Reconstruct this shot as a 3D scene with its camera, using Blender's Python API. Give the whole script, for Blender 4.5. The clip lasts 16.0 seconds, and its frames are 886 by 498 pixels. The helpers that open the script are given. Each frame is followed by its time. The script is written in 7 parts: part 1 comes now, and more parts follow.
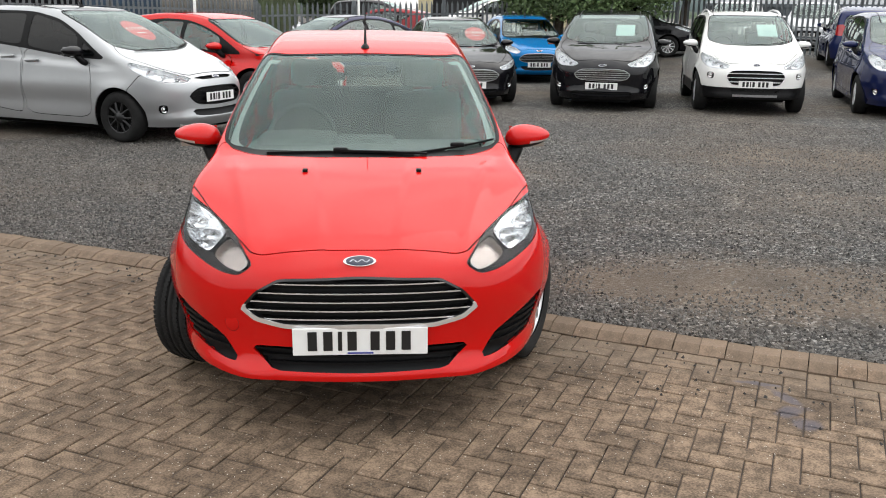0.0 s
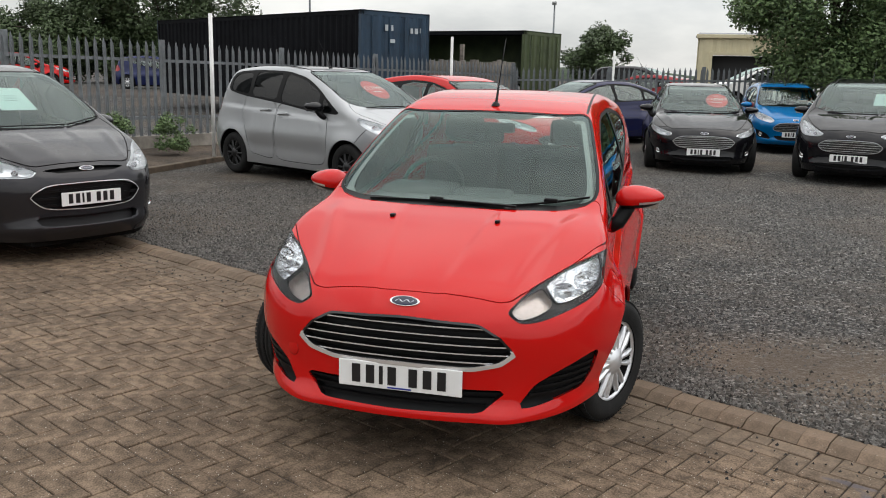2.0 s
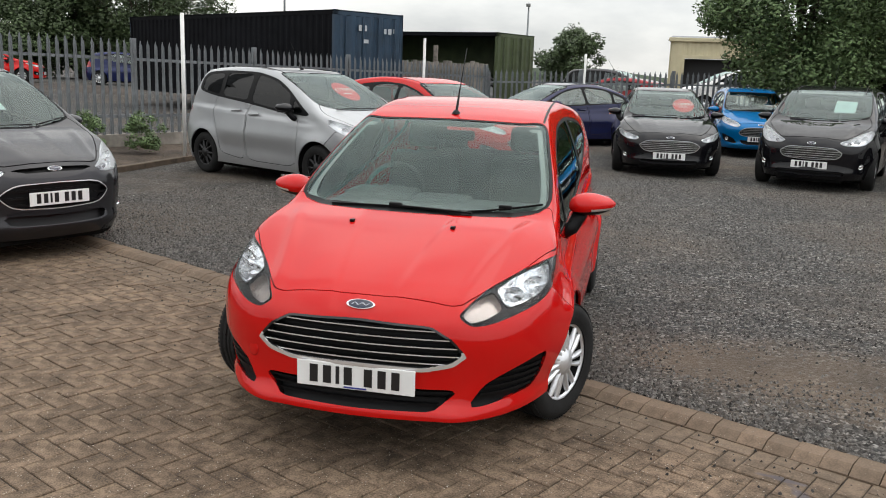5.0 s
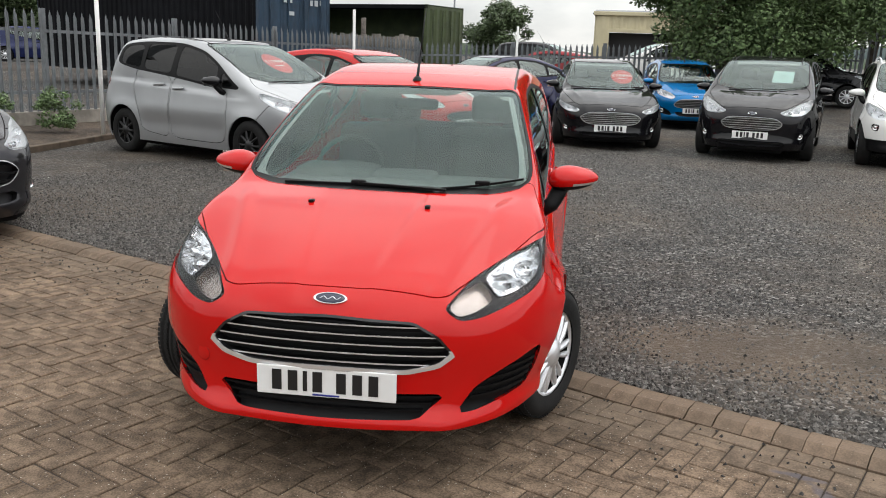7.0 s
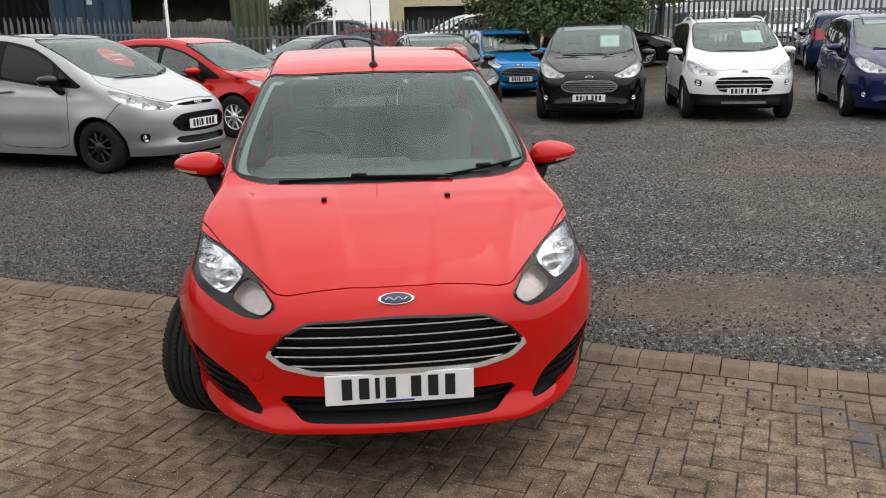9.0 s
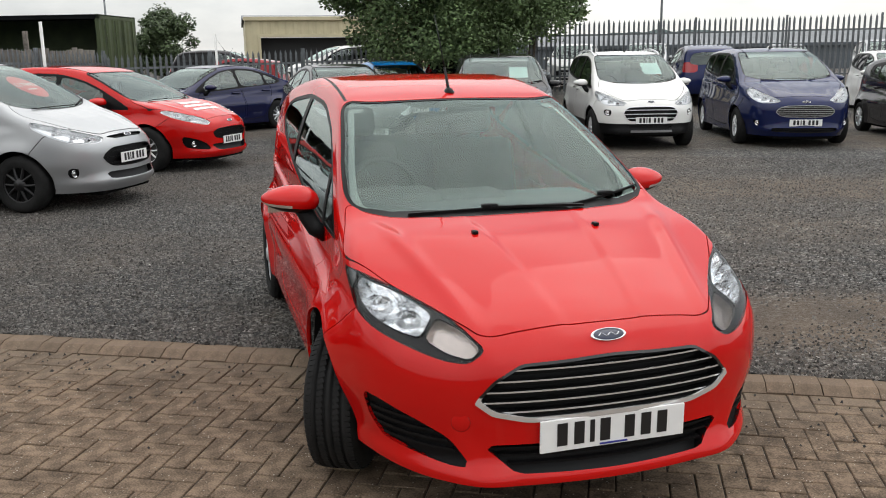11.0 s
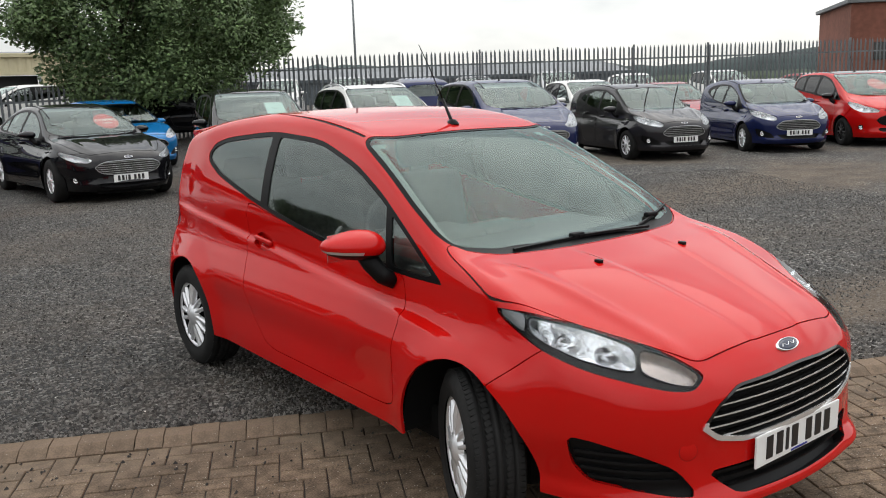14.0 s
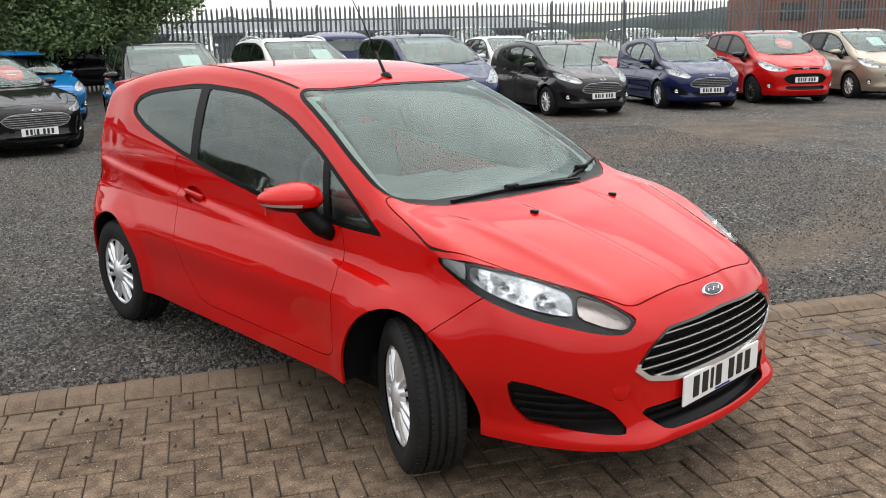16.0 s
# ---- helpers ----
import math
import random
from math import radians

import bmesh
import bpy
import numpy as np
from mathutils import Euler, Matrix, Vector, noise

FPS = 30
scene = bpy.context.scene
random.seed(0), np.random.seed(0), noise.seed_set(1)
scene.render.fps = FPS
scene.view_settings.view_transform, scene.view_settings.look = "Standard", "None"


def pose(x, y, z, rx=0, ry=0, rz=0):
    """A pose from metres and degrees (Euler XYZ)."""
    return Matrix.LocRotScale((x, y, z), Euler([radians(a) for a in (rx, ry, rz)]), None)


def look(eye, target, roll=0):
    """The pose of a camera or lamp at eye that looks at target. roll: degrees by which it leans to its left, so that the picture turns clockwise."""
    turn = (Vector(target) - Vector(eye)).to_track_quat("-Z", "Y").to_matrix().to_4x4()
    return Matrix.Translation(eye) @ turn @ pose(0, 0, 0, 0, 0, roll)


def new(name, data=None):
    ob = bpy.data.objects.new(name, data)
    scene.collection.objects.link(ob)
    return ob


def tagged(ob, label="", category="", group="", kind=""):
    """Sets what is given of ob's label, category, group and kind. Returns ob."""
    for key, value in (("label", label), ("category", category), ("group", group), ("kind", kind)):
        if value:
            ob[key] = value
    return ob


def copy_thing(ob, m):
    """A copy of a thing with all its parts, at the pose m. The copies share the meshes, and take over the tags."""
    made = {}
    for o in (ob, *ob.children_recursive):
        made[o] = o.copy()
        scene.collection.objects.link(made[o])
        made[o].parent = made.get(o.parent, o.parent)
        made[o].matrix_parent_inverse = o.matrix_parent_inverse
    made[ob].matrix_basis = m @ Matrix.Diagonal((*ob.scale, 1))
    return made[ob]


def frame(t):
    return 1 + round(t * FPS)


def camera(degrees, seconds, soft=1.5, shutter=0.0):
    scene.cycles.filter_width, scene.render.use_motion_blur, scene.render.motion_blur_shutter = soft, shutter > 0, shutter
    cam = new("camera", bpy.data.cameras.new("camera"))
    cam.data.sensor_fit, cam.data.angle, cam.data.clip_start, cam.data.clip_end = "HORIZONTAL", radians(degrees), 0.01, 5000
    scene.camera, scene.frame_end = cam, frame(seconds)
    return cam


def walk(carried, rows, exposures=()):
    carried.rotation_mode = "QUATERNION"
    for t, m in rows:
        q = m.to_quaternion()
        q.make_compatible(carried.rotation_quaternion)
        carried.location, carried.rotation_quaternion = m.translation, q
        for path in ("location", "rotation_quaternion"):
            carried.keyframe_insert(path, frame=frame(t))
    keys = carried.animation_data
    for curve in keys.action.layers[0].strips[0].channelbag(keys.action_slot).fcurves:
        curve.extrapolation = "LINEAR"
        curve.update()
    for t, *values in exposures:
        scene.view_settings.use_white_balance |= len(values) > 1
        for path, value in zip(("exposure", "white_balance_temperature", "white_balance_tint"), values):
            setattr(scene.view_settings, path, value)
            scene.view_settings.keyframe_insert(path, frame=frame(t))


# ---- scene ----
cam = camera(54.1, 16.0, soft=1.0)
PATH = [
    (0, (0.151, 0.011, 1.634), (0.251, 1.936, 1.102), 0.7),
    (0.5, (0.433, -0.107, 1.651), (0.342, 1.847, 1.234), -0.9),
    (1, (0.651, -0.04, 1.629), (0.397, 1.908, 1.257), 1.4),
    (1.5, (0.856, 0.038, 1.638), (0.449, 1.957, 1.248), 2.4),
    (2, (1.032, -0.012, 1.613), (0.517, 1.878, 1.211), 1.4),
    (2.5, (1.154, -0.104, 1.645), (0.576, 1.779, 1.297), 1.0),
    (3, (1.205, -0.154, 1.693), (0.629, 1.731, 1.353), 2.1),
    (3.5, (1.205, -0.191, 1.71), (0.642, 1.694, 1.352), 2.8),
    (4, (1.202, -0.186, 1.707), (0.659, 1.704, 1.339), 2.3),
    (4.2, (1.187, -0.178, 1.7), (0.665, 1.716, 1.327), 2.2),
    (6.3, (1.055, 0.109, 1.622), (0.673, 2.023, 1.187), 2.2),
    (6.5, (0.984, 0.171, 1.61), (0.622, 2.092, 1.189), 2.3),
    (7, (0.844, 0.291, 1.592), (0.554, 2.218, 1.143), 1.9),
    (7.5, (0.669, 0.434, 1.571), (0.493, 2.367, 1.089), 0.1),
    (8, (0.483, 0.461, 1.593), (0.426, 2.405, 1.124), -0.8),
    (8.5, (0.208, 0.376, 1.605), (0.299, 2.31, 1.106), -1.6),
    (9, (-0.063, 0.339, 1.608), (0.09, 2.271, 1.113), -1.2),
    (9.5, (-0.366, 0.423, 1.61), (-0.14, 2.356, 1.15), -1.6),
    (9.7, (-0.48, 0.479, 1.611), (-0.214, 2.408, 1.155), -1.5),
    (11.8, (-1.684, 0.902, 1.584), (-1.025, 2.741, 1.158), -0.7),
    (12, (-1.801, 0.959, 1.585), (-1.096, 2.777, 1.14), -0.7),
    (12.5, (-2.043, 1.081, 1.588), (-1.239, 2.85, 1.113), -2.1),
    (13, (-2.213, 1.341, 1.59), (-1.337, 3.082, 1.144), -4.5),
    (13.5, (-2.385, 1.53, 1.591), (-1.384, 3.215, 1.189), -3.0),
    (14, (-2.637, 1.613, 1.609), (-1.469, 3.194, 1.238), -1.9),
    (14.5, (-2.745, 1.645, 1.606), (-1.518, 3.162, 1.167), -2.2),
    (15, (-2.739, 1.654, 1.587), (-1.481, 3.116, 1.058), -1.9),
    (15.5, (-2.735, 1.642, 1.588), (-1.448, 3.081, 1.068), -1.6),
    (16, (-2.728, 1.625, 1.598), (-1.431, 3.072, 1.126), -1.2),
]
EXPOSURES = [(0, 0.26), (0.6, -0.04), (1.0, -0.28), (1.5, -0.22), (2.5, -0.20), (3.2, -0.28), (4.2, -0.20), (6.5, 0.10), (7.5, -0.07), (9, -0.12), (13, -0.15), (14.5, -0.17), (15.3, 0.18), (16, 0.13)]
walk(cam, [(t, look(eye, target, roll)) for t, eye, target, roll in PATH], EXPOSURES)

# ---------- world, sun, exposure ----------
SUN_AZ, SUN_EL = 68.0, 58.0
world = bpy.data.worlds.new("sky")
scene.world = world
world.use_nodes = True


def build_sky():
    nt = world.node_tree
    nt.nodes.clear()
    out = nt.nodes.new("ShaderNodeOutputWorld")
    bg = nt.nodes.new("ShaderNodeBackground")
    sky = nt.nodes.new("ShaderNodeTexSky")
    sky.sky_type, sky.sun_disc = "NISHITA", False
    sky.sun_elevation, sky.sun_rotation = radians(SUN_EL), radians(SUN_AZ)
    co = nt.nodes.new("ShaderNodeTexCoord")
    mp = nt.nodes.new("ShaderNodeMapping")
    mp.inputs["Scale"].default_value = (1.0, 1.0, 2.6)
    ns = nt.nodes.new("ShaderNodeTexNoise")
    ns.inputs["Scale"].default_value, ns.inputs["Detail"].default_value, ns.inputs["Roughness"].default_value = 2.3, 7.0, 0.55
    cr = nt.nodes.new("ShaderNodeValToRGB")
    cr.color_ramp.elements[0].position, cr.color_ramp.elements[0].color = 0.34, (5.3, 5.45, 5.55, 1)
    cr.color_ramp.elements[1].position, cr.color_ramp.elements[1].color = 0.60, (9.7, 9.6, 9.25, 1)
    mix = nt.nodes.new("ShaderNodeMixRGB")
    mix.inputs[0].default_value = 0.86
    nt.links.new(co.outputs["Generated"], mp.inputs[0])
    nt.links.new(mp.outputs[0], ns.inputs["Vector"])
    nt.links.new(ns.outputs["Fac"], cr.inputs[0])
    nt.links.new(sky.outputs[0], mix.inputs[1])
    nt.links.new(cr.outputs[0], mix.inputs[2])
    # an overcast sky is about three times as bright overhead as at the horizon
    sep = nt.nodes.new("ShaderNodeSeparateXYZ")
    nt.links.new(co.outputs["Generated"], sep.inputs[0])
    lift = nt.nodes.new("ShaderNodeMapRange")
    lift.inputs["From Min"].default_value, lift.inputs["From Max"].default_value = 0.0, 1.0
    lift.inputs["To Min"].default_value, lift.inputs["To Max"].default_value = 1.2, 3.0
    nt.links.new(sep.outputs["Z"], lift.inputs["Value"])
    # and brighter on the side where the sun stands behind the cloud
    dot = nt.nodes.new("ShaderNodeVectorMath")
    dot.operation = "DOT_PRODUCT"
    dot.inputs[1].default_value = (math.sin(radians(SUN_AZ)), math.cos(radians(SUN_AZ)), 0)
    nt.links.new(co.outputs["Generated"], dot.inputs[0])
    side = nt.nodes.new("ShaderNodeMapRange")
    side.inputs["From Min"].default_value, side.inputs["From Max"].default_value = -0.5, 0.8
    side.inputs["To Min"].default_value, side.inputs["To Max"].default_value = 0.80, 1.0
    nt.links.new(dot.outputs["Value"], side.inputs["Value"])
    both = nt.nodes.new("ShaderNodeMath")
    both.operation = "MULTIPLY"
    nt.links.new(side.outputs[0], both.inputs[0])
    nt.links.new(lift.outputs[0], both.inputs[1])
    gain = nt.nodes.new("ShaderNodeVectorMath")
    gain.operation = "SCALE"
    nt.links.new(mix.outputs[0], gain.inputs[0])
    nt.links.new(both.outputs[0], gain.inputs["Scale"])
    nt.links.new(gain.outputs[0], bg.inputs[0])
    bg.inputs[1].default_value = 0.112
    nt.links.new(bg.outputs[0], out.inputs[0])


build_sky()
sun_data = bpy.data.lights.new("sun", "SUN")
sun_data.energy, sun_data.angle, sun_data.color = 0.5, radians(50.0), (1.0, 0.95, 0.88)
sun = new("sun", sun_data)
SUN_DIR = Vector((math.sin(radians(SUN_AZ)) * math.cos(radians(SUN_EL)), math.cos(radians(SUN_AZ)) * math.cos(radians(SUN_EL)), math.sin(radians(SUN_EL))))
sun.matrix_world = look(SUN_DIR * 60, (0, 0, 0))

# ---------- materials ----------
MATS = {}


def shader(name, color, rough=0.5, metal=0.0, coat=0.0, noise_scale=0.0, vary=0.0, bump=0.0, bump_scale=60.0, random_vary=0.0, spec=0.5, coord="Object", color2=None, bump_dist=0.004):
    if name in MATS:
        return MATS[name]
    m = bpy.data.materials.new(name)
    m.use_nodes = True
    nt = m.node_tree
    b = nt.nodes["Principled BSDF"]
    b.inputs["Base Color"].default_value = (*color, 1)
    b.inputs["Roughness"].default_value, b.inputs["Metallic"].default_value = rough, metal
    b.inputs["Coat Weight"].default_value, b.inputs["Coat Roughness"].default_value = coat, 0.03
    b.inputs["Specular IOR Level"].default_value = spec
    co = nt.nodes.new("ShaderNodeTexCoord")
    last = None
    if vary:
        n1, n2 = nt.nodes.new("ShaderNodeTexNoise"), nt.nodes.new("ShaderNodeTexNoise")
        n1.inputs["Scale"].default_value, n1.inputs["Detail"].default_value = noise_scale, 6
        n2.inputs["Scale"].default_value, n2.inputs["Detail"].default_value = noise_scale * 0.11, 3
        add = nt.nodes.new("ShaderNodeMath")
        add.operation = "ADD"
        nt.links.new(co.outputs[coord], n1.inputs["Vector"])
        nt.links.new(co.outputs[coord], n2.inputs["Vector"])
        nt.links.new(n1.outputs["Fac"], add.inputs[0])
        nt.links.new(n2.outputs["Fac"], add.inputs[1])
        rmp = nt.nodes.new("ShaderNodeValToRGB")
        dark = tuple(c * (1 - vary) for c in color) if color2 is None else color2
        lite = tuple(min(1, c * (1 + vary)) for c in color)
        rmp.color_ramp.elements[0].position, rmp.color_ramp.elements[0].color = 0.4, (*dark, 1)
        rmp.color_ramp.elements[1].position, rmp.color_ramp.elements[1].color = 0.62, (*lite, 1)
        half = nt.nodes.new("ShaderNodeMath")
        half.operation = "MULTIPLY"
        half.inputs[1].default_value = 0.5
        nt.links.new(add.outputs[0], half.inputs[0])
        nt.links.new(half.outputs[0], rmp.inputs[0])
        last = rmp.outputs[0]
    if random_vary:
        info = nt.nodes.new("ShaderNodeObjectInfo")
        geo = nt.nodes.new("ShaderNodeNewGeometry")
        s = nt.nodes.new("ShaderNodeMath")
        s.operation = "ADD"
        nt.links.new(info.outputs["Random"], s.inputs[0])
        nt.links.new(geo.outputs["Random Per Island"], s.inputs[1])
        fr = nt.nodes.new("ShaderNodeMath")
        fr.operation = "FRACT"
        nt.links.new(s.outputs[0], fr.inputs[0])
        mr = nt.nodes.new("ShaderNodeMapRange")
        mr.inputs["To Min"].default_value, mr.inputs["To Max"].default_value = 1 - random_vary, 1 + random_vary
        nt.links.new(fr.outputs[0], mr.inputs["Value"])
        hsv = nt.nodes.new("ShaderNodeHueSaturation")
        hsv.inputs["Color"].default_value = (*color, 1)
        if last:
            nt.links.new(last, hsv.inputs["Color"])
        nt.links.new(mr.outputs[0], hsv.inputs["Value"])
        last = hsv.outputs[0]
    if last:
        nt.links.new(last, b.inputs["Base Color"])
    if bump:
        nb = nt.nodes.new("ShaderNodeTexNoise")
        nb.inputs["Scale"].default_value, nb.inputs["Detail"].default_value = bump_scale, 5
        nt.links.new(co.outputs[coord], nb.inputs["Vector"])
        bp = nt.nodes.new("ShaderNodeBump")
        bp.inputs["Strength"].default_value, bp.inputs["Distance"].default_value = bump, bump_dist
        nt.links.new(nb.outputs["Fac"], bp.inputs["Height"])
        nt.links.new(bp.outputs[0], b.inputs["Normal"])
    MATS[name] = m
    return m


def paint(name, color, flake=0.0):
    """Car paint: pigment under a clear coat, with the faint orange peel and dust of a car that stands outdoors."""
    if name in MATS:
        return MATS[name]
    m = shader(name, color, 0.45, flake, 0.95, 1.3, 0.05, spec=0.0)
    nt = m.node_tree
    b = nt.nodes["Principled BSDF"]
    b.inputs["Coat Roughness"].default_value, b.inputs["Coat IOR"].default_value = 0.035, 1.43
    co = nt.nodes.new("ShaderNodeTexCoord")
    n = nt.nodes.new("ShaderNodeTexNoise")
    n.inputs["Scale"].default_value, n.inputs["Detail"].default_value = 7.0, 6
    mr = nt.nodes.new("ShaderNodeMapRange")
    mr.inputs["From Min"].default_value, mr.inputs["From Max"].default_value = 0.35, 0.75
    mr.inputs["To Min"].default_value, mr.inputs["To Max"].default_value = 0.008, 0.04
    nt.links.new(co.outputs["Object"], n.inputs["Vector"])
    nt.links.new(n.outputs["Fac"], mr.inputs["Value"])
    nt.links.new(mr.outputs[0], b.inputs["Coat Roughness"])
    return m


def glass(name, tint, gloss_tint=(1, 1, 1), rough=0.0, ior=1.5):
    """A thin pane: tinted see-through with a Fresnel gloss."""
    if name in MATS:
        return MATS[name]
    m = bpy.data.materials.new(name)
    m.use_nodes = True
    nt = m.node_tree
    nt.nodes.clear()
    out = nt.nodes.new("ShaderNodeOutputMaterial")
    tr, gl = nt.nodes.new("ShaderNodeBsdfTransparent"), nt.nodes.new("ShaderNodeBsdfGlossy")
    tr.inputs[0].default_value, gl.inputs[0].default_value, gl.inputs["Roughness"].default_value = (*tint, 1), (*gloss_tint, 1), rough
    fr, mx = nt.nodes.new("ShaderNodeFresnel"), nt.nodes.new("ShaderNodeMixShader")
    fr.inputs["IOR"].default_value = ior
    nt.links.new(fr.outputs[0], mx.inputs[0])
    nt.links.new(tr.outputs[0], mx.inputs[1])
    nt.links.new(gl.outputs[0], mx.inputs[2])
    nt.links.new(mx.outputs[0], out.inputs[0])
    MATS[name] = m
    return m


RED = paint("red_paint", (0.505, 0.0055, 0.0045))
BLACK_TRIM = shader("black_trim", (0.006, 0.006, 0.0065), 0.42, vary=0.25, noise_scale=30, bump=0.1, bump_scale=500, spec=0.13)
GLOSS_BLACK = shader("gloss_black", (0.008, 0.008, 0.009), 0.12, coat=0.5)
GAP = shader("panel_gap", (0.01, 0.006, 0.006), 0.8)
RUBBER = shader("tyre_rubber", (0.012, 0.012, 0.012), 0.8, spec=0.25, vary=0.35, noise_scale=14, bump=0.25, bump_scale=160)
UNDER = shader("underbody", (0.008, 0.008, 0.008), 0.95, spec=0.08)
MESH_BLACK = shader("grille_black", (0.007, 0.007, 0.008), 0.5, spec=0.25)
BRIGHT = shader("bright_trim", (0.82, 0.83, 0.84), 0.26, 0.7)
DARK_CHROME = shader("dark_chrome", (0.30, 0.30, 0.31), 0.3, 0.8)
CHROME = shader("chrome", (0.75, 0.75, 0.76), 0.12, 1.0)
SILVER = shader("silver_plastic", (0.74, 0.75, 0.77), 0.32, 0.6, vary=0.06, noise_scale=20)
ALLOY = shader("dark_alloy", (0.02, 0.02, 0.021), 0.3, 0.4)
SCREEN = glass("windscreen_glass", (0.74, 0.83, 0.80), (0.84, 1.0, 0.96), ior=1.5)
SCREEN_CLEAR = glass("clear_windscreen_glass", (0.80, 0.88, 0.85), (0.88, 1.0, 0.97), ior=1.56)
SIDE_GLASS = glass("side_glass", (0.80, 0.86, 0.83), (0.90, 1.0, 0.97), ior=1.9)
PRIVACY = glass("privacy_glass", (0.05, 0.055, 0.06), ior=1.38)
LENS = glass("lamp_lens", (0.96, 0.97, 0.98), ior=1.27)
LAMP_SILVER = shader("lamp_silver", (0.80, 0.81, 0.82), 0.28, 0.7)
SMOKED = shader("smoked_lens", (0.20, 0.205, 0.21), 0.15, coat=0.8)
REFLECTOR = shader("lamp_reflector", (0.90, 0.91, 0.92), 0.07, 1.0, bump=0.55, bump_scale=26, bump_dist=0.02)
AMBER = shader("amber_tint", (0.38, 0.335, 0.31), 0.14, 0.95, bump=0.4, bump_scale=70, bump_dist=0.01)
TAIL = shader("tail_red", (0.3, 0.006, 0.01), 0.12, coat=0.6)
PLATE = shader("plate_white", (0.8, 0.8, 0.79), 0.3, vary=0.03, noise_scale=20)
PLATE_YELLOW = shader("plate_yellow", (0.75, 0.55, 0.05), 0.3)
PLATE_INK = shader("plate_black", (0.012, 0.012, 0.013), 0.4)
CABIN = shader("cabin_grey", (0.12, 0.123, 0.125), 0.75, vary=0.3, noise_scale=25, bump=0.2, bump_scale=300)
SEAT = shader("seat_cloth", (0.13, 0.132, 0.138), 0.9, vary=0.3, noise_scale=40, bump=0.3, bump_scale=250)
LINING = shader("pale_lining", (0.42, 0.43, 0.42), 0.85, vary=0.06, noise_scale=18)
BADGE_BLUE = shader("badge_blue", (0.006, 0.012, 0.04), 0.2, coat=0.5)
HOUSING = shader("lamp_housing", (0.008, 0.0085, 0.009), 0.35, spec=0.25)
CARD_WHITE = shader("card_pale", (0.62, 0.74, 0.72), 0.6)
CARD_RED = shader("sticker_red", (0.72, 0.05, 0.05), 0.5)
INK_WHITE = shader("ink_white", (0.85, 0.85, 0.85), 0.5)

# ---------- mesh helpers ----------
def part(name, data, material, parent, label="", smooth=False):
    """Links a bmesh, or (verts, faces), as one mesh object under a thing or a part."""
    me = bpy.data.meshes.new(name)
    if isinstance(data, bmesh.types.BMesh):
        data.to_mesh(me)
        data.free()
    else:
        me.from_pydata([tuple(v) for v in data[0]], [], data[1])
        me.update()
    if material:
        me.materials.append(material)
    if smooth and len(me.polygons):
        me.polygons.foreach_set("use_smooth", [True] * len(me.polygons))
        if not isinstance(data, bmesh.types.BMesh) and len(data) > 2:
            me.normals_split_custom_set_from_vertices([tuple(v) for v in data[2]])
    ob = new(name, me)
    ob.parent = parent
    return tagged(ob, label)


def thing(name, m, label, category, group="", kind=""):
    ob = new(name)
    ob.matrix_world = m
    return tagged(ob, label, category, group, kind)


def box_bm(size, at=(0, 0, 0), bevel=0.0, rot=None, segs=2, bm=None):
    bm = bm or bmesh.new()
    m = Matrix.Translation(at) @ (rot.to_4x4() if rot else Matrix()) @ Matrix.Diagonal((*size, 1))
    vs = bmesh.ops.create_cube(bm, size=1, matrix=m)["verts"]
    if bevel:
        es = list({e for v in vs for e in v.link_edges})
        bmesh.ops.bevel(bm, geom=es, offset=bevel, segments=segs, affect="EDGES", profile=0.6)
    return bm


def cyl_bm(r, h, m=Matrix(), n=20, r2=None, bm=None, caps=True):
    bm = bm or bmesh.new()
    bmesh.ops.create_cone(bm, cap_ends=caps, segments=n, radius1=r, radius2=r if r2 is None else r2, depth=h, matrix=m)
    return bm


def tube(points, r, n=8, taper=None):
    """(verts, faces) of a round tube along points."""
    pts = [Vector(p) for p in points]
    vs, fs = [], []
    for i, p in enumerate(pts):
        d = (pts[min(i + 1, len(pts) - 1)] - pts[max(i - 1, 0)]).normalized()
        side = d.orthogonal().normalized()
        if abs(d.z) < 0.95:
            side = d.cross(Vector((0, 0, 1))).normalized()
        up = side.cross(d)
        rr = r if taper is None else r + (taper - r) * i / (len(pts) - 1)
        for k in range(n):
            a = 2 * math.pi * k / n
            vs.append(p + side * (rr * math.cos(a)) + up * (rr * math.sin(a)))
    for i in range(len(pts) - 1):
        for k in range(n):
            a, b = i * n + k, i * n + (k + 1) % n
            fs.append((a, b, b + n, a + n))
    fs.append(tuple(range(n))[::-1])
    fs.append(tuple(range((len(pts) - 1) * n, len(pts) * n)))
    return vs, fs


def spun(profile, n=40):
    """(verts, faces) of a profile of (radius, along) spun about the x axis."""
    vs, fs, k = [], [], len(profile)
    for i in range(n):
        a = 2 * math.pi * i / n
        vs += [(x, r * math.cos(a), r * math.sin(a)) for r, x in profile]
    for i in range(n):
        j = (i + 1) % n
        fs += [(i * k + q, i * k + q + 1, j * k + q + 1, j * k + q) for q in range(k - 1)]
    return vs, fs


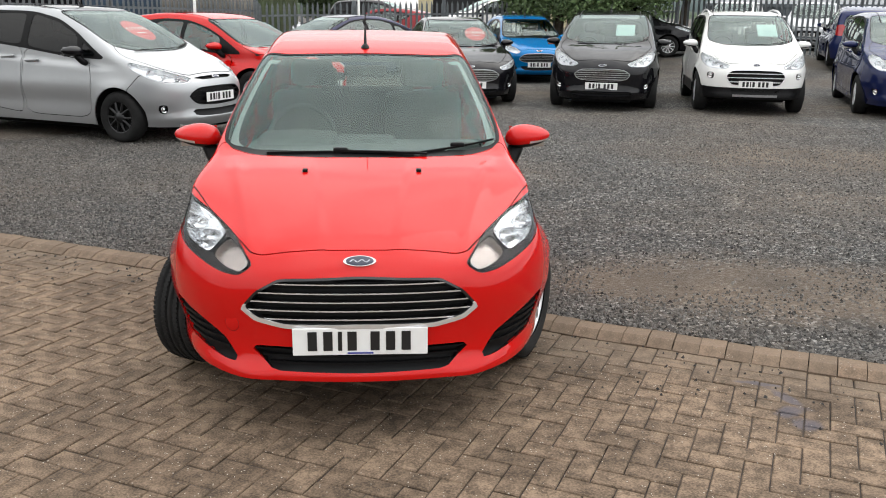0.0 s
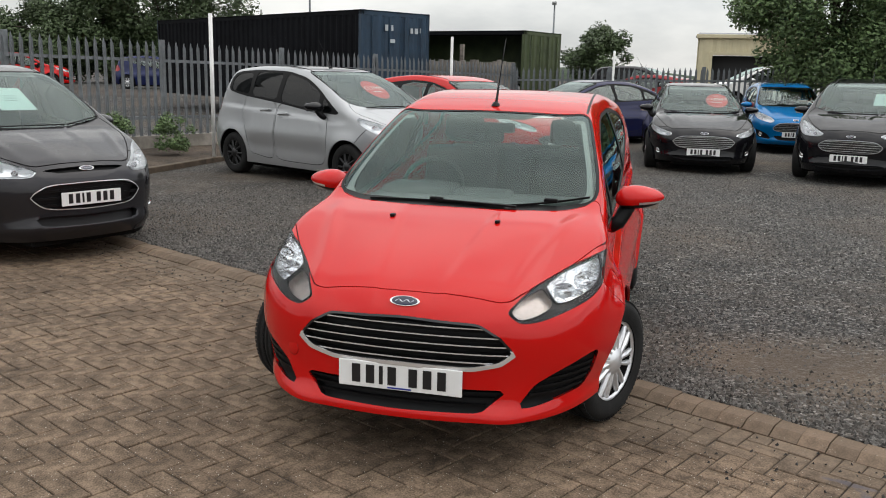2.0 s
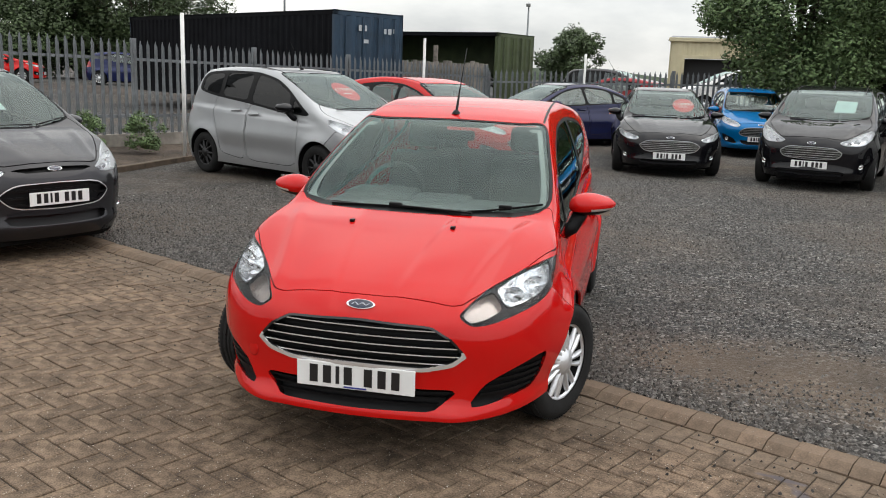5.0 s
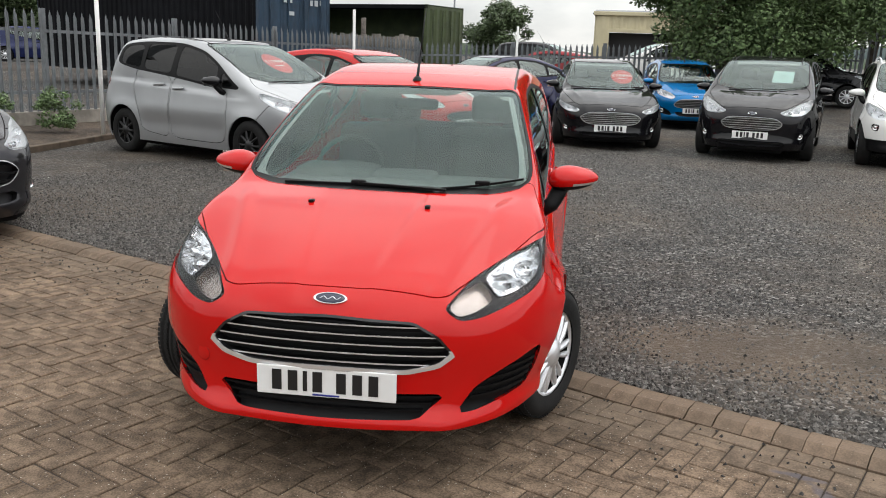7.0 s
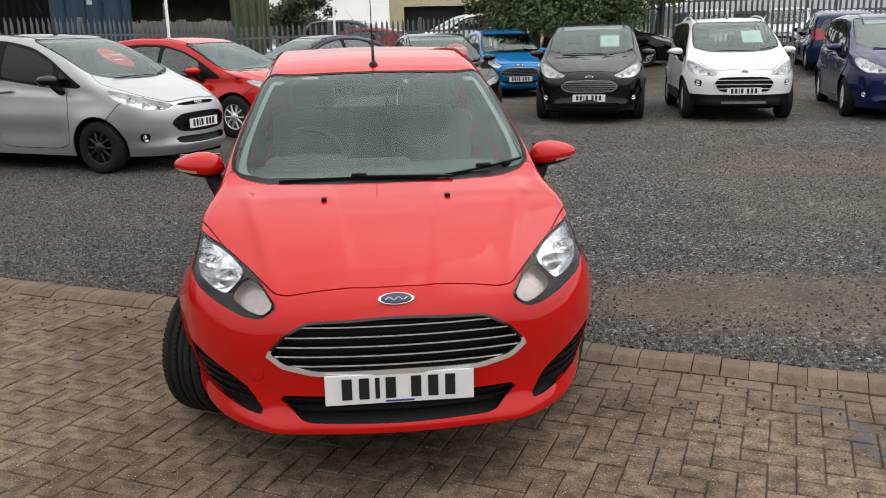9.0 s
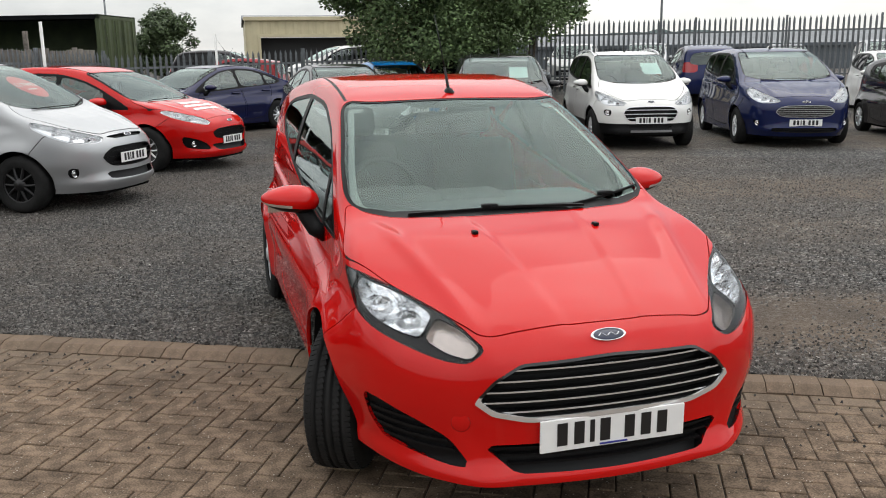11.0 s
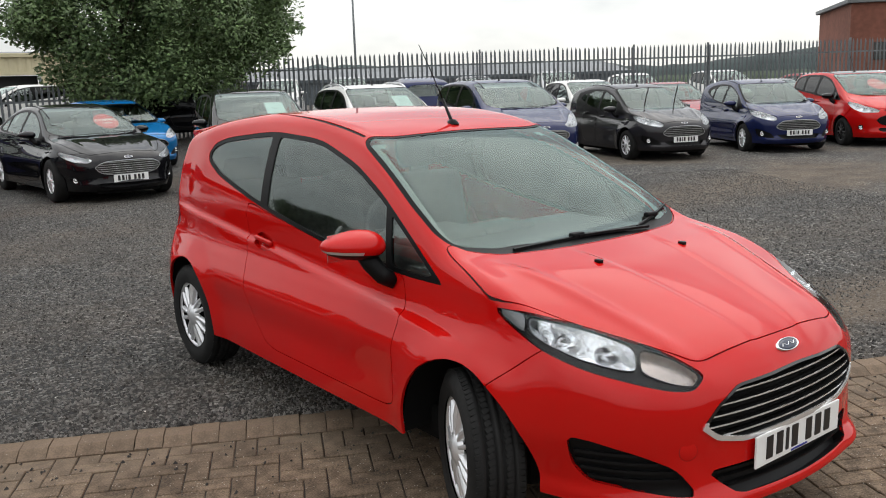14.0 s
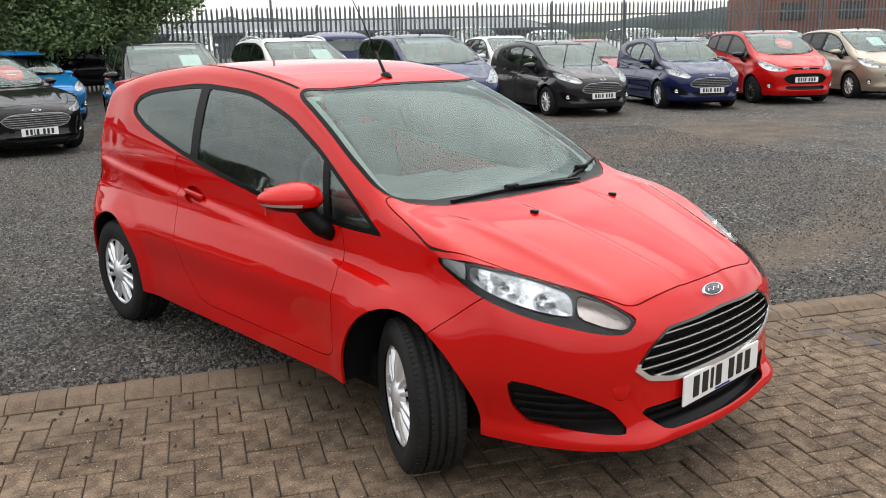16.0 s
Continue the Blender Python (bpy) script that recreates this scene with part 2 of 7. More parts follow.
def curve(xs, ys):
    """A smooth function through a few points."""
    xs, ys = np.array(xs, float), np.array(ys, float)
    d = np.diff(ys) / np.diff(xs)
    s = np.zeros(len(xs))
    s[1:-1] = np.where(d[:-1] * d[1:] > 0, 2 * d[:-1] * d[1:] / np.where(np.abs(d[:-1] + d[1:]) < 1e-9, 1e-9, d[:-1] + d[1:]), 0)
    s[0], s[-1] = d[0], d[-1]

    def f(x):
        x = np.asarray(x, float)
        i = np.clip(np.searchsorted(xs, x) - 1, 0, len(xs) - 2)
        h = xs[i + 1] - xs[i]
        u = (x - xs[i]) / h
        inside = (2 * u ** 3 - 3 * u ** 2 + 1) * ys[i] + (u ** 3 - 2 * u ** 2 + u) * h * s[i] + (3 * u ** 2 - 2 * u ** 3) * ys[i + 1] + (u ** 3 - u ** 2) * h * s[i + 1]
        return np.where(x < xs[0], ys[0] + s[0] * (x - xs[0]), np.where(x > xs[-1], ys[-1] + s[-1] * (x - xs[-1]), inside))
    return f


def smax(a, b, k):
    h = np.maximum(k - np.abs(a - b), 0) / k
    return np.maximum(a, b) + h * h * k * 0.25


def step(x):
    x = np.clip(x, 0, 1)
    return x * x * (3 - 2 * x)


def rounded(poly, n=6, r=0.3):
    """A closed outline through corner points, its corners softened."""
    p = np.array(poly, float)
    out = []
    for i in range(len(p)):
        a, b, c = p[i - 1], p[i], p[(i + 1) % len(p)]
        s, e = b + (a - b) * r, b + (c - b) * r
        for k in range(n):
            t = k / (n - 1)
            out.append((1 - t) ** 2 * s + 2 * t * (1 - t) * b + t * t * e)
    return np.array(out)


def outline_distance(u, v, poly):
    """Signed distance of points to a closed outline, negative inside."""
    d = np.full(len(u), 1e9)
    inside = np.zeros(len(u), bool)
    for (ax, ay), (bx, by) in zip(poly, np.roll(poly, -1, axis=0)):
        ex, ey = bx - ax, by - ay
        t = np.clip(((u - ax) * ex + (v - ay) * ey) / (ex * ex + ey * ey + 1e-12), 0, 1)
        d = np.minimum(d, np.hypot(u - ax - t * ex, v - ay - t * ey))
        if abs(ey) > 1e-9:
            inside ^= ((ay > v) != (by > v)) & (u < ex * (v - ay) / ey + ax)
    return np.where(inside, -d, d)


class Shell:
    """A skin of points and faces that can be cut along level lines and taken apart by region."""

    def __init__(self, verts, faces):
        self.v, self.f, self.region = np.array(verts, float), [tuple(q) for q in faces], ["body"] * len(faces)

    def cut(self, values, name, only=None):
        """Splits the faces where values change sign; those with negative values go to the region name."""
        neg_v = np.flatnonzero(np.asarray(values) < 0)
        if not len(neg_v):
            return
        bad = set(neg_v.tolist())
        v, cache, faces, regions = self.v.tolist(), {}, [], []
        val = np.asarray(values).tolist()
        for q, reg in zip(self.f, self.region):
            if bad.isdisjoint(q) or (only and reg not in only):
                faces.append(q), regions.append(reg)
                continue
            s = [val[i] for i in q]
            if all(x >= 0 for x in s):
                faces.append(q), regions.append(reg)
                continue
            if all(x < 0 for x in s):
                faces.append(q), regions.append(name)
                continue
            neg, pos = [], []
            for i, a in enumerate(q):
                b = q[(i + 1) % len(q)]
                (neg if val[a] < 0 else pos).append(a)
                if (val[a] < 0) != (val[b] < 0):
                    key = (min(a, b), max(a, b))
                    if key not in cache:
                        t = val[key[0]] / (val[key[0]] - val[key[1]])
                        pa, pb = v[key[0]], v[key[1]]
                        v.append(tuple(pa[c] + t * (pb[c] - pa[c]) for c in range(3)))
                        val.append(0.0)
                        cache[key] = len(v) - 1
                    neg.append(cache[key]), pos.append(cache[key])
            if len(neg) > 2:
                faces.append(tuple(neg)), regions.append(name)
            if len(pos) > 2:
                faces.append(tuple(pos)), regions.append(reg)
        self.v, self.f, self.region = np.array(v), faces, regions

    def normals(self):
        n = np.zeros_like(self.v)
        by = {}
        for q in self.f:
            by.setdefault(len(q), []).append(q)
        for k, qs in by.items():
            q = np.array(qs)
            a, b, c = self.v[q[:, 0]], self.v[q[:, 1]], self.v[q[:, 2]]
            m = np.cross(b - a, c - a) if k == 3 else np.cross(c - a, self.v[q[:, 3]] - b)
            for j in range(k):
                np.add.at(n, q[:, j], m)
        return n / (np.linalg.norm(n, axis=1)[:, None] + 1e-12)

    def take(self, names, sink=0.0, rim=0.0, test=None):
        """The faces of some regions, moved in along the normals, with a rim of that depth round their border."""
        if not hasattr(self, "nrm") or len(self.nrm) != len(self.v):
            self.nrm = self.normals()
        if isinstance(names, str):
            names = (names,)
        fs = [q for q, r in zip(self.f, self.region) if r in names and (test is None or test(self.v[list(q)].mean(0)))]
        ids = sorted({i for q in fs for i in q})
        at = {i: k for k, i in enumerate(ids)}
        base, nb = self.v[ids], self.nrm[ids]
        vs, ns = list(base - nb * sink), list(nb)
        out = [tuple(at[i] for i in q) for q in fs]
        if rim:
            count = set()
            for q in out:
                count.update(zip(q, q[1:] + q[:1]))
            for a, b in [e for e in count if (e[1], e[0]) not in count]:
                t = base[b] - base[a]
                w = np.cross(t, nb[a])
                w = w / (np.linalg.norm(w) + 1e-9) * (1 if rim > 0 else -1)
                k = len(vs)
                vs += [base[a] - nb[a] * sink, base[b] - nb[b] * sink, base[b] - nb[b] * (sink + rim), base[a] - nb[a] * (sink + rim)]
                ns += [w] * 4
                out.append((k + 1, k, k + 3, k + 2))
        return vs, out, ns


def hull_grid(field, lo, hi, inner_lo, inner_hi, cell):
    """The skin of a solid given by a field (negative inside), met by rays from an inner box towards an outer one; open below."""
    verts, faces, index = [], [], {}

    def grid(axis, sign, na, nb):
        o = [k for k in range(3) if k != axis]
        ids = []
        for i in range(na + 1):
            row = []
            for j in range(nb + 1):
                p = [0, 0, 0]
                p[axis] = sign
                p[o[0]], p[o[1]] = -1 + 2 * i / na, -1 + 2 * j / nb
                key = tuple(round(c * 1e5) for c in p)
                if key not in index:
                    index[key] = len(verts)
                    verts.append(p)
                row.append(index[key])
            ids.append(row)
        for i in range(na):
            for j in range(nb):
                q = (ids[i][j], ids[i + 1][j], ids[i + 1][j + 1], ids[i][j + 1])
                faces.append(q)
    nx, ny, nz = (max(6, 2 * round((hi[k] - lo[k]) / cell / 2)) for k in range(3))
    grid(1, -1, nx, nz), grid(1, 1, nx, nz), grid(0, -1, ny, nz), grid(0, 1, ny, nz), grid(2, 1, nx, ny)
    p = np.array(verts)
    lo, hi, a, b = map(np.array, (lo, hi, inner_lo, inner_hi))
    start = (a + b) / 2 + p * (b - a) / 2
    end = (lo + hi) / 2 + p * (hi - lo) / 2
    t0, t1 = np.zeros(len(p)), np.ones(len(p)) * 1.3
    for _ in range(26):
        t = (t0 + t1) / 2
        q = start + (end - start) * t[:, None]
        inside = field(q[:, 0], q[:, 1], q[:, 2]) < 0
        t0, t1 = np.where(inside, t, t0), np.where(inside, t1, t)
    q = start + (end - start) * t0[:, None]
    c = (a + b) / 2
    fixed = []
    for f in faces:
        m = np.cross(q[f[2]] - q[f[0]], q[f[3]] - q[f[1]])
        away = p[list(f)].mean(0)
        fixed.append(f if np.dot(m, away) > 0 else f[::-1])
    return Shell(q, fixed)

# ---------- car bodies ----------
# A car faces -y in its own space; y = 0 is the front end, z = 0 the ground, x > 0 its left side.
def car_field(s):
    """The solid of a car body as a field, from its profiles."""
    top, side = curve(*zip(*s["top"])), curve(*zip(*s["plan"]))
    front, rear = curve(*zip(*s["front"])), curve(*zip(*s["rear"]))
    section, belt = curve(*zip(*s["section"])), curve(*zip(*s["belt"]))

    def width(y, z):
        b = belt(y)
        w = side(y) * section(np.minimum(z, b))
        up = np.maximum(z - b, 0)
        w = w - s["tumble"] * up - s.get("tumble2", 0.12) * up * up
        for hub in (s["hub_f"], s["hub_r"]):
            r = np.hypot(y - hub, z - s["wheel_r"])
            w = w + s["flare"] * np.exp(-((r - s["arch_r"]) / 0.075) ** 2) * (z < b)
        zc = s["crease"][0] + s["crease"][1] * (y - 1.0)
        run = step((y - s["hub_f"] + 0.1) / 0.4) * step((s["length"] - 0.15 - y) / 0.3)
        w = w - run * s["crease"][2] * step((z - zc + 0.008) / s.get("crease_w", 0.036))
        w = w - run * 0.016 * np.exp(-((z - 0.45) / 0.10) ** 2) * step((y - s["hub_f"] - 0.3) / 0.3) * step((s["hub_r"] - 0.2 - y) / 0.3)
        return w

    def f(x, y, z):
        ax = np.abs(x)
        bow = s["bow"] * step((2.6 - y) / 1.6) + s.get("bow_f", 0.0) * step((0.95 - y) / 0.7) - s["bow_r"] * step((y - s["length"] * 0.62) / 0.8)
        yy = y - bow * ax * ax
        zt = top(yy)
        slope = (top(yy + 0.02) - top(yy - 0.02)) / 0.04
        hood = step((s["screen_y"] - yy) / 0.25)
        zt = zt - s["crown"] * ax * ax * (1 - hood) - s["hood_crown"] * ax ** 2.6 * hood
        ridge = s["ridge"][0] + s["ridge"][1] * yy
        zt = zt + hood * (0.006 * step((ax - ridge + 0.018) / 0.036) + 0.010 * np.exp(-((ax - 0.40 - 0.21 * yy) / 0.035) ** 2))
        ft = (z - zt) / np.sqrt(1 + slope * slope)
        fs = ax - width(y, z)
        low = 1 + 0.9 * step((0.52 - z) / 0.30)
        lip = 0.0
        if s.get("lip"):
            # a splitter lip whose corners stand forward, and a ridge that rises from them beside the intake
            lip = -s["lip"] * np.exp(-((ax - 0.44) / 0.09) ** 2) * step((0.335 - z) / 0.06)
            lip = lip - 0.009 * np.exp(-((ax - 0.45 - 0.5 * (z - 0.28)) / 0.032) ** 2) * step((0.46 - z) / 0.10) * step((z - 0.29) / 0.05)
        fa = (front(z) + lip + s["nose"][0] * ax ** 2 + s["nose"][1] * low * ax ** 6 - y) * 0.85
        fb = (y - rear(z) + s["tail"][0] * ax ** 2 + s["tail"][1] * ax ** 6) * 0.85
        g = smax(ft, fs, s["k_top"])
        g = smax(g, fa, s["k_front"])
        return smax(g, fb, 0.10)
    f.width, f.top = width, top
    return f


RED_HATCH = dict(
    length=3.95, wheel_r=0.295, hub_f=0.865, hub_r=3.354, arch_r=0.35, flare=0.020, track=0.735,
    top=[(-0.1, 0.62), (0.05, 0.705), (0.14, 0.753), (0.30, 0.814), (0.50, 0.878), (0.70, 0.930), (0.90, 0.965), (1.02, 0.990), (1.30, 1.140), (1.55, 1.270), (1.76, 1.363), (1.90, 1.406), (2.1, 1.442), (2.35, 1.464), (2.7, 1.470), (3.1, 1.444), (3.5, 1.385), (3.70, 1.330), (3.82, 1.08), (4.1, 0.55)],
    plan=[(0.0, 0.79), (0.5, 0.825), (0.86, 0.838), (1.3, 0.838), (2.0, 0.842), (2.8, 0.846), (3.3, 0.846), (3.7, 0.81), (4.0, 0.76)],
    section=[(0.12, 0.95), (0.22, 0.97), (0.42, 0.995), (0.58, 1.0), (0.70, 0.95), (0.78, 0.91), (0.86, 0.90), (0.94, 0.90), (1.05, 0.885), (1.15, 0.87)],
    belt=[(0.0, 0.87), (1.05, 0.885), (2.0, 0.935), (2.9, 1.02), (3.6, 1.10), (4.0, 1.13)],
    front=[(0.12, 0.10), (0.21, 0.04), (0.25, 0.0), (0.275, -0.006), (0.30, 0.012), (0.325, 0.030), (0.40, 0.036), (0.53, 0.034), (0.64, 0.042), (0.71, 0.066), (0.80, 0.15), (0.92, 0.34)],
    rear=[(0.15, 3.86), (0.3, 3.95), (0.5, 3.975), (0.7, 3.965), (0.85, 3.92), (1.0, 3.89), (1.3, 3.79), (1.5, 3.70)],
    nose=(0.28, 0.95), tail=(0.14, 0.45), tumble=0.22, tumble2=0.40, crease=(0.70, 0.082, 0.022), crease_w=0.020, lip=0.015,
    bow=0.02, bow_f=0.45, bow_r=0.16, screen_y=1.05, crown=0.04, hood_crown=0.06, ridge=(0.11, 0.13), k_top=0.06, k_front=0.09,
)

def lamp_u(x, y):
    """How far round the nose a point lies, in degrees from straight ahead."""
    return np.degrees(np.arctan2(np.abs(x), 1.3 - y))


def out_from(field, sd, u, z, lo=0.3, hi=1.6):
    """How far from the middle of the nose the skin lies in the direction u (radians) at height z."""
    d = np.linspace(lo, hi, 400)
    v = field(sd * d * math.sin(u), 1.3 - d * math.cos(u), np.full(400, z))
    k = np.where(v > 0)[0]
    return d[k[0]] if len(k) else 1.2


def wheel(parent, at, s, steer=0.0, style="trim", detail=True, side=1):
    """A wheel with its tyre, rim and cap, standing at its hub; side is +1 on the car's left."""
    r, rr = s["wheel_r"], s["rim_r"]
    w = new("wheel")
    w.parent = parent
    w.matrix_local = pose(*at, 0, 0, steer)
    n = 48 if detail else 24
    hw = 0.094
    prof = [(rr - 0.01, -hw), (rr + 0.012, -hw - 0.004), ((r + rr) / 2, -hw - 0.012), (r - 0.018, -hw + 0.002), (r - 0.003, -hw + 0.022)]
    if detail:
        for c in (-0.045, -0.014, 0.017, 0.048):
            prof += [(r, c - 0.0075), (r - 0.011, c - 0.0055), (r - 0.011, c + 0.0055), (r, c + 0.0075)]
    else:
        prof += [(r, -0.04), (r, 0.04)]
    prof += [(r - 0.003, hw - 0.022), (r - 0.018, hw - 0.002), ((r + rr) / 2, hw + 0.012), (rr + 0.012, hw + 0.004), (rr - 0.01, hw)]
    vs, fs = spun(prof, n)
    tyre = part("tyre", (vs, fs), RUBBER, w, "black tread-patterned rubber tyre", True)
    if detail:
        bm = bmesh.new()
        for k in range(84):
            a = 2 * math.pi * k / 84
            for x0, sk in ((-0.074, 0.25), (0.074, -0.25), (-0.030, 0.4), (0.033, 0.4)):
                edge = abs(x0) > 0.06
                m = Matrix.Rotation(a, 4, "X") @ Matrix.Translation((x0, 0, r - (0.0052 if edge else 0.0016))) @ Matrix.Rotation(0.16 * (1 if x0 > 0 else -1) if edge else 0.0, 4, "Y") @ Matrix.Rotation(sk, 4, "Z")
                bmesh.ops.create_cube(bm, size=1, matrix=m @ Matrix.Diagonal((0.024, 0.0165, 0.006, 1)))
        part("tread", bm, RUBBER, tyre)["kind"] = "stuff"
    face = side * (hw - 0.012)
    barrel = part("rim", spun([(rr, -hw), (rr - 0.02, 0), (rr - 0.005, hw - 0.004), (rr - 0.03, hw - 0.03), (0.05, face * side - 0.05), (0.0, face * side - 0.05)], n), UNDER if style != "alloy_silver" else shader("wheel_well", (0.06, 0.06, 0.06), 0.5), w, "", True)
    if side < 0:
        barrel.scale = (-1, 1, 1)
    mat = ALLOY if style == "alloy_black" else SILVER
    vs, fs = [], []
    spokes = {"trim": 14, "alloy_black": 10, "alloy_silver": 10}[style]

    def add_spoke(a0, a1, w0, w1, r0, r1):
        b = len(vs)
        for rad, ang, half, lift in ((r0, a0, w0, 0.014), ((r0 + r1) / 2, (a0 + a1) / 2, (w0 + w1) / 2, 0.012), (r1, a1, w1, 0.0)):
            c, t = Vector((0, math.cos(ang), math.sin(ang))), Vector((0, -math.sin(ang), math.cos(ang)))
            for q, z in ((-1, -0.014), (-0.7, lift), (0.7, lift), (1, -0.014)):
                vs.append(c * rad + t * half * q + Vector((face + side * z, 0, 0)))
        for i in (0, 4):
            for j in range(3):
                f = (b + i + j, b + i + j + 1, b + i + j + 5, b + i + j + 4)
                fs.append(f if side > 0 else f[::-1])
    for k in range(spokes):
        a = 2 * math.pi * k / spokes
        if style == "trim":
            add_spoke(a, a + (0.15 if k % 2 else 0.03), 0.0080, 0.0130, 0.052, rr - 0.012)
        else:
            d = 0.12 if k % 2 else -0.12
            add_spoke(a + d, a - d * 0.1, 0.014, 0.012, 0.04, rr - 0.01)
    part("wheel_trim" if style == "trim" else "spokes", (vs, fs), mat, w, "silver plastic wheel trim" if style == "trim" else "", True)
    ring = part("rim_edge", spun([(rr - 0.022, face * side - 0.006), (rr - 0.018, face * side + 0.004), (rr - 0.004, face * side + 0.006), (rr + 0.004, face * side - 0.002)], n), mat, w, "", True)
    cap = part("hub_cap", spun([(0.072, face * side - 0.006), (0.066, face * side + 0.012), (0.045, face * side + 0.018), (0.04, face * side + 0.024), (0.0, face * side + 0.026)], 28), mat, w, "", True)
    if side < 0:
        ring.scale = cap.scale = (-1, 1, 1)
    return w


def plate_bars(parent, at, size=(0.52, 0.111), rot=None, ink=True, yellow=False):
    """A number plate whose characters are plain bars."""
    pl = new("number_plate")
    pl.parent = parent
    pl.matrix_local = Matrix.Translation(at) @ (rot or Matrix())
    tagged(pl, "white number plate with plain black bars" if not yellow else "yellow number plate with plain black bars")
    part("plate", box_bm((size[0], 0.008, size[1]), (0, 0, 0), 0.003), PLATE_YELLOW if yellow else PLATE, pl)
    h, w = size[1] * 0.70, size[0] * 0.100
    x = -size[0] * 0.40
    for k in range(7):
        wid = w * (0.4 if k == 2 else 0.92)
        part("bar", box_bm((wid * 0.74, 0.004, h), (x + wid / 2, -0.005, 0.003)), PLATE_INK, pl)
        x += wid + size[0] * 0.023 + (size[0] * 0.055 if k == 3 else 0)
    return pl


def surface_y(field, x, z, y0=-0.3, y1=1.2):
    """Where the nose's skin lies at x, z."""
    x, z = np.broadcast_arrays(np.asarray(x, float), np.asarray(z, float))
    a, b = np.full(x.shape, y0), np.full(x.shape, y1)
    for _ in range(30):
        m = (a + b) / 2
        ins = field(x, m, z) < 0
        a, b = np.where(ins, a, m), np.where(ins, m, b)
    return a


def surface_z(field, x, y, z0=0.5, z1=2.4):
    """The height of the skin over x, y."""
    x, y = np.broadcast_arrays(np.asarray(x, float), np.asarray(y, float))
    a, b = np.full(x.shape, z0), np.full(x.shape, z1)
    for _ in range(30):
        m = (a + b) / 2
        ins = field(x, y, m) < 0
        a, b = np.where(ins, m, a), np.where(ins, b, m)
    return a


def strip(pts, width, depth, up=(0, 0, 1), out=(0, -1, 0)):
    """(verts, faces) of a bar of box section along points."""
    up, out = Vector(up) * (width / 2), Vector(out) * depth
    vs, fs = [], []
    for p in pts:
        p = Vector(p)
        vs += [p - up, p - up + out, p + up + out, p + up]
    n = len(pts)
    for i in range(n - 1):
        for k in range(4):
            a, b = i * 4 + k, i * 4 + (k + 1) % 4
            fs.append((a, a + 4, b + 4, b))
    fs += [(0, 1, 2, 3), tuple(range((n - 1) * 4, n * 4))[::-1]]
    return vs, fs


def inside_span(poly, z, umax=90):
    """The widest |x| or angle that an outline spans at height z (its far side)."""
    us = [a[0] + (z - a[1]) / (b[1] - a[1]) * (b[0] - a[0]) for a, b in zip(poly, np.roll(poly, -1, axis=0)) if (a[1] - z) * (b[1] - z) < 0]
    return (min(us), max(us)) if us else None


def mirrored(poly):
    """An outline about x = 0 from its half on the left side."""
    return poly + [(-x, y) for x, y in poly[::-1] if abs(x) > 1e-6]


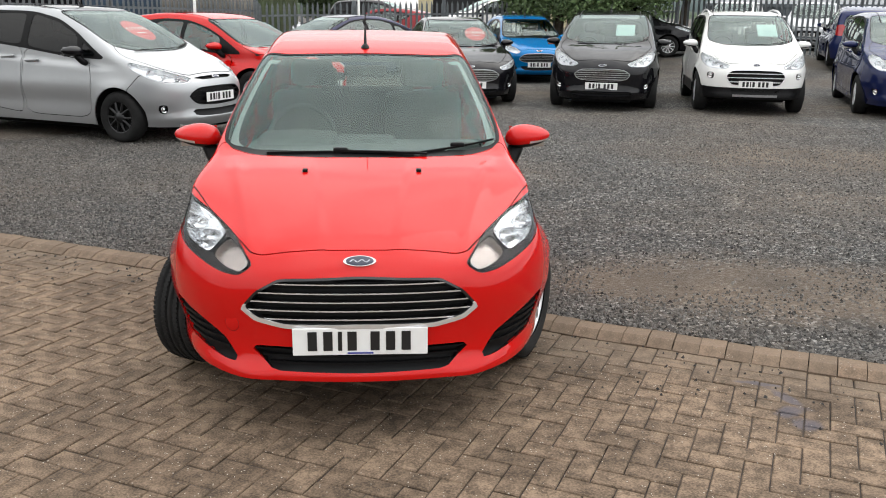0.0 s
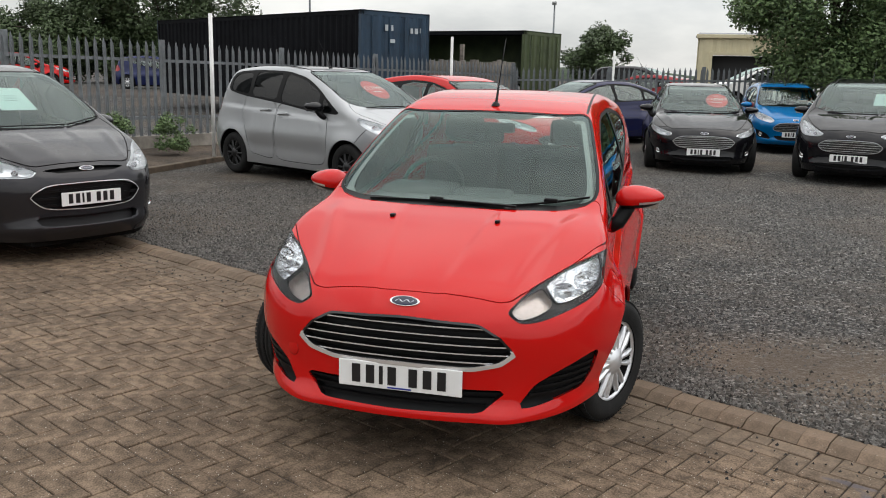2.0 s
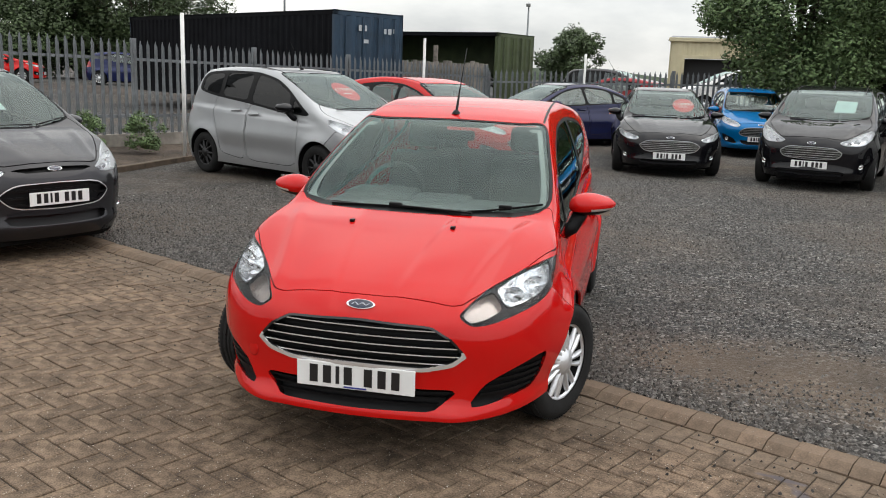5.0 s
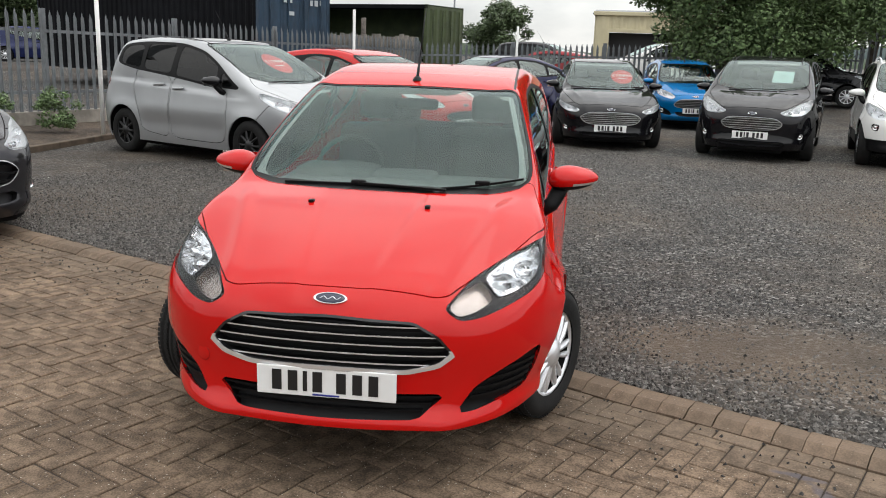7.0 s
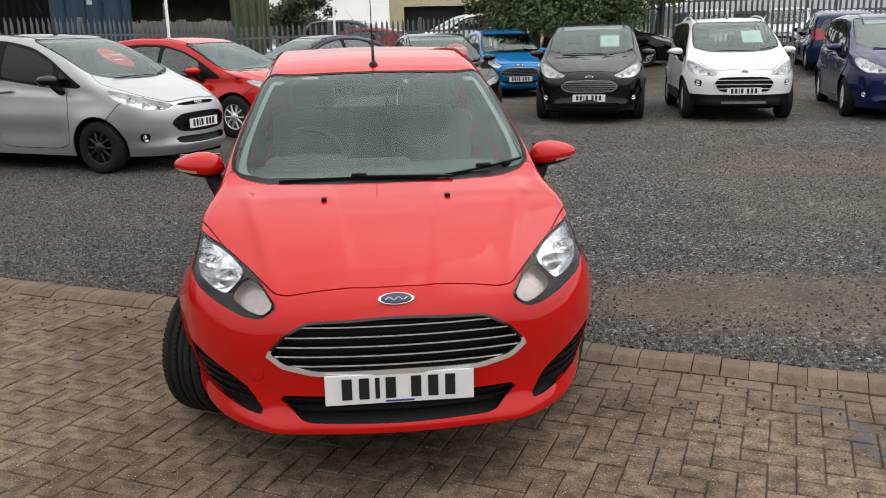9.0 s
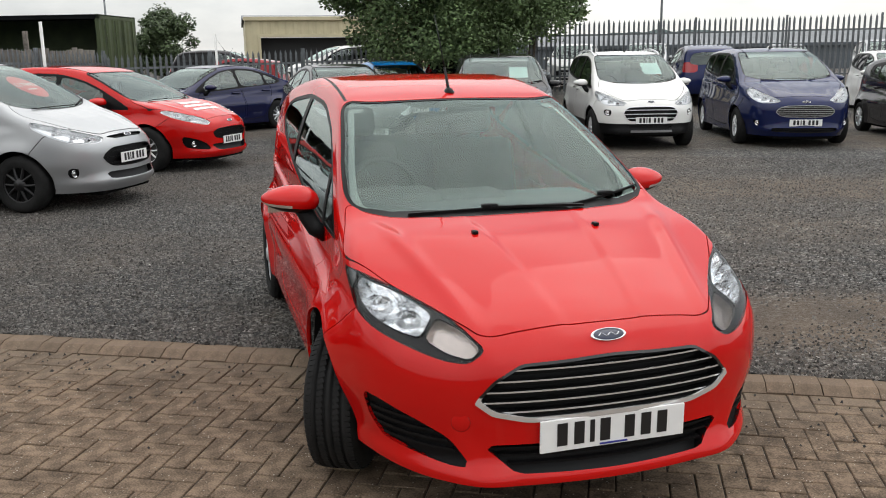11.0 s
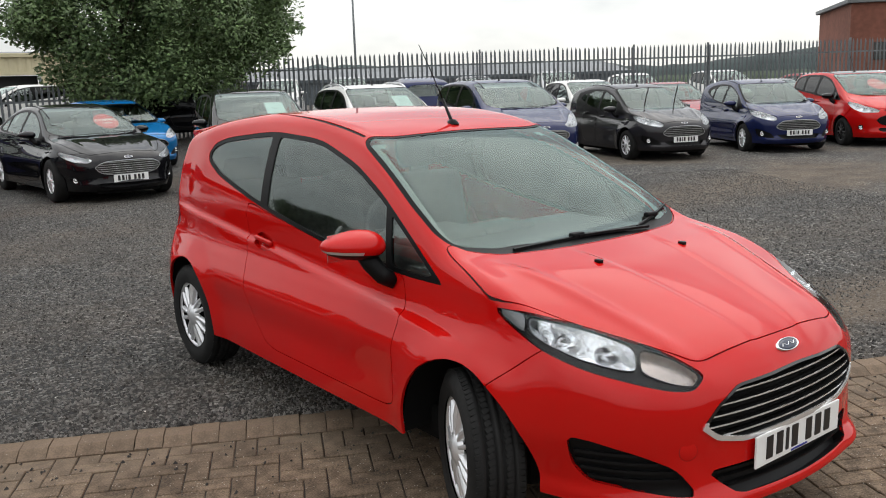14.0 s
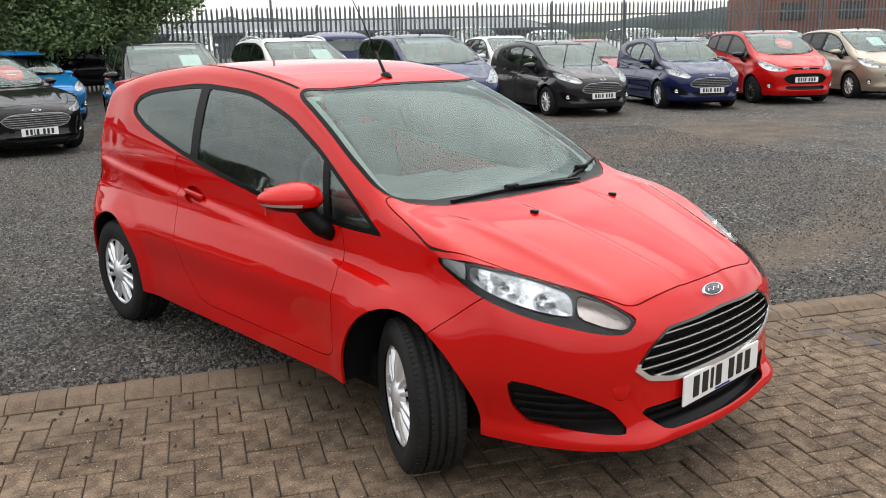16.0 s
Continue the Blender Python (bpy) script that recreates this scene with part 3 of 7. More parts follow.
def build_car(s, m, name, label, paint_mat, cell=0.05, detail=False, group="", roof_mat=None, wheels="alloy_silver", steer=0.0, card=None, mirror_mat=None, plate=True, lite=False):
    car = thing(name, m, label, "car", group)
    f = car_field(s)
    L, side_w = s["length"], max(w for _, w in s["plan"])
    sh = hull_grid(f, (-side_w - 0.02, -0.02, s["sill"]), (side_w + 0.02, L + 0.02, max(s["height"], 1.53) + 0.02), (-0.35, 0.75, s["sill"]), (0.35, L - 0.6, 0.62), cell)

    def cut(kind, poly, name_, grow=0.0, only=None, soft=True, limit=None, r=0.3):
        P = rounded(poly, 6, r) if soft else np.array(poly, float)
        x, y, z = sh.v.T
        if kind == "side":
            d = outline_distance(y, z, P)
            d = np.maximum(d, 0.38 - np.abs(x))
        elif kind == "all":
            d = outline_distance(y, z, P)
        elif kind == "nose":
            d = outline_distance(np.radians(lamp_u(x, y)) * 1.1, z, P * np.array([math.radians(1.1), 1.0]))
            d = np.maximum(d, y - 1.1)
        elif kind == "front":
            d = outline_distance(x, z, P)
            d = np.maximum(d, y - 0.6)
        elif kind == "back":
            d = outline_distance(x, z, P)
            d = np.maximum(d, L * 0.72 - y)
        elif kind == "top":
            d = outline_distance(x, y, P)
            d = np.maximum(d, 0.62 - z)
        d = d - grow
        if limit is not None:
            d = np.maximum(d, limit(x, y, z))
        sh.cut(d, name_, only)
    # wheel arches and the open underside
    for hub in (s["hub_f"], s["hub_r"]):
        x, y, z = sh.v.T
        sh.cut(np.maximum(np.hypot(y - hub, z - s["wheel_r"]) - s["arch_r"], 0.42 - np.abs(x)), "arch")
    g = 0.0022 if detail else 0.0045
    # glass
    scr = mirrored(s["screen"])
    cut("top", scr, "screen_frame", 0.0, ("body",))
    cut("top", scr, "screen_edge", s.get("screen_rim", -0.030), ("screen_frame",))
    cut("top", scr, "screen", s.get("screen_rim", -0.030) - (0.045 if detail else 0.055), ("screen_edge",))
    if detail:
        x, y, z = sh.v.T
        foot = np.interp(np.abs(x), *np.array(s["screen"][:5]).T)
        sh.cut(y - foot - 0.085 * (1 - 0.85 * np.minimum(1, np.abs(x) / 0.66) ** 4), "screen_frame", ("screen_edge", "screen"))
        y0, y1, x0, x1 = s["ditch"]
        x, y, z = sh.v.T
        line = np.maximum(np.maximum(y0 - y, y - y1), 1.2 - z)
        rail = np.abs(x) - x0 - (x1 - x0) * (y - y0) / (y1 - y0)
        sh.cut(np.maximum(line, rail - 0.006), "channel", ("body",))
        x, y, z = sh.v.T
        rail = np.abs(x) - x0 - (x1 - x0) * (y - y0) / (y1 - y0)
        sh.cut(rail + 0.006, "roof_skin", ("channel",))
    if s.get("roof_split"):
        cut("top", mirrored(s["roof_split"]), "roof", 0, ("body",))
    cut("side", s["dlo"], "frame", 0.0, ("body", "roof"))
    if s.get("dividers"):
        # panes: the window opening less its seal, parted by the slanted pillars (y at z = 1, lean, half width)
        edges = [None] + s["dividers"] + [None]
        for k, (a, b) in enumerate(zip(edges[:-1], edges[1:])):
            def between(x, y, z, a=a, b=b):
                d = np.full(len(x), -9.0)
                if a:
                    d = np.maximum(d, a[0] + a[1] * (z - 1) + a[2] - y)
                if b:
                    d = np.maximum(d, y - b[0] - b[1] * (z - 1) + b[2])
                return d
            cut("side", s["dlo"], "pane%d" % k, -s["seal"], ("frame",), limit=between)
        s = dict(s, panes=[0] * (len(edges) - 1))
    else:
        for k, pane in enumerate(s["panes"]):
            cut("side", pane, "pane%d" % k, 0.0, ("frame",), r=0.14)
    cut("back", mirrored(s["rear_glass"]), "rear_glass", 0.0, ("body",))
    # bonnet, doors, lamps, bumper and openings
    cut("nose", s["lamp"], "lamp", 0.0, ("body",))
    if s.get("lamp_in"):
        cut("nose", s["lamp_in"], "lamp_in", 0.0, ("lamp",))
        cut("nose", s["lamp_side"], "lamp_side", 0.0, ("lamp",))
        cut("nose", s["lamp_tip"], "lamp_tip", 0.0, ("lamp",))
    else:
        cut("nose", s["lamp"], "lamp_in", -0.012, ("lamp",))
    sharp = 0.13 if detail else 0.3
    cut("front", mirrored(s["grille"]), "grille_rim", 0.0, ("body",), r=sharp)
    cut("front", mirrored(s["grille"]), "grille", -s["grille_edge"], ("grille_rim",), r=sharp)
    if detail:
        x, y, z = sh.v.T
        sh.cut(z - 0.548 + 0.12 * np.abs(np.abs(x) - 0.46), "grille_low", ("grille_rim",))
        x, y, z = sh.v.T
        band = outline_distance(x, z, rounded(mirrored(s["grille"]), 6, sharp))
        sh.cut(np.maximum(-band - 0.017, z - 0.540 + 0.12 * np.abs(np.abs(x) - 0.46)), "grille_low", ("grille",))
    if s.get("slot"):
        cut("front", mirrored(s["slot"]), "slot", 0.0, ("body",))
    cut("front", mirrored(s["intake"]), "intake", 0.0, ("body",), r=0.12 if detail else 0.3)
    if s.get("fog"):
        cut("nose", s["fog"], "fog", 0.0, ("body",))
    if s.get("skirt"):
        x, y, z = sh.v.T
        sh.cut(z - s["skirt"], "skirt", ("body",))
    cut("side", s["tail_lamp"], "tail", 0.0, ("body",), limit=lambda x, y, z: L * 0.7 - y)
    bon = mirrored(s["bonnet"])
    cut("top", bon, "gap", g, ("body",), limit=lambda x, y, z: y - s["screen_y"] - 0.6)
    cut("top", bon, "bonnet", -g, ("gap",))
    for k, door in enumerate(s["doors"]):
        cut("side", door, "gap%d" % k, g, ("body",), r=0.14 if detail else 0.25)
        cut("side", door, "door%d" % k, -g, ("gap%d" % k,), r=0.14 if detail else 0.25)
    if detail:
        hy, hz = s["handles"][0]
        cup = [(hy + 0.092 * math.cos(a), hz + 0.041 * math.sin(a) + 0.082 * 0.092 * math.cos(a)) for a in np.linspace(0, 2 * math.pi, 24, endpoint=False)]
        cut("side", cup, "cup", 0.0, ("door0",), soft=False)
    if s.get("bumper"):
        cut("all", s["bumper"], "gapb", g, ("body",), soft=False, limit=lambda x, y, z: y - 1.0)
        cut("all", s["bumper"], "bumper", -g, ("gapb",), soft=False, limit=lambda x, y, z: y - 1.0)
    rim = 0.012
    part("body", sh.take("body", 0, rim), paint_mat, car, "", True)
    if detail:
        part("roof", sh.take("roof_skin", 0, rim), paint_mat, car, "", True)
        for sd in (1, -1):
            part("roof_channel", sh.take("channel", 0.004, 0.0, lambda c: c[0] * sd > 0), BLACK_TRIM, car, "black roof channel strip", True)
    part("bonnet", sh.take("bonnet", 0, rim), paint_mat, car, "", True)
    if s.get("bumper"):
        part("front_bumper", sh.take("bumper", 0, rim), paint_mat, car, "", True)
    if s.get("roof_split"):
        part("roof", sh.take("roof", 0, rim), roof_mat or paint_mat, car, "", True)
    if s.get("skirt"):
        part("lower_cladding", sh.take("skirt", 0, rim), BLACK_TRIM, car, "black plastic lower cladding", True)
    for k in range(len(s["doors"])):
        for sd, word in ((1, "left"), (-1, "right")):
            d = part("door", sh.take("door%d" % k, 0, rim, lambda c: c[0] * sd > 0), paint_mat, car, "", True)
            h = s["handles"][k]
            wy = f.width(np.array([h[0]]), np.array([h[1]]))[0] * sd
            tilt = Euler((radians(4.7 if detail else -4.7), 0, 0)).to_matrix()
            size = (0.024, 0.176, 0.026) if detail else (0.03, 0.22, 0.028)
            part("handle", box_bm(size, (wy + (0.008 if detail else 0.022) * sd, h[0], h[1] + (0.006 if detail else 0)), 0.011, tilt, 3), s.get("handle_mat") or paint_mat, d, "", True)
            if detail:
                part("handle_recess", sh.take("cup", 0.024, -0.024, lambda c: c[0] * sd > 0), paint_mat, d, "", True)
    gaps = [r for r in set(sh.region) if r.startswith("gap")]
    part("panel_gap", sh.take(gaps, 0.009), GAP, car, "dark shut lines between the panels")
    part("screen_surround", sh.take("screen_frame", 0.002, 0.01), BLACK_TRIM, car, "", True)
    part("windscreen", sh.take(("screen", "screen_edge"), 0.004), SCREEN if detail else SCREEN_CLEAR, car, "clear windscreen with a grey reflection", True)
    part("window_surround", sh.take("frame", 0.002, 0.015), BLACK_TRIM, car, "", True)
    for k in range(len(s["panes"])):
        for sd in (1, -1):
            part("side_window", sh.take("pane%d" % k, 0.006, 0.0, lambda c: c[0] * sd > 0), PRIVACY if k in s.get("privacy", ()) else SIDE_GLASS, car, "", True)
    part("rear_window", sh.take("rear_glass", 0.004), PRIVACY if s.get("privacy") else SIDE_GLASS, car, "", True)
    # lamps
    for sd in (1, -1):
        tst = (lambda c: c[0] * sd > 0)
        lampo = part("headlamp", sh.take(("lamp", "lamp_in", "lamp_side", "lamp_tip"), 0.0, 0.0, tst), LENS, car, "clear wraparound headlamp", True)
        deep = 0.085 if detail else 0.05
        part("housing", sh.take("lamp", 0.012, -0.012, tst), HOUSING if detail else LAMP_SILVER, lampo, "", True)
        if detail:
            part("side_marker", sh.take("lamp_tip", 0.006, -0.004, tst), SMOKED, lampo, "smoked grey outer end of the lamp", True)
        part("inner_housing", sh.take("lamp_in", deep, -deep + 0.012, tst), REFLECTOR if detail else LAMP_SILVER, lampo, "bright silvered lamp bowl", True)
        if s.get("lamp_side"):
            part("indicator_bowl", sh.take("lamp_side", 0.03, -0.02, tst), AMBER, lampo, "silvered indicator with an amber tint", True)
        for (u, z, r, mat) in s["bulbs"]:
            a = math.radians(u)
            d = out_from(f, sd, a, z) - ((0.045 if detail else 0.040) + r * 0.75)
            bowl = spun([(r, 0.030), (r * 0.86, 0.008), (r * 0.55, -0.008), (r * 0.28, -0.010), (r * 0.2, 0.012), (0, 0.016)], 20)
            o = part("reflector", bowl, {"r": REFLECTOR, "c": CHROME}[mat], lampo, "", True)
            o.matrix_local = pose(sd * d * math.sin(a), 1.3 - d * math.cos(a), z, 0, 0, 0) @ Matrix.Rotation(sd * a * 0.75 - math.pi / 2, 4, "Z") @ Matrix.Diagonal((1, s.get("bulb_wide", 1.1), 0.95, 1))
        part("tail_lamp", sh.take("tail", 0.0, 0.01, tst), TAIL, car, "", True)
    # grille, intake, fogs
    part("grille_surround", sh.take("grille_rim", -0.003, 0.0029), GLOSS_BLACK if detail else s.get("grille_rim_mat") or BRIGHT, car, "chrome grille surround" if not detail and not s.get("grille_rim_mat") else "", True)
    if detail:
        part("grille_chin", sh.take("grille_low", -0.006, 0.0058), BRIGHT, car, "chrome lower lip of the grille", True)
    gr = part("grille", sh.take("grille", 0.05, -0.05), MESH_BLACK, car, "black grille with bright bars", True)
    gp = np.array(mirrored(s["grille"]), float)
    zs = [z for _, z in s["grille"]]
    for k in range(0 if lite else s["bars"]):
        z = min(zs) + (max(zs) - min(zs)) * (k + 1.0) / (s["bars"] + 1.0)
        span = inside_span(gp, z)
        if not span:
            continue
        xs = np.linspace(span[0] + s["grille_edge"] + 0.004, span[1] - s["grille_edge"] - 0.004, 25 if detail else 11)
        zz = z - 0.02 * (xs / 0.5) ** 2 * s.get("bar_bow", 0.6)
        ys = surface_y(f, xs, zz)
        part("slat", strip([(x, y + 0.035, q - 0.008) for x, y, q in zip(xs, ys, zz)], 0.016, 0.018), UNDER if detail else MESH_BLACK, gr)
        part("bright_bar", strip([(x, y + 0.006, q + 0.003) for x, y, q in zip(xs, ys, zz)], s.get("bar_t", 0.006), 0.0025 if detail else 0.006), s.get("bar_mat") or BRIGHT, gr)
    it = part("lower_intake", sh.take("intake", 0.05, -0.05), MESH_BLACK, car, "", True)
    if detail:
        ip = np.array(mirrored(s["intake"]), float)
        for z in (0.314, 0.340, 0.364):
            span = inside_span(ip, z)
            xs = np.linspace(span[0] + 0.01, span[1] - 0.01, 15)
            ys = surface_y(f, xs, np.full(15, z))
            part("slat", strip([(x, y + 0.03, z) for x, y in zip(xs, ys)], 0.008, 0.02), BLACK_TRIM, it)
    if s.get("slot"):
        part("upper_slot", sh.take("slot", 0.03, -0.03), BLACK_TRIM, car, "", True)
    if s.get("fog"):
        for sd in (1, -1):
            fo = part("fog_insert", sh.take("fog", 0.016, -0.016, lambda c: c[0] * sd > 0), BLACK_TRIM, car, "black ribbed bumper insert", True)
            fp = np.array(s["fog"], float)
            if detail:
                for z in (0.355, 0.385, 0.415, 0.445):
                    span = inside_span(fp, z)
                    if span:
                        us = np.radians(np.linspace(span[0] + 0.8, span[1] - 0.8, 12))
                        pts = []
                        for u in us:
                            d = out_from(f, sd, u, z) - 0.022
                            pts.append((sd * d * math.sin(u), 1.3 - d * math.cos(u), z))
                        part("slat", strip(pts, 0.010, 0.016, out=(sd * 0.5, -0.85, 0)), BLACK_TRIM, fo)
            elif s.get("fog_lamp"):
                u, z = math.radians(s["fog_lamp"][0]), s["fog_lamp"][1]
                d = out_from(f, sd, u, z) - 0.02
                o = part("fog_lamp", spun([(0.042, 0.02), (0.038, 0.024), (0.033, 0.012), (0.02, 0.016), (0.0, 0.018)], 16), CHROME, fo, "", True)
                o.matrix_local = pose(sd * d * math.sin(u), 1.3 - d * math.cos(u), z) @ Matrix.Rotation(sd * u * 0.5 - math.pi / 2, 4, "Z")
    # badge: a plain blue oval in a bright rim
    bz = s["badge_z"]
    by = float(surface_y(f, 0.0, bz))
    sl = float(surface_y(f, 0.0, bz + 0.02) - surface_y(f, 0.0, bz - 0.02)) / 0.04
    bd = new("badge")
    bd.parent = car
    bd.matrix_local = Matrix.Translation((0, by - 0.003, bz)) @ Matrix.Rotation(-math.atan(sl), 4, "X") @ Matrix.Rotation(-math.pi / 2, 4, "Z")
    tagged(bd, "oval badge, blue in a chrome rim")
    ov = Matrix.Diagonal((1, 0.062 / 0.024 * 1.0, 1, 1))
    part("rim", spun([(0.0245, -0.004), (0.0245, 0.004), (0.0225, 0.007), (0.021, 0.004)], 32), CHROME, bd, "", True).matrix_local = ov
    part("field", spun([(0.0215, 0.0), (0.0215, 0.004), (0.012, 0.0055), (0.0, 0.006)], 32), BADGE_BLUE, bd, "", True).matrix_local = ov
    part("mark", tube([(0.0062, y, 0.0055 * math.sin(y * 190)) for y in np.linspace(-0.038, 0.038, 22)], 0.0013, 5), CHROME, bd)
    # number plate
    if plate:
        pz = s["plate_z"]
        py = float(surface_y(f, 0.2, pz)) - 0.012
        plate_bars(car, (0, py, pz))
        if detail:
            part("maker_line", box_bm((0.10, 0.003, 0.006), (0.0, py - 0.005, pz - 0.047)), shader("print_blue", (0.02, 0.03, 0.25), 0.5), car, "thin blue printed bar at the plate's foot")
    # wheels and their housings
    for hub, st in ((s["hub_f"], steer), (s["hub_r"], 0.0)):
        for sd in (1, -1):
            wheel(car, (sd * s["track"], hub, s["wheel_r"]), s, st, wheels, detail, sd)
            n, vs, fs = 18, [], []
            R = s["arch_r"] + 0.012
            for i in range(n + 1):
                a = math.radians(-6 + 192 * i / n)
                ly, lz, lx = hub + R * math.cos(a), s["wheel_r"] + R * math.sin(a), side_w - 0.025
                while lx > 0.5 and f(np.array([lx]), np.array([ly]), np.array([lz]))[0] > -0.012:
                    lx -= 0.012
                for x in (0.42, lx):
                    vs.append((sd * x, ly, lz))
            for i in range(n):
                q = (2 * i, 2 * i + 1, 2 * i + 3, 2 * i + 2)
                fs.append(q if sd < 0 else q[::-1])
            fs.append(tuple(range(0, 2 * n + 2, 2)))
            part("arch_liner", (vs, fs), UNDER, car)
    if s.get("skid"):
        xs = np.linspace(-0.34, 0.34, 11)
        ys = surface_y(f, xs, np.full(11, s["skid"]))
        part("skid_plate", strip(list(zip(xs, ys - 0.002, np.full(11, s["skid"]))), 0.035, 0.010), DARK_CHROME, car, "silver skid plate under the bumper")
    # underbody
    bm = box_bm((side_w * 1.62, L - 1.05, 0.16), (0, L / 2 + 0.12, s["sill"] + 0.01), 0.04)
    box_bm((0.95, 0.62, 0.14), (0, 0.46, s["sill"] + 0.02), 0.03, bm=bm)
    part("underbody", bm, UNDER, car)
    # mirrors
    my, mz = s["mirror"]
    for sd in (1, -1):
        wx = f.width(np.array([my]), np.array([mz]))[0]
        mo = new("door_mirror")
        mo.parent = car
        mo.matrix_local = Matrix.Translation((sd * (wx + 0.135), my + 0.07, mz + 0.066))
        segs, rings = (40, 24) if detail else (24, 14)
        vs, groups = [], {"shell": [], "base": [], "lens": []}
        for j in range(rings + 1):
            th = math.pi * j / rings
            for k in range(segs):
                ph = 2 * math.pi * k / segs
                ox, oy, oz = math.sin(th) * math.cos(ph), math.sin(th) * math.sin(ph), math.cos(th)
                t = (ox * sd + 1) / 2
                x, y, z = ox * 0.125, min(oy * 0.09, 0.036), oz * 0.074
                z *= (1.14 - 0.55 * t) if z > 0 else (0.86 - 0.22 * t)
                vs.append((x, y + 0.034 * ox * sd, z + 0.012 * t))
        for j in range(rings):
            for k in range(segs):
                q = (j * segs + k, (j + 1) * segs + k, (j + 1) * segs + (k + 1) % segs, j * segs + (k + 1) % segs)
                mid = math.cos(math.pi * (j + 0.5) / rings)
                ph = 2 * math.pi * (k + 0.5) / segs
                outer = math.cos(ph) * sd
                zone = "base" if mid < -0.55 else "lens" if detail and mid < -0.22 and outer > 0.05 and math.sin(ph) < 0.25 else "shell"
                groups[zone].append(q)
        part("mirror_shell", (vs, groups["shell"]), mirror_mat or paint_mat, mo, "", True)
        part("mirror_base", (vs, groups["base"]), BLACK_TRIM, mo, "black plastic underside of the mirror", True)
        if detail:
            part("indicator", (vs, groups["lens"]), LAMP_SILVER, mo, "clear side indicator", True)
        part("mirror_glass", box_bm((0.19, 0.004, 0.11), (0, 0.040, 0), 0.0), CHROME, mo)
        part("mirror_foot", tube([(-sd * 0.055, 0.0, -0.030), (-sd * 0.075, -0.02, -0.075), (-sd * 0.10, -0.055, -0.120), (-sd * 0.145, -0.08, -0.145)], 0.042, 12, 0.036), BLACK_TRIM, mo, "black plastic mirror foot", True)
    # black drip channels along the roof
    if s.get("ditch") and not detail:
        y0, y1, x0, x1 = s["ditch"]
        for sd in (1, -1):
            ys = np.linspace(y0, y1, 24)
            xs = sd * (x0 + (x1 - x0) * np.linspace(0, 1, 24))
            part("roof_channel", strip(list(zip(xs, ys, surface_z(f, xs, ys) - 0.001)), 0.005, 0.013 * sd, out=(1, 0, -0.15)), BLACK_TRIM, car, "black roof channel strip")
    if s.get("rails"):
        y0, y1, x0 = s["rails"]
        for sd in (1, -1):
            ys = np.linspace(y0, y1, 14)
            lift = 0.045 * np.sin(np.linspace(0, math.pi, 14)) ** 0.35
            zs_ = surface_z(f, np.full(14, sd * x0), ys) + lift
            part("roof_rail", tube(list(zip(np.full(14, sd * x0), ys, zs_)), 0.016, 8), SILVER, car, "silver roof rail", True)
    if s.get("bonnet_text"):
        for k, (y, w) in enumerate(s["bonnet_text"]):
            xs = np.linspace(-w, w, 9)
            zs_ = surface_z(f, xs, np.full(9, y)) + 0.004
            part("bar", strip(list(zip(xs, np.full(9, y), zs_)), 0.004, 0.06, out=(0, 1, 0.3)), INK_WHITE, car)
    if detail:
        # roof spoiler over the tailgate
        vs, fs = [], []
        for k in range(13):
            x = -0.54 + 1.08 * k / 12
            b = 0.05 * (abs(x) / 0.54) ** 2
            for y, dz in ((3.46, -0.012), (3.50, 0.009), (3.60, 0.018), (3.87 - b, 0.040), (3.885 - b, 0.026), (3.86 - b, 0.0)):
                vs.append((x, y, float(surface_z(f, x * 0.97, min(y, 3.60))) + dz - 0.22 * max(0, y - 3.60)))
        for k in range(12):
            for j in range(5):
                a = 6 * k + j
                fs.append((a, a + 6, a + 7, a + 1))
        fs += [tuple(range(6)), tuple(range(72, 78))[::-1]]
        part("roof_spoiler", (vs, fs), paint_mat, car, "", True)
    # wipers, antenna, washer jets
    for x0, x1, y1 in s["wipers"]:
        xs = np.linspace(x0, x1, 9)
        ys = s["wiper_y"] + s.get("wiper_bow", 0.34) * xs ** 2 + y1 * np.linspace(0, 1, 9)
        zs_ = surface_z(f, xs, ys) + (0.003 if detail else 0.010)
        wb = part("wiper", strip(list(zip(xs, ys, zs_)), 0.010, 0.012), BLACK_TRIM, car, "black wiper blade")
        if detail:
            part("wiper_hub", box_bm((0.07, 0.03, 0.022), (xs[4], ys[4], zs_[4] + 0.008), 0.008), BLACK_TRIM, wb)
        if detail and x0 < 0:
            xa = np.linspace((x0 + x1) / 2, s["arms"][0 if x0 < 0.2 else 1], 6)
            ya = np.linspace(ys[4], s["wiper_y"] - 0.03 + s.get("wiper_bow", 0.34) * xa[-1] ** 2, 6)
            part("wiper_arm", strip(list(zip(xa, ya, surface_z(f, xa, ya) + 0.008)), 0.010, 0.018), BLACK_TRIM, car)
    if s.get("antenna"):
        ay = s["antenna"]
        az = float(surface_z(f, 0.0, ay))
        whip = part("antenna", tube([(0, ay + 0.01, az), (0, ay + 0.022, az + 0.02), (0, ay + 0.085, az + 0.118)], 0.011, 8, 0.006), BLACK_TRIM, car, "black rubber roof aerial", True)
        part("aerial_whip", tube([(0, ay + 0.083, az + 0.115), (0, ay + 0.18, az + 0.262), (0, ay + 0.27, az + 0.385)], 0.0032, 6, 0.0022), BLACK_TRIM, whip, "", True)
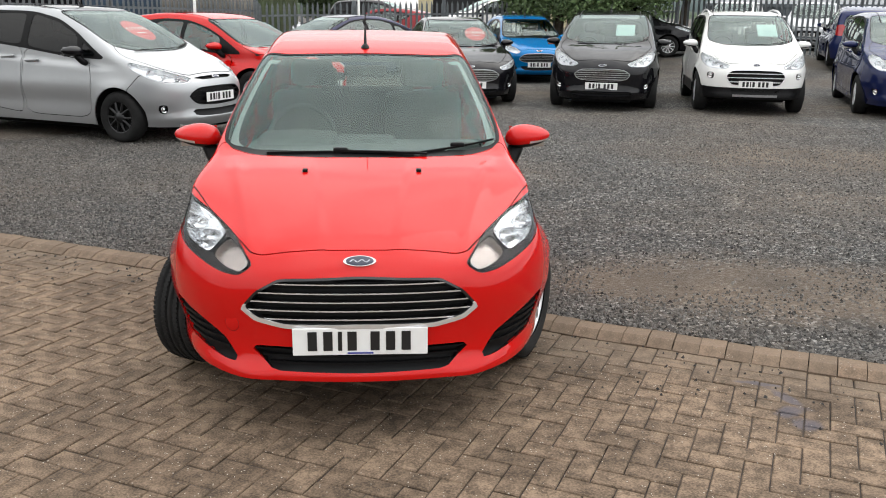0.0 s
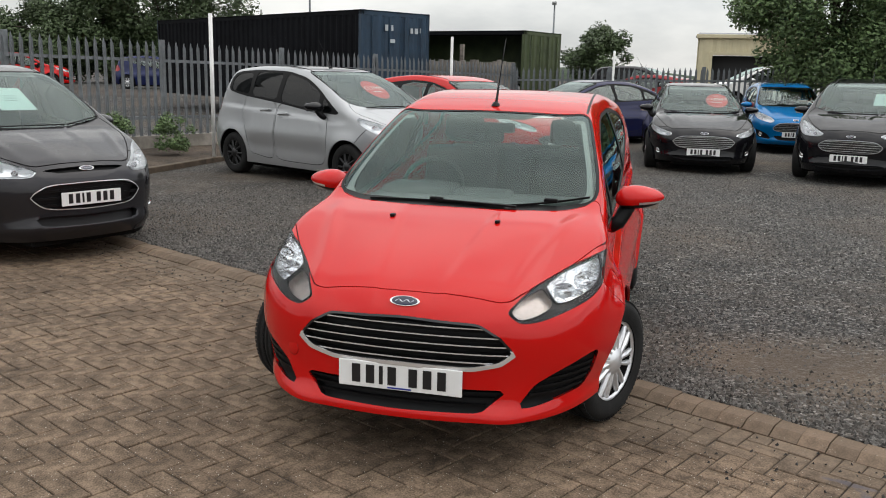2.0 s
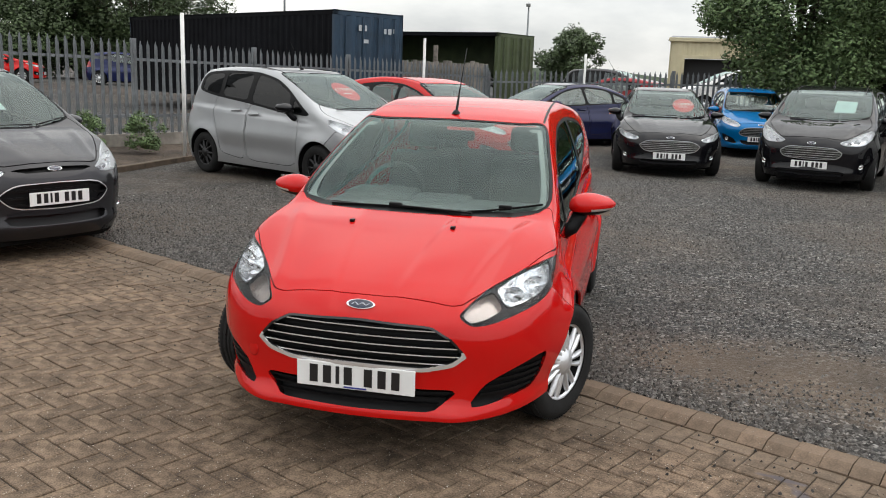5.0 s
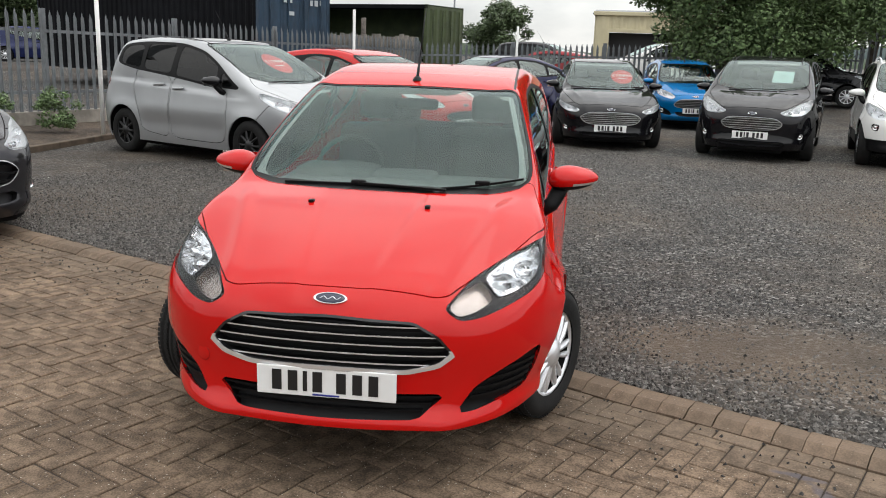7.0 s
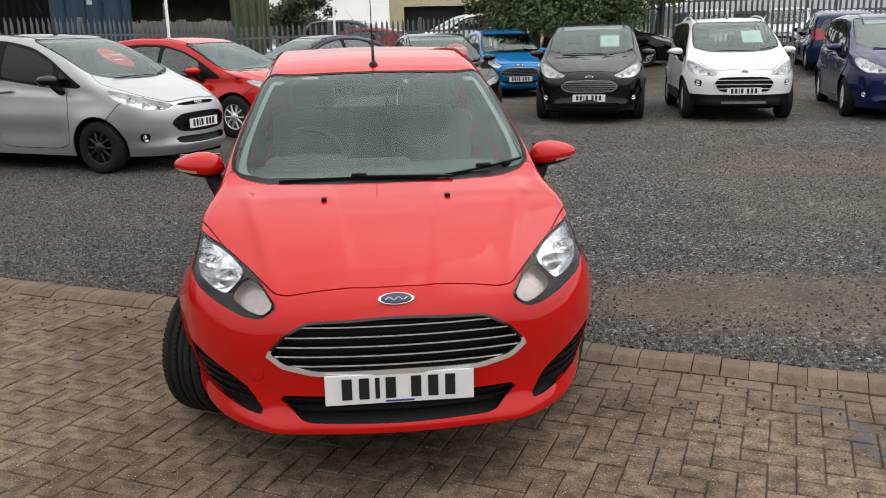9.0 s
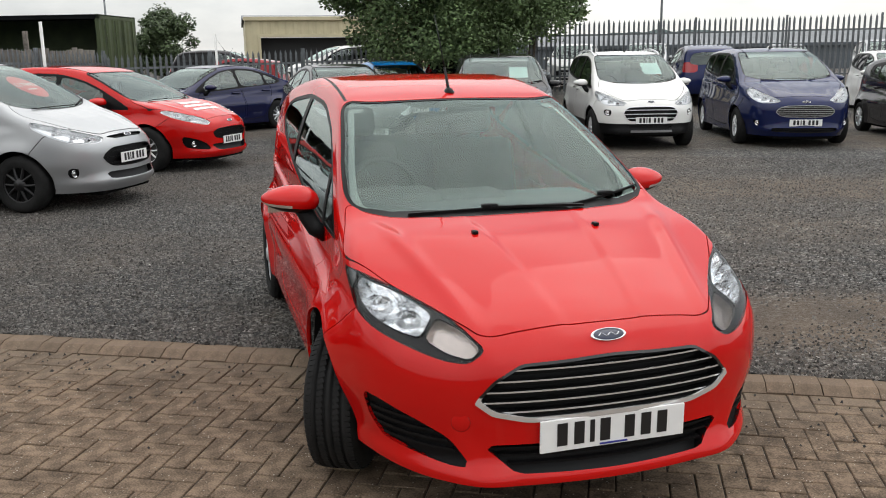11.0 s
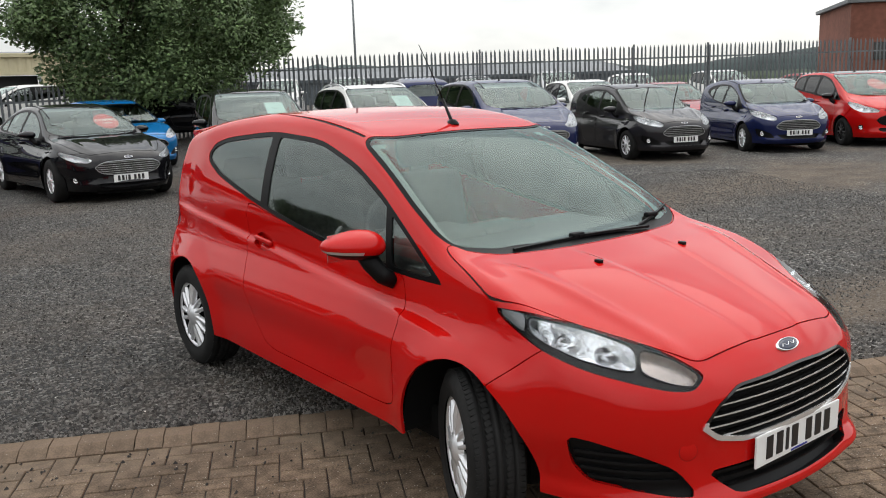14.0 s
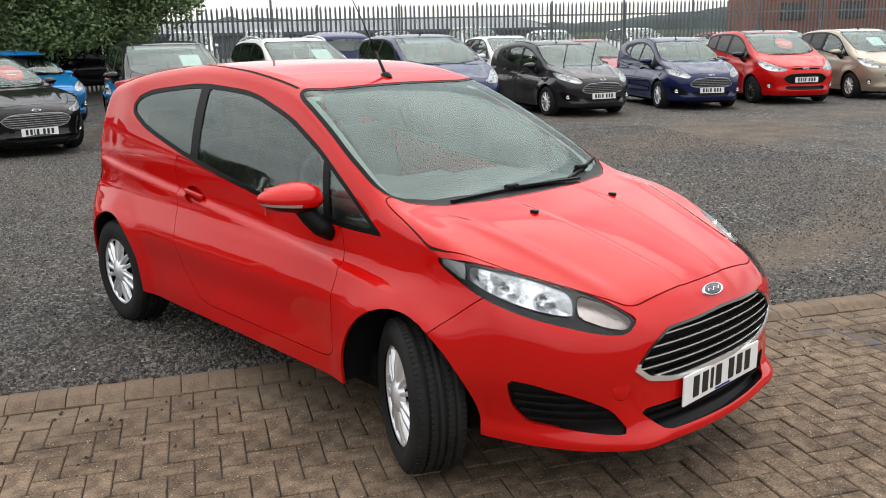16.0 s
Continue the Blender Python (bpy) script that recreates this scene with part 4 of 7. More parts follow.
        part("antenna_base", spun([(0.026, 0), (0.02, 0.012), (0.012, 0.022), (0, 0.024)], 16), BLACK_TRIM, car, "", True).matrix_local = Matrix.Translation((0, ay + 0.01, az - 0.002)) @ Matrix.Rotation(-math.pi / 2, 4, "Y") @ Matrix.Diagonal((1, 1.6, 1, 1))
    if detail:
        for sd in (1, -1):
            jz = float(surface_z(f, 0.252 * sd, 0.728))
            part("washer_jet", box_bm((0.022, 0.03, 0.014), (0.252 * sd, 0.728, jz + 0.004), 0.005), BLACK_TRIM, car)
        tx, tz = s["tow"]
        ty = float(surface_y(f, tx, tz))
        sx = float(surface_y(f, tx + 0.02, tz) - surface_y(f, tx - 0.02, tz)) / 0.04
        cover = part("tow_cover", spun([(0.031, -0.004), (0.031, 0.0), (0.029, 0.0010), (0.0, 0.0010)], 28), paint_mat, car, "round painted towing-eye cover", True)
        cover.matrix_local = Matrix.Translation((tx, ty, tz)) @ Matrix.Rotation(-math.pi / 2 + math.atan(sx), 4, "Z")
        ring = part("cover_gap", spun([(0.0318, 0.0002), (0.031, 0.0006)], 28), GAP, cover)
        for sd in (1, -1):
            part("pillar_trim", sh.take("screen_edge", 0.035, 0.0, lambda c: c[0] * sd > 0.47), LINING, car, "pale inner pillar trim", True)
    if detail:
        # dark shade printed behind the inner mirror
        vs, fs = [], []
        for y, hw in ((1.812, 0.275), (1.785, 0.265), (1.755, 0.235), (1.730, 0.195)):
            for k in range(9):
                x = hw * (k / 4 - 1)
                vs.append((x, y, float(surface_z(f, x, y)) - 0.010))
        for j in range(3):
            for k in range(8):
                a = 9 * j + k
                fs.append((a, a + 1, a + 10, a + 9))
        part("shade_band", (vs, fs), BLACK_TRIM, car, "dark shade band at the top of the windscreen", True)
    if not lite:
        cabin(car, s, f, detail, card)
    else:
        part("seat_row", box_bm((1.1, 0.4, 0.9), (0, s["screen_y"] + 1.5, 0.75), 0.1), SEAT, car)
    return car


def cabin(car, s, f, detail, card):
    """Seats, dashboard, steering wheel and the pale lining under the roof."""
    y0, zb = s["screen_y"], s["seat_z"]
    part("floor_pan", box_bm((1.2, s["length"] - y0 - 0.7, 0.06), (0, (s["length"] + y0) / 2, 0.36), 0.02), CABIN, car)
    dz = s["dash_z"]
    bm = box_bm((1.26, 0.62, 0.20), (0, y0 + 0.42, dz - 0.10), 0.06)
    box_bm((0.42, 0.30, 0.10), (-0.36, y0 + 0.62, dz - 0.01), 0.045, bm=bm)
    box_bm((0.34, 0.22, 0.09), (0, y0 + 0.60, dz - 0.02), 0.04, bm=bm)
    part("dashboard", bm, CABIN, car, "dark grey dashboard", True)
    sw = part("steering_wheel", tube([(0.185 * math.cos(a), 0, 0.185 * math.sin(a)) for a in np.linspace(0, 2 * math.pi, 25)], 0.016, 8), CABIN, car, "", True)
    sw.matrix_local = pose(-0.36, y0 + 0.86, dz - 0.02, -24)
    part("wheel_boss", box_bm((0.17, 0.05, 0.12), (0, 0, -0.01), 0.03), CABIN, sw, "", True)
    part("wheel_spoke", box_bm((0.34, 0.02, 0.035), (0, 0, 0), 0.008), CABIN, sw)
    for sd in (1, -1):
        st = new("front_seat")
        st.parent = car
        st.matrix_local = Matrix.Translation((sd * 0.36, y0 + 1.28, zb))
        part("seat", box_bm((0.5, 0.52, 0.18), (0, 0, 0), 0.06), SEAT, st, "", True)
        part("backrest", box_bm((0.5, 0.14, 0.62), (0, 0.30, 0.33), 0.065, Euler((radians(-14), 0, 0)).to_matrix()), SEAT, st, "", True)
        part("headrest", box_bm((0.27, 0.10, 0.17), (0, 0.42, 0.74), 0.045, Euler((radians(-8), 0, 0)).to_matrix()), SEAT, st, "", True)
        part("headrest_post", box_bm((0.13, 0.012, 0.14), (0, 0.405, 0.64)), CHROME, st)
    yb = y0 + 2.08
    bench = part("rear_bench", box_bm((1.2, 0.46, 0.16), (0, yb, zb), 0.05), SEAT, car, "", True)
    part("rear_backrest", box_bm((1.2, 0.14, 0.58), (0, yb + 0.32, zb + 0.30), 0.06, Euler((radians(-20), 0, 0)).to_matrix()), SEAT, bench, "", True)
    for x in (-0.36, 0.36):
        part("rear_headrest", box_bm((0.25, 0.09, 0.14), (x, yb + 0.44, zb + 0.64), 0.04), SEAT, bench, "", True)
    # lining under the roof
    xs, ys = np.linspace(-1, 1, 9), np.linspace(s["screen"][0][1] + 0.98, s["length"] * 0.88, 9)
    vs, fs = [], []
    for y in ys:
        hw = 0.50
        for x in xs:
            vs.append((x * hw, y, float(surface_z(f, x * hw, y)) - 0.035))
    for i in range(8):
        for j in range(8):
            a = i * 9 + j
            fs.append((a, a + 9, a + 10, a + 1))
    part("roof_lining", (vs, fs), LINING, car, "", True)
    ym = s["screen"][0][1] + 1.0
    part("inner_mirror", box_bm((0.24, 0.03, 0.06), (0, ym, float(surface_z(f, 0.0, ym)) - 0.13), 0.02), CABIN, car, "", True)
    if card:
        kind, text, cx = card
        y = s["screen_y"] + 0.46
        z = float(surface_z(f, cx, y)) - 0.03
        sl = float(surface_z(f, cx, y + 0.05) - surface_z(f, cx, y - 0.05)) / 0.1
        rot = pose(cx, y, z, math.degrees(math.atan(sl)))
        if kind == "pale":
            c = new("window_card")
            c.parent = car
            c.matrix_local = rot
            tagged(c, "pale sheet of paper behind the windscreen")
            part("sheet", box_bm((0.32, 0.40, 0.003)), CARD_WHITE, c)
            for k in range(3):
                part("bar", box_bm((0.12, 0.010, 0.002), (0, 0.05 - 0.04 * k, 0.003)), shader("card_ink", (0.35, 0.42, 0.42), 0.6), c)
        else:
            c = new("price_sticker")
            c.parent = car
            c.matrix_local = rot
            tagged(c, "red oval price sticker with white figures")
            part("disc", spun([(0.0, 0.0), (0.20, 0.0), (0.20, 0.003), (0.0, 0.003)], 28), CARD_RED, c).matrix_local = Matrix.Rotation(-math.pi / 2, 4, "Y") @ Matrix.Diagonal((1, 1.25, 0.95, 1)) @ Matrix.Rotation(0, 4, "X")
            tx = bpy.data.curves.new("price", "FONT")
            tx.body, tx.size, tx.extrude, tx.align_x = text, 0.12, 0.001, "CENTER"
            to = new("price", tx)
            tx.materials.append(INK_WHITE)
            to.parent = c
            to.matrix_local = Matrix.Translation((0, 0.0, 0.006))
            part("bar", box_bm((0.16, 0.02, 0.002), (0, -0.06, 0.004)), INK_WHITE, c)


# lamp, grille and panel outlines of the red hatchback: side outlines are (y, z), nose outlines (degrees round, z), top outlines (x, y)
RED_HATCH.update(
    sill=0.255, height=1.44, rim_r=0.20, screen_y=1.0, seat_z=0.46, dash_z=0.93,
    screen=[(0, 0.908), (0.28, 0.920), (0.50, 0.972), (0.61, 1.05), (0.664, 1.115), (0.674, 1.20), (0.655, 1.36), (0.615, 1.57), (0.572, 1.81), (0.545, 1.855), (0.42, 1.812), (0.2, 1.812), (0, 1.814)], screen_rim=-0.016,
    dlo=[(1.055, 0.865), (1.09, 0.886), (1.316, 1.022), (1.562, 1.156), (1.82, 1.264), (2.18, 1.356), (2.64, 1.377), (3.10, 1.328), (3.235, 1.29), (3.285, 1.235), (3.26, 1.185), (3.09, 1.116), (2.61, 1.012), (1.92, 0.904), (1.32, 0.860)],
    dividers=[(1.462, 0.33, 0.020), (2.535, 0.17, 0.036)], seal=0.020,
    panes=[[(1.50, 0.905), (1.53, 1.115), (1.85, 1.25), (2.22, 1.335), (2.555, 1.345), (2.50, 1.005), (1.94, 0.92)],
           [(2.63, 1.035), (2.70, 1.342), (3.12, 1.295), (3.235, 1.235), (3.225, 1.165), (3.10, 1.115)],
           [(1.20, 0.905), (1.44, 1.06), (1.42, 0.90)]],
    rear_glass=[(0, 1.27), (0.42, 1.255), (0.52, 1.2), (0.58, 0.99), (0.45, 0.95), (0, 0.945)],
    doors=[[(1.28, 0.335), (1.28, 0.70), (1.33, 0.866), (1.92, 0.906), (2.70, 1.02), (2.72, 0.94), (2.635, 0.695), (2.52, 0.456), (2.40, 0.355), (2.30, 0.335)]],
    handles=[(2.52, 0.838)],
    lamp=[(19.2, 0.690), (23.3, 0.744), (27.6, 0.775), (34.5, 0.808), (38.6, 0.826), (46.5, 0.856), (54.4, 0.853), (52.0, 0.818), (45.4, 0.760), (36.6, 0.707), (25.5, 0.653), (21.8, 0.648)],
    lamp_tip=[(47.2, 0.850), (50.0, 0.852), (53.6, 0.850), (51.3, 0.822), (47.2, 0.790)],
    lamp_in=[(28.6, 0.769), (34.4, 0.803), (39.5, 0.825), (46.8, 0.848), (46.6, 0.797), (38.6, 0.745), (33.0, 0.718), (29.7, 0.709)],
    lamp_side=[(20.1, 0.692), (23.4, 0.738), (28.0, 0.764), (29.1, 0.707), (25.0, 0.674), (21.7, 0.661)],
    bulbs=[(40.0, 0.764, 0.041, "r"), (33.3, 0.740, 0.036, "r")], bulb_wide=1.3,
    grille=[(0, 0.664), (0.31, 0.650), (0.40, 0.600), (0.463, 0.527), (0.405, 0.482), (0.287, 0.457), (0, 0.462)], grille_edge=0.0085, bars=5, bar_bow=0.35, bar_t=0.0050,
    intake=[(0, 0.384), (0.405, 0.380), (0.425, 0.368), (0.345, 0.300), (0.31, 0.292), (0, 0.288)],
    fog=[(40.4, 0.497), (36.5, 0.490), (29.8, 0.449), (24.6, 0.398), (21.4, 0.309), (24, 0.306), (32, 0.328), (36.8, 0.338), (39.4, 0.395)],
    tail_lamp=[(3.70, 1.02), (3.62, 0.78), (3.95, 0.74), (3.95, 1.02)],
    bonnet=[(0, 0.140), (0.20, 0.147), (0.415, 0.164), (0.468, 0.243), (0.52, 0.330), (0.635, 0.505), (0.738, 0.70), (0.752, 0.79), (0.728, 0.90), (0.706, 0.99), (0.684, 1.11), (0.655, 1.11), (0.61, 1.045), (0.50, 0.966), (0.28, 0.914), (0, 0.902)],
    bumper=[(-0.2, 0.95), (0.25, 0.95), (0.54, 0.735), (0.695, 0.605), (0.72, 0.50), (0.72, 0.05), (-0.2, 0.05)],
    ditch=(1.87, 3.45, 0.535, 0.485), tow=(-0.50, 0.457), badge_z=0.712, plate_z=0.409, mirror=(1.41, 0.905), antenna=1.90, wipers=[(-0.45, 0.24, 0.0), (0.27, 0.635, 0.125)], wiper_y=0.980, wiper_bow=0.05, arms=(0.30, 0.50),
)

def scaled(base, length, height, width, **changes):
    """Another car's measures from a base one: its length, height and half width in proportion."""
    sy, sz, sx = length / base["length"], height / base["height"], width / max(w for _, w in base["plan"])
    s = dict(base)
    for k in ("top", "belt", "dlo", "bumper", "tail_lamp"):
        s[k] = [(y * sy, z * sz) for y, z in base[k]]
    s["plan"] = [(y * sy, w * sx) for y, w in base["plan"]]
    for k in ("section",):
        s[k] = [(z * sz, w) for z, w in base[k]]
    s["front"] = [(z * sz, y) for z, y in base["front"]]
    s["rear"] = [(z * sz, y * sy) for z, y in base["rear"]]
    for k in ("panes", "doors"):
        s[k] = [[(y * sy, z * sz) for y, z in p] for p in base[k]]
    s["handles"] = [(y * sy, z * sz) for y, z in base["handles"]]
    for k in ("screen", "bonnet"):
        s[k] = [(x * sx, y * sy) for x, y in base[k]]
    for k in ("grille", "intake", "rear_glass"):
        s[k] = [(x * sx, z * sz) for x, z in base[k]]
    for k in ("lamp", "fog"):
        s[k] = [(u, z * sz) for u, z in base[k]]
    s["bulbs"] = [(u, z * sz, r, m) for u, z, r, m in base["bulbs"]]
    s["mirror"] = (base["mirror"][0] * sy, base["mirror"][1] * sz)
    s["wipers"] = [(a * sx, b * sx, c) for a, b, c in base["wipers"]]
    for k in ("hub_f", "hub_r", "screen_y", "antenna", "wiper_y"):
        s[k] = base[k] * sy
    for k in ("badge_z", "plate_z", "dash_z"):
        s[k] = base[k] * sz
    s["crease"] = (base["crease"][0] * sz, base["crease"][1] * sz / sy, base["crease"][2])
    s["track"], s["length"], s["height"] = base["track"] * sx, length, height
    s.update(changes)
    return s


FIVE_DOOR = scaled(
    dict(RED_HATCH, lamp_in=None, lamp_side=None, screen_rim=-0.03, dividers=None, lip=0), 3.97, 1.45, 0.85, sill=0.20, bars=5, bar_t=0.0055, grille_rim_mat=DARK_CHROME, antenna=1.95,
    panes=[[(1.46, 0.905), (1.53, 1.115), (1.85, 1.25), (2.20, 1.335), (2.22, 0.97), (1.94, 0.93)],
           [(2.29, 0.985), (2.27, 1.34), (2.66, 1.35), (2.86, 1.30), (2.87, 1.08), (2.65, 1.03)],
           [(2.93, 1.10), (2.93, 1.29), (3.12, 1.27), (3.18, 1.18)]],
    doors=[[(1.235, 0.26), (1.235, 0.71), (1.30, 0.862), (1.90, 0.90), (2.22, 0.95), (2.24, 0.6), (2.2, 0.26)],
           [(2.27, 0.26), (2.27, 0.6), (2.26, 0.96), (2.6, 1.0), (2.95, 1.07), (3.0, 0.85), (2.88, 0.60), (2.80, 0.32)]],
    handles=[(2.05, 0.83), (2.80, 0.89)], fog_lamp=(33, 0.40))
MPV_TOP = [(-0.1, 0.66), (0.05, 0.75), (0.14, 0.815), (0.30, 0.885), (0.50, 0.955), (0.70, 1.005), (0.85, 1.045), (1.10, 1.175), (1.40, 1.335), (1.65, 1.450), (1.85, 1.520), (2.05, 1.562), (2.4, 1.590), (2.8, 1.590), (3.2, 1.570), (3.48, 1.540), (3.68, 1.49), (3.90, 1.10), (4.2, 0.5)]
MPV = scaled(
    dict(RED_HATCH, dividers=None, lip=0), 4.08, 1.60, 0.875, top=MPV_TOP, sill=0.20, crease=(0.865, 0.05, 0.024), crease_w=0.03, rear=[(0.15, 3.96), (0.3, 4.06), (0.55, 4.10), (0.80, 4.07), (0.95, 4.0), (1.1, 3.93), (1.4, 3.72), (1.6, 3.55)],
    section=[(0.12, 0.95), (0.25, 0.975), (0.45, 0.995), (0.64, 1.0), (0.78, 0.975), (0.90, 0.955), (1.05, 0.94), (1.2, 0.93)], screen_y=0.90, tumble=0.18, tumble2=0.34, k_top=0.075, seat_z=0.55, dash_z=0.98, wiper_y=0.90, antenna=2.15,
    hub_f=0.87, hub_r=3.36, wheel_r=0.305, arch_r=0.355,
    screen=[(0, 0.86), (0.30, 0.885), (0.52, 0.945), (0.665, 1.04), (0.69, 1.15), (0.67, 1.40), (0.64, 1.72), (0.60, 1.93), (0.30, 1.88), (0, 1.87)],
    dlo=[(1.02, 0.96), (1.2, 1.06), (1.55, 1.29), (1.85, 1.43), (2.3, 1.515), (3.0, 1.52), (3.40, 1.485), (3.52, 1.40), (3.56, 1.22), (3.2, 1.15), (2.4, 1.075), (1.6, 0.99)],
    panes=[[(1.50, 1.015), (1.52, 1.235), (1.85, 1.39), (2.28, 1.485), (2.32, 1.10), (1.9, 1.045)],
           [(2.42, 1.115), (2.38, 1.487), (2.95, 1.49), (2.98, 1.16)],
           [(3.05, 1.17), (3.04, 1.485), (3.36, 1.455), (3.46, 1.38), (3.49, 1.23)],
           [(1.18, 1.0), (1.44, 1.18), (1.43, 1.0)]],
    doors=[[(1.28, 0.28), (1.26, 0.75), (1.30, 0.945), (1.90, 1.02), (2.36, 1.075), (2.38, 0.6), (2.34, 0.28)],
           [(2.40, 0.28), (2.40, 0.6), (2.39, 1.08), (2.75, 1.12), (3.12, 1.15), (3.16, 0.9), (3.02, 0.62), (2.95, 0.34)]],
    handles=[(2.20, 0.93), (2.62, 0.965)], privacy=(1, 2),
    bonnet=[(0, 0.15), (0.22, 0.155), (0.43, 0.19), (0.52, 0.33), (0.62, 0.50), (0.70, 0.68), (0.73, 0.80), (0.71, 0.95), (0.65, 1.06), (0.52, 0.95), (0.30, 0.885), (0, 0.855)],
    lamp=[(18, 0.765), (28, 0.825), (41, 0.900), (54, 0.955), (54, 0.890), (44, 0.785), (34, 0.715), (21, 0.715)], lamp_in=None, lamp_side=None,
    bulbs=[(41, 0.82, 0.040, "r"), (33, 0.775, 0.036, "r"), (26.5, 0.750, 0.022, "c")],
    grille=[(0, 0.668), (0.36, 0.658), (0.50, 0.565), (0.38, 0.455), (0, 0.44)], bars=3, bar_t=0.004, bar_mat=BLACK_TRIM, grille_rim_mat=BLACK_TRIM,
    slot=[(0, 0.790), (0.32, 0.775), (0.38, 0.752), (0.28, 0.742), (0, 0.748)], badge_z=0.770, plate_z=0.535,
    intake=[(0, 0.395), (0.46, 0.405), (0.42, 0.325), (0, 0.315)],
    fog=[(33, 0.46), (38, 0.47), (38.5, 0.37), (34, 0.35)], fog_lamp=(35.5, 0.41),
    tail_lamp=[(3.80, 1.12), (3.70, 0.92), (4.1, 0.86), (4.1, 1.14)], mirror=(1.36, 0.99),
    bumper=[(-0.2, 0.90), (0.30, 0.90), (0.56, 0.80), (0.70, 0.64), (0.72, 0.55), (0.72, 0.05), (-0.2, 0.05)])
# front brought to the taller face: a large lower grille with a slot over it
GRAND = scaled(
    MPV, 4.40, 1.62, 0.91, slot=None, bars=5, bar_t=0.0075, bar_mat=None, grille_rim_mat=DARK_CHROME, hub_f=0.93, hub_r=3.60, wheel_r=0.32, arch_r=0.365,
    grille=[(0, 0.695), (0.35, 0.685), (0.47, 0.60), (0.38, 0.51), (0, 0.49)], badge_z=0.745, plate_z=0.415, privacy=(),
    intake=[(0, 0.335), (0.52, 0.335), (0.50, 0.26), (0, 0.245)], fog=[(33, 0.44), (40, 0.46), (40.5, 0.39), (34, 0.37)], fog_lamp=(36, 0.41))
SALOON_TOP = [(-0.1, 0.58), (0.05, 0.67), (0.16, 0.735), (0.40, 0.81), (0.70, 0.88), (1.0, 0.93), (1.25, 0.965), (1.5, 1.07), (1.85, 1.245), (2.15, 1.36), (2.4, 1.425), (2.75, 1.455), (3.1, 1.448), (3.5, 1.39), (3.9, 1.27), (4.2, 1.15), (4.5, 1.09), (4.75, 1.06), (4.9, 0.8)]
SALOON = scaled(
    dict(RED_HATCH, lamp_in=None, lamp_side=None, dividers=None, lip=0, tumble2=0.16, crease_w=0.036), 4.87, 1.47, 0.925, sill=0.19, top=SALOON_TOP, screen_y=1.28, wiper_y=1.28, antenna=None, tumble=0.46, hub_f=0.95, hub_r=3.80, wheel_r=0.33, arch_r=0.375, seat_z=0.42, dash_z=0.90,
    belt=[(0.0, 0.84), (1.3, 0.88), (2.4, 0.92), (3.6, 0.97), (4.9, 1.0)],
    screen=[(0, 1.22), (0.32, 1.255), (0.55, 1.33), (0.69, 1.45), (0.70, 1.56), (0.65, 1.85), (0.60, 2.10), (0.57, 2.36), (0.30, 2.29), (0, 2.27)],
    dlo=[(1.45, 0.90), (1.6, 1.0), (1.95, 1.18), (2.35, 1.33), (2.8, 1.385), (3.3, 1.355), (3.75, 1.23), (4.05, 1.09), (3.85, 1.02), (2.8, 0.965), (2.0, 0.925)],
    panes=[[(1.75, 0.945), (1.8, 1.06), (2.05, 1.19), (2.35, 1.295), (2.70, 1.35), (2.74, 0.985)],
           [(2.81, 0.99), (2.78, 1.353), (3.25, 1.33), (3.50, 1.26), (3.52, 1.02)],
           [(3.57, 1.035), (3.57, 1.24), (3.75, 1.18), (3.93, 1.085), (3.82, 1.05)]],
    doors=[[(1.55, 0.28), (1.52, 0.7), (1.60, 0.90), (2.3, 0.935), (2.77, 0.965), (2.78, 0.6), (2.74, 0.28)],
           [(2.81, 0.28), (2.82, 0.6), (2.80, 0.97), (3.3, 0.995), (3.66, 1.02), (3.66, 0.8), (3.48, 0.6), (3.36, 0.32)]],
    handles=[(2.6, 0.86), (3.48, 0.89)],
    rear_glass=[(0, 1.36), (0.46, 1.33), (0.58, 1.2), (0.6, 1.12), (0, 1.10)],
    bonnet=[(0, 0.18), (0.25, 0.185), (0.50, 0.23), (0.62, 0.45), (0.72, 0.75), (0.765, 1.0), (0.75, 1.3), (0.70, 1.42), (0.55, 1.32), (0.30, 1.25), (0, 1.215)],
    lamp=[(23, 0.655), (33, 0.702), (43, 0.748), (53, 0.780), (52, 0.735), (44, 0.67), (35, 0.620), (26, 0.606)],
    bulbs=[(42, 0.712, 0.035, "r"), (35, 0.675, 0.033, "r"), (29, 0.652, 0.026, "r")],
    grille=[(0, 0.63), (0.36, 0.62), (0.51, 0.545), (0.43, 0.450), (0.3, 0.420), (0, 0.415)], bars=6, bar_t=0.007, bar_bow=0.2, grille_rim_mat=DARK_CHROME,
    intake=[(0, 0.30), (0.52, 0.31), (0.45, 0.24), (0, 0.225)], fog=[(33, 0.36), (41, 0.40), (41, 0.33), (34, 0.31)], fog_lamp=(37, 0.355),
    tail_lamp=[(4.55, 0.98), (4.50, 0.80), (4.9, 0.80), (4.9, 1.0)], badge_z=0.668, plate_z=0.365, mirror=(1.75, 0.93),
    wipers=[(-0.62, 0.18, 0.02), (0.22, 0.66, 0.08)],
    bumper=[(-0.2, 0.76), (0.30, 0.76), (0.60, 0.70), (0.72, 0.60), (0.74, 0.50), (0.74, 0.05), (-0.2, 0.05)])
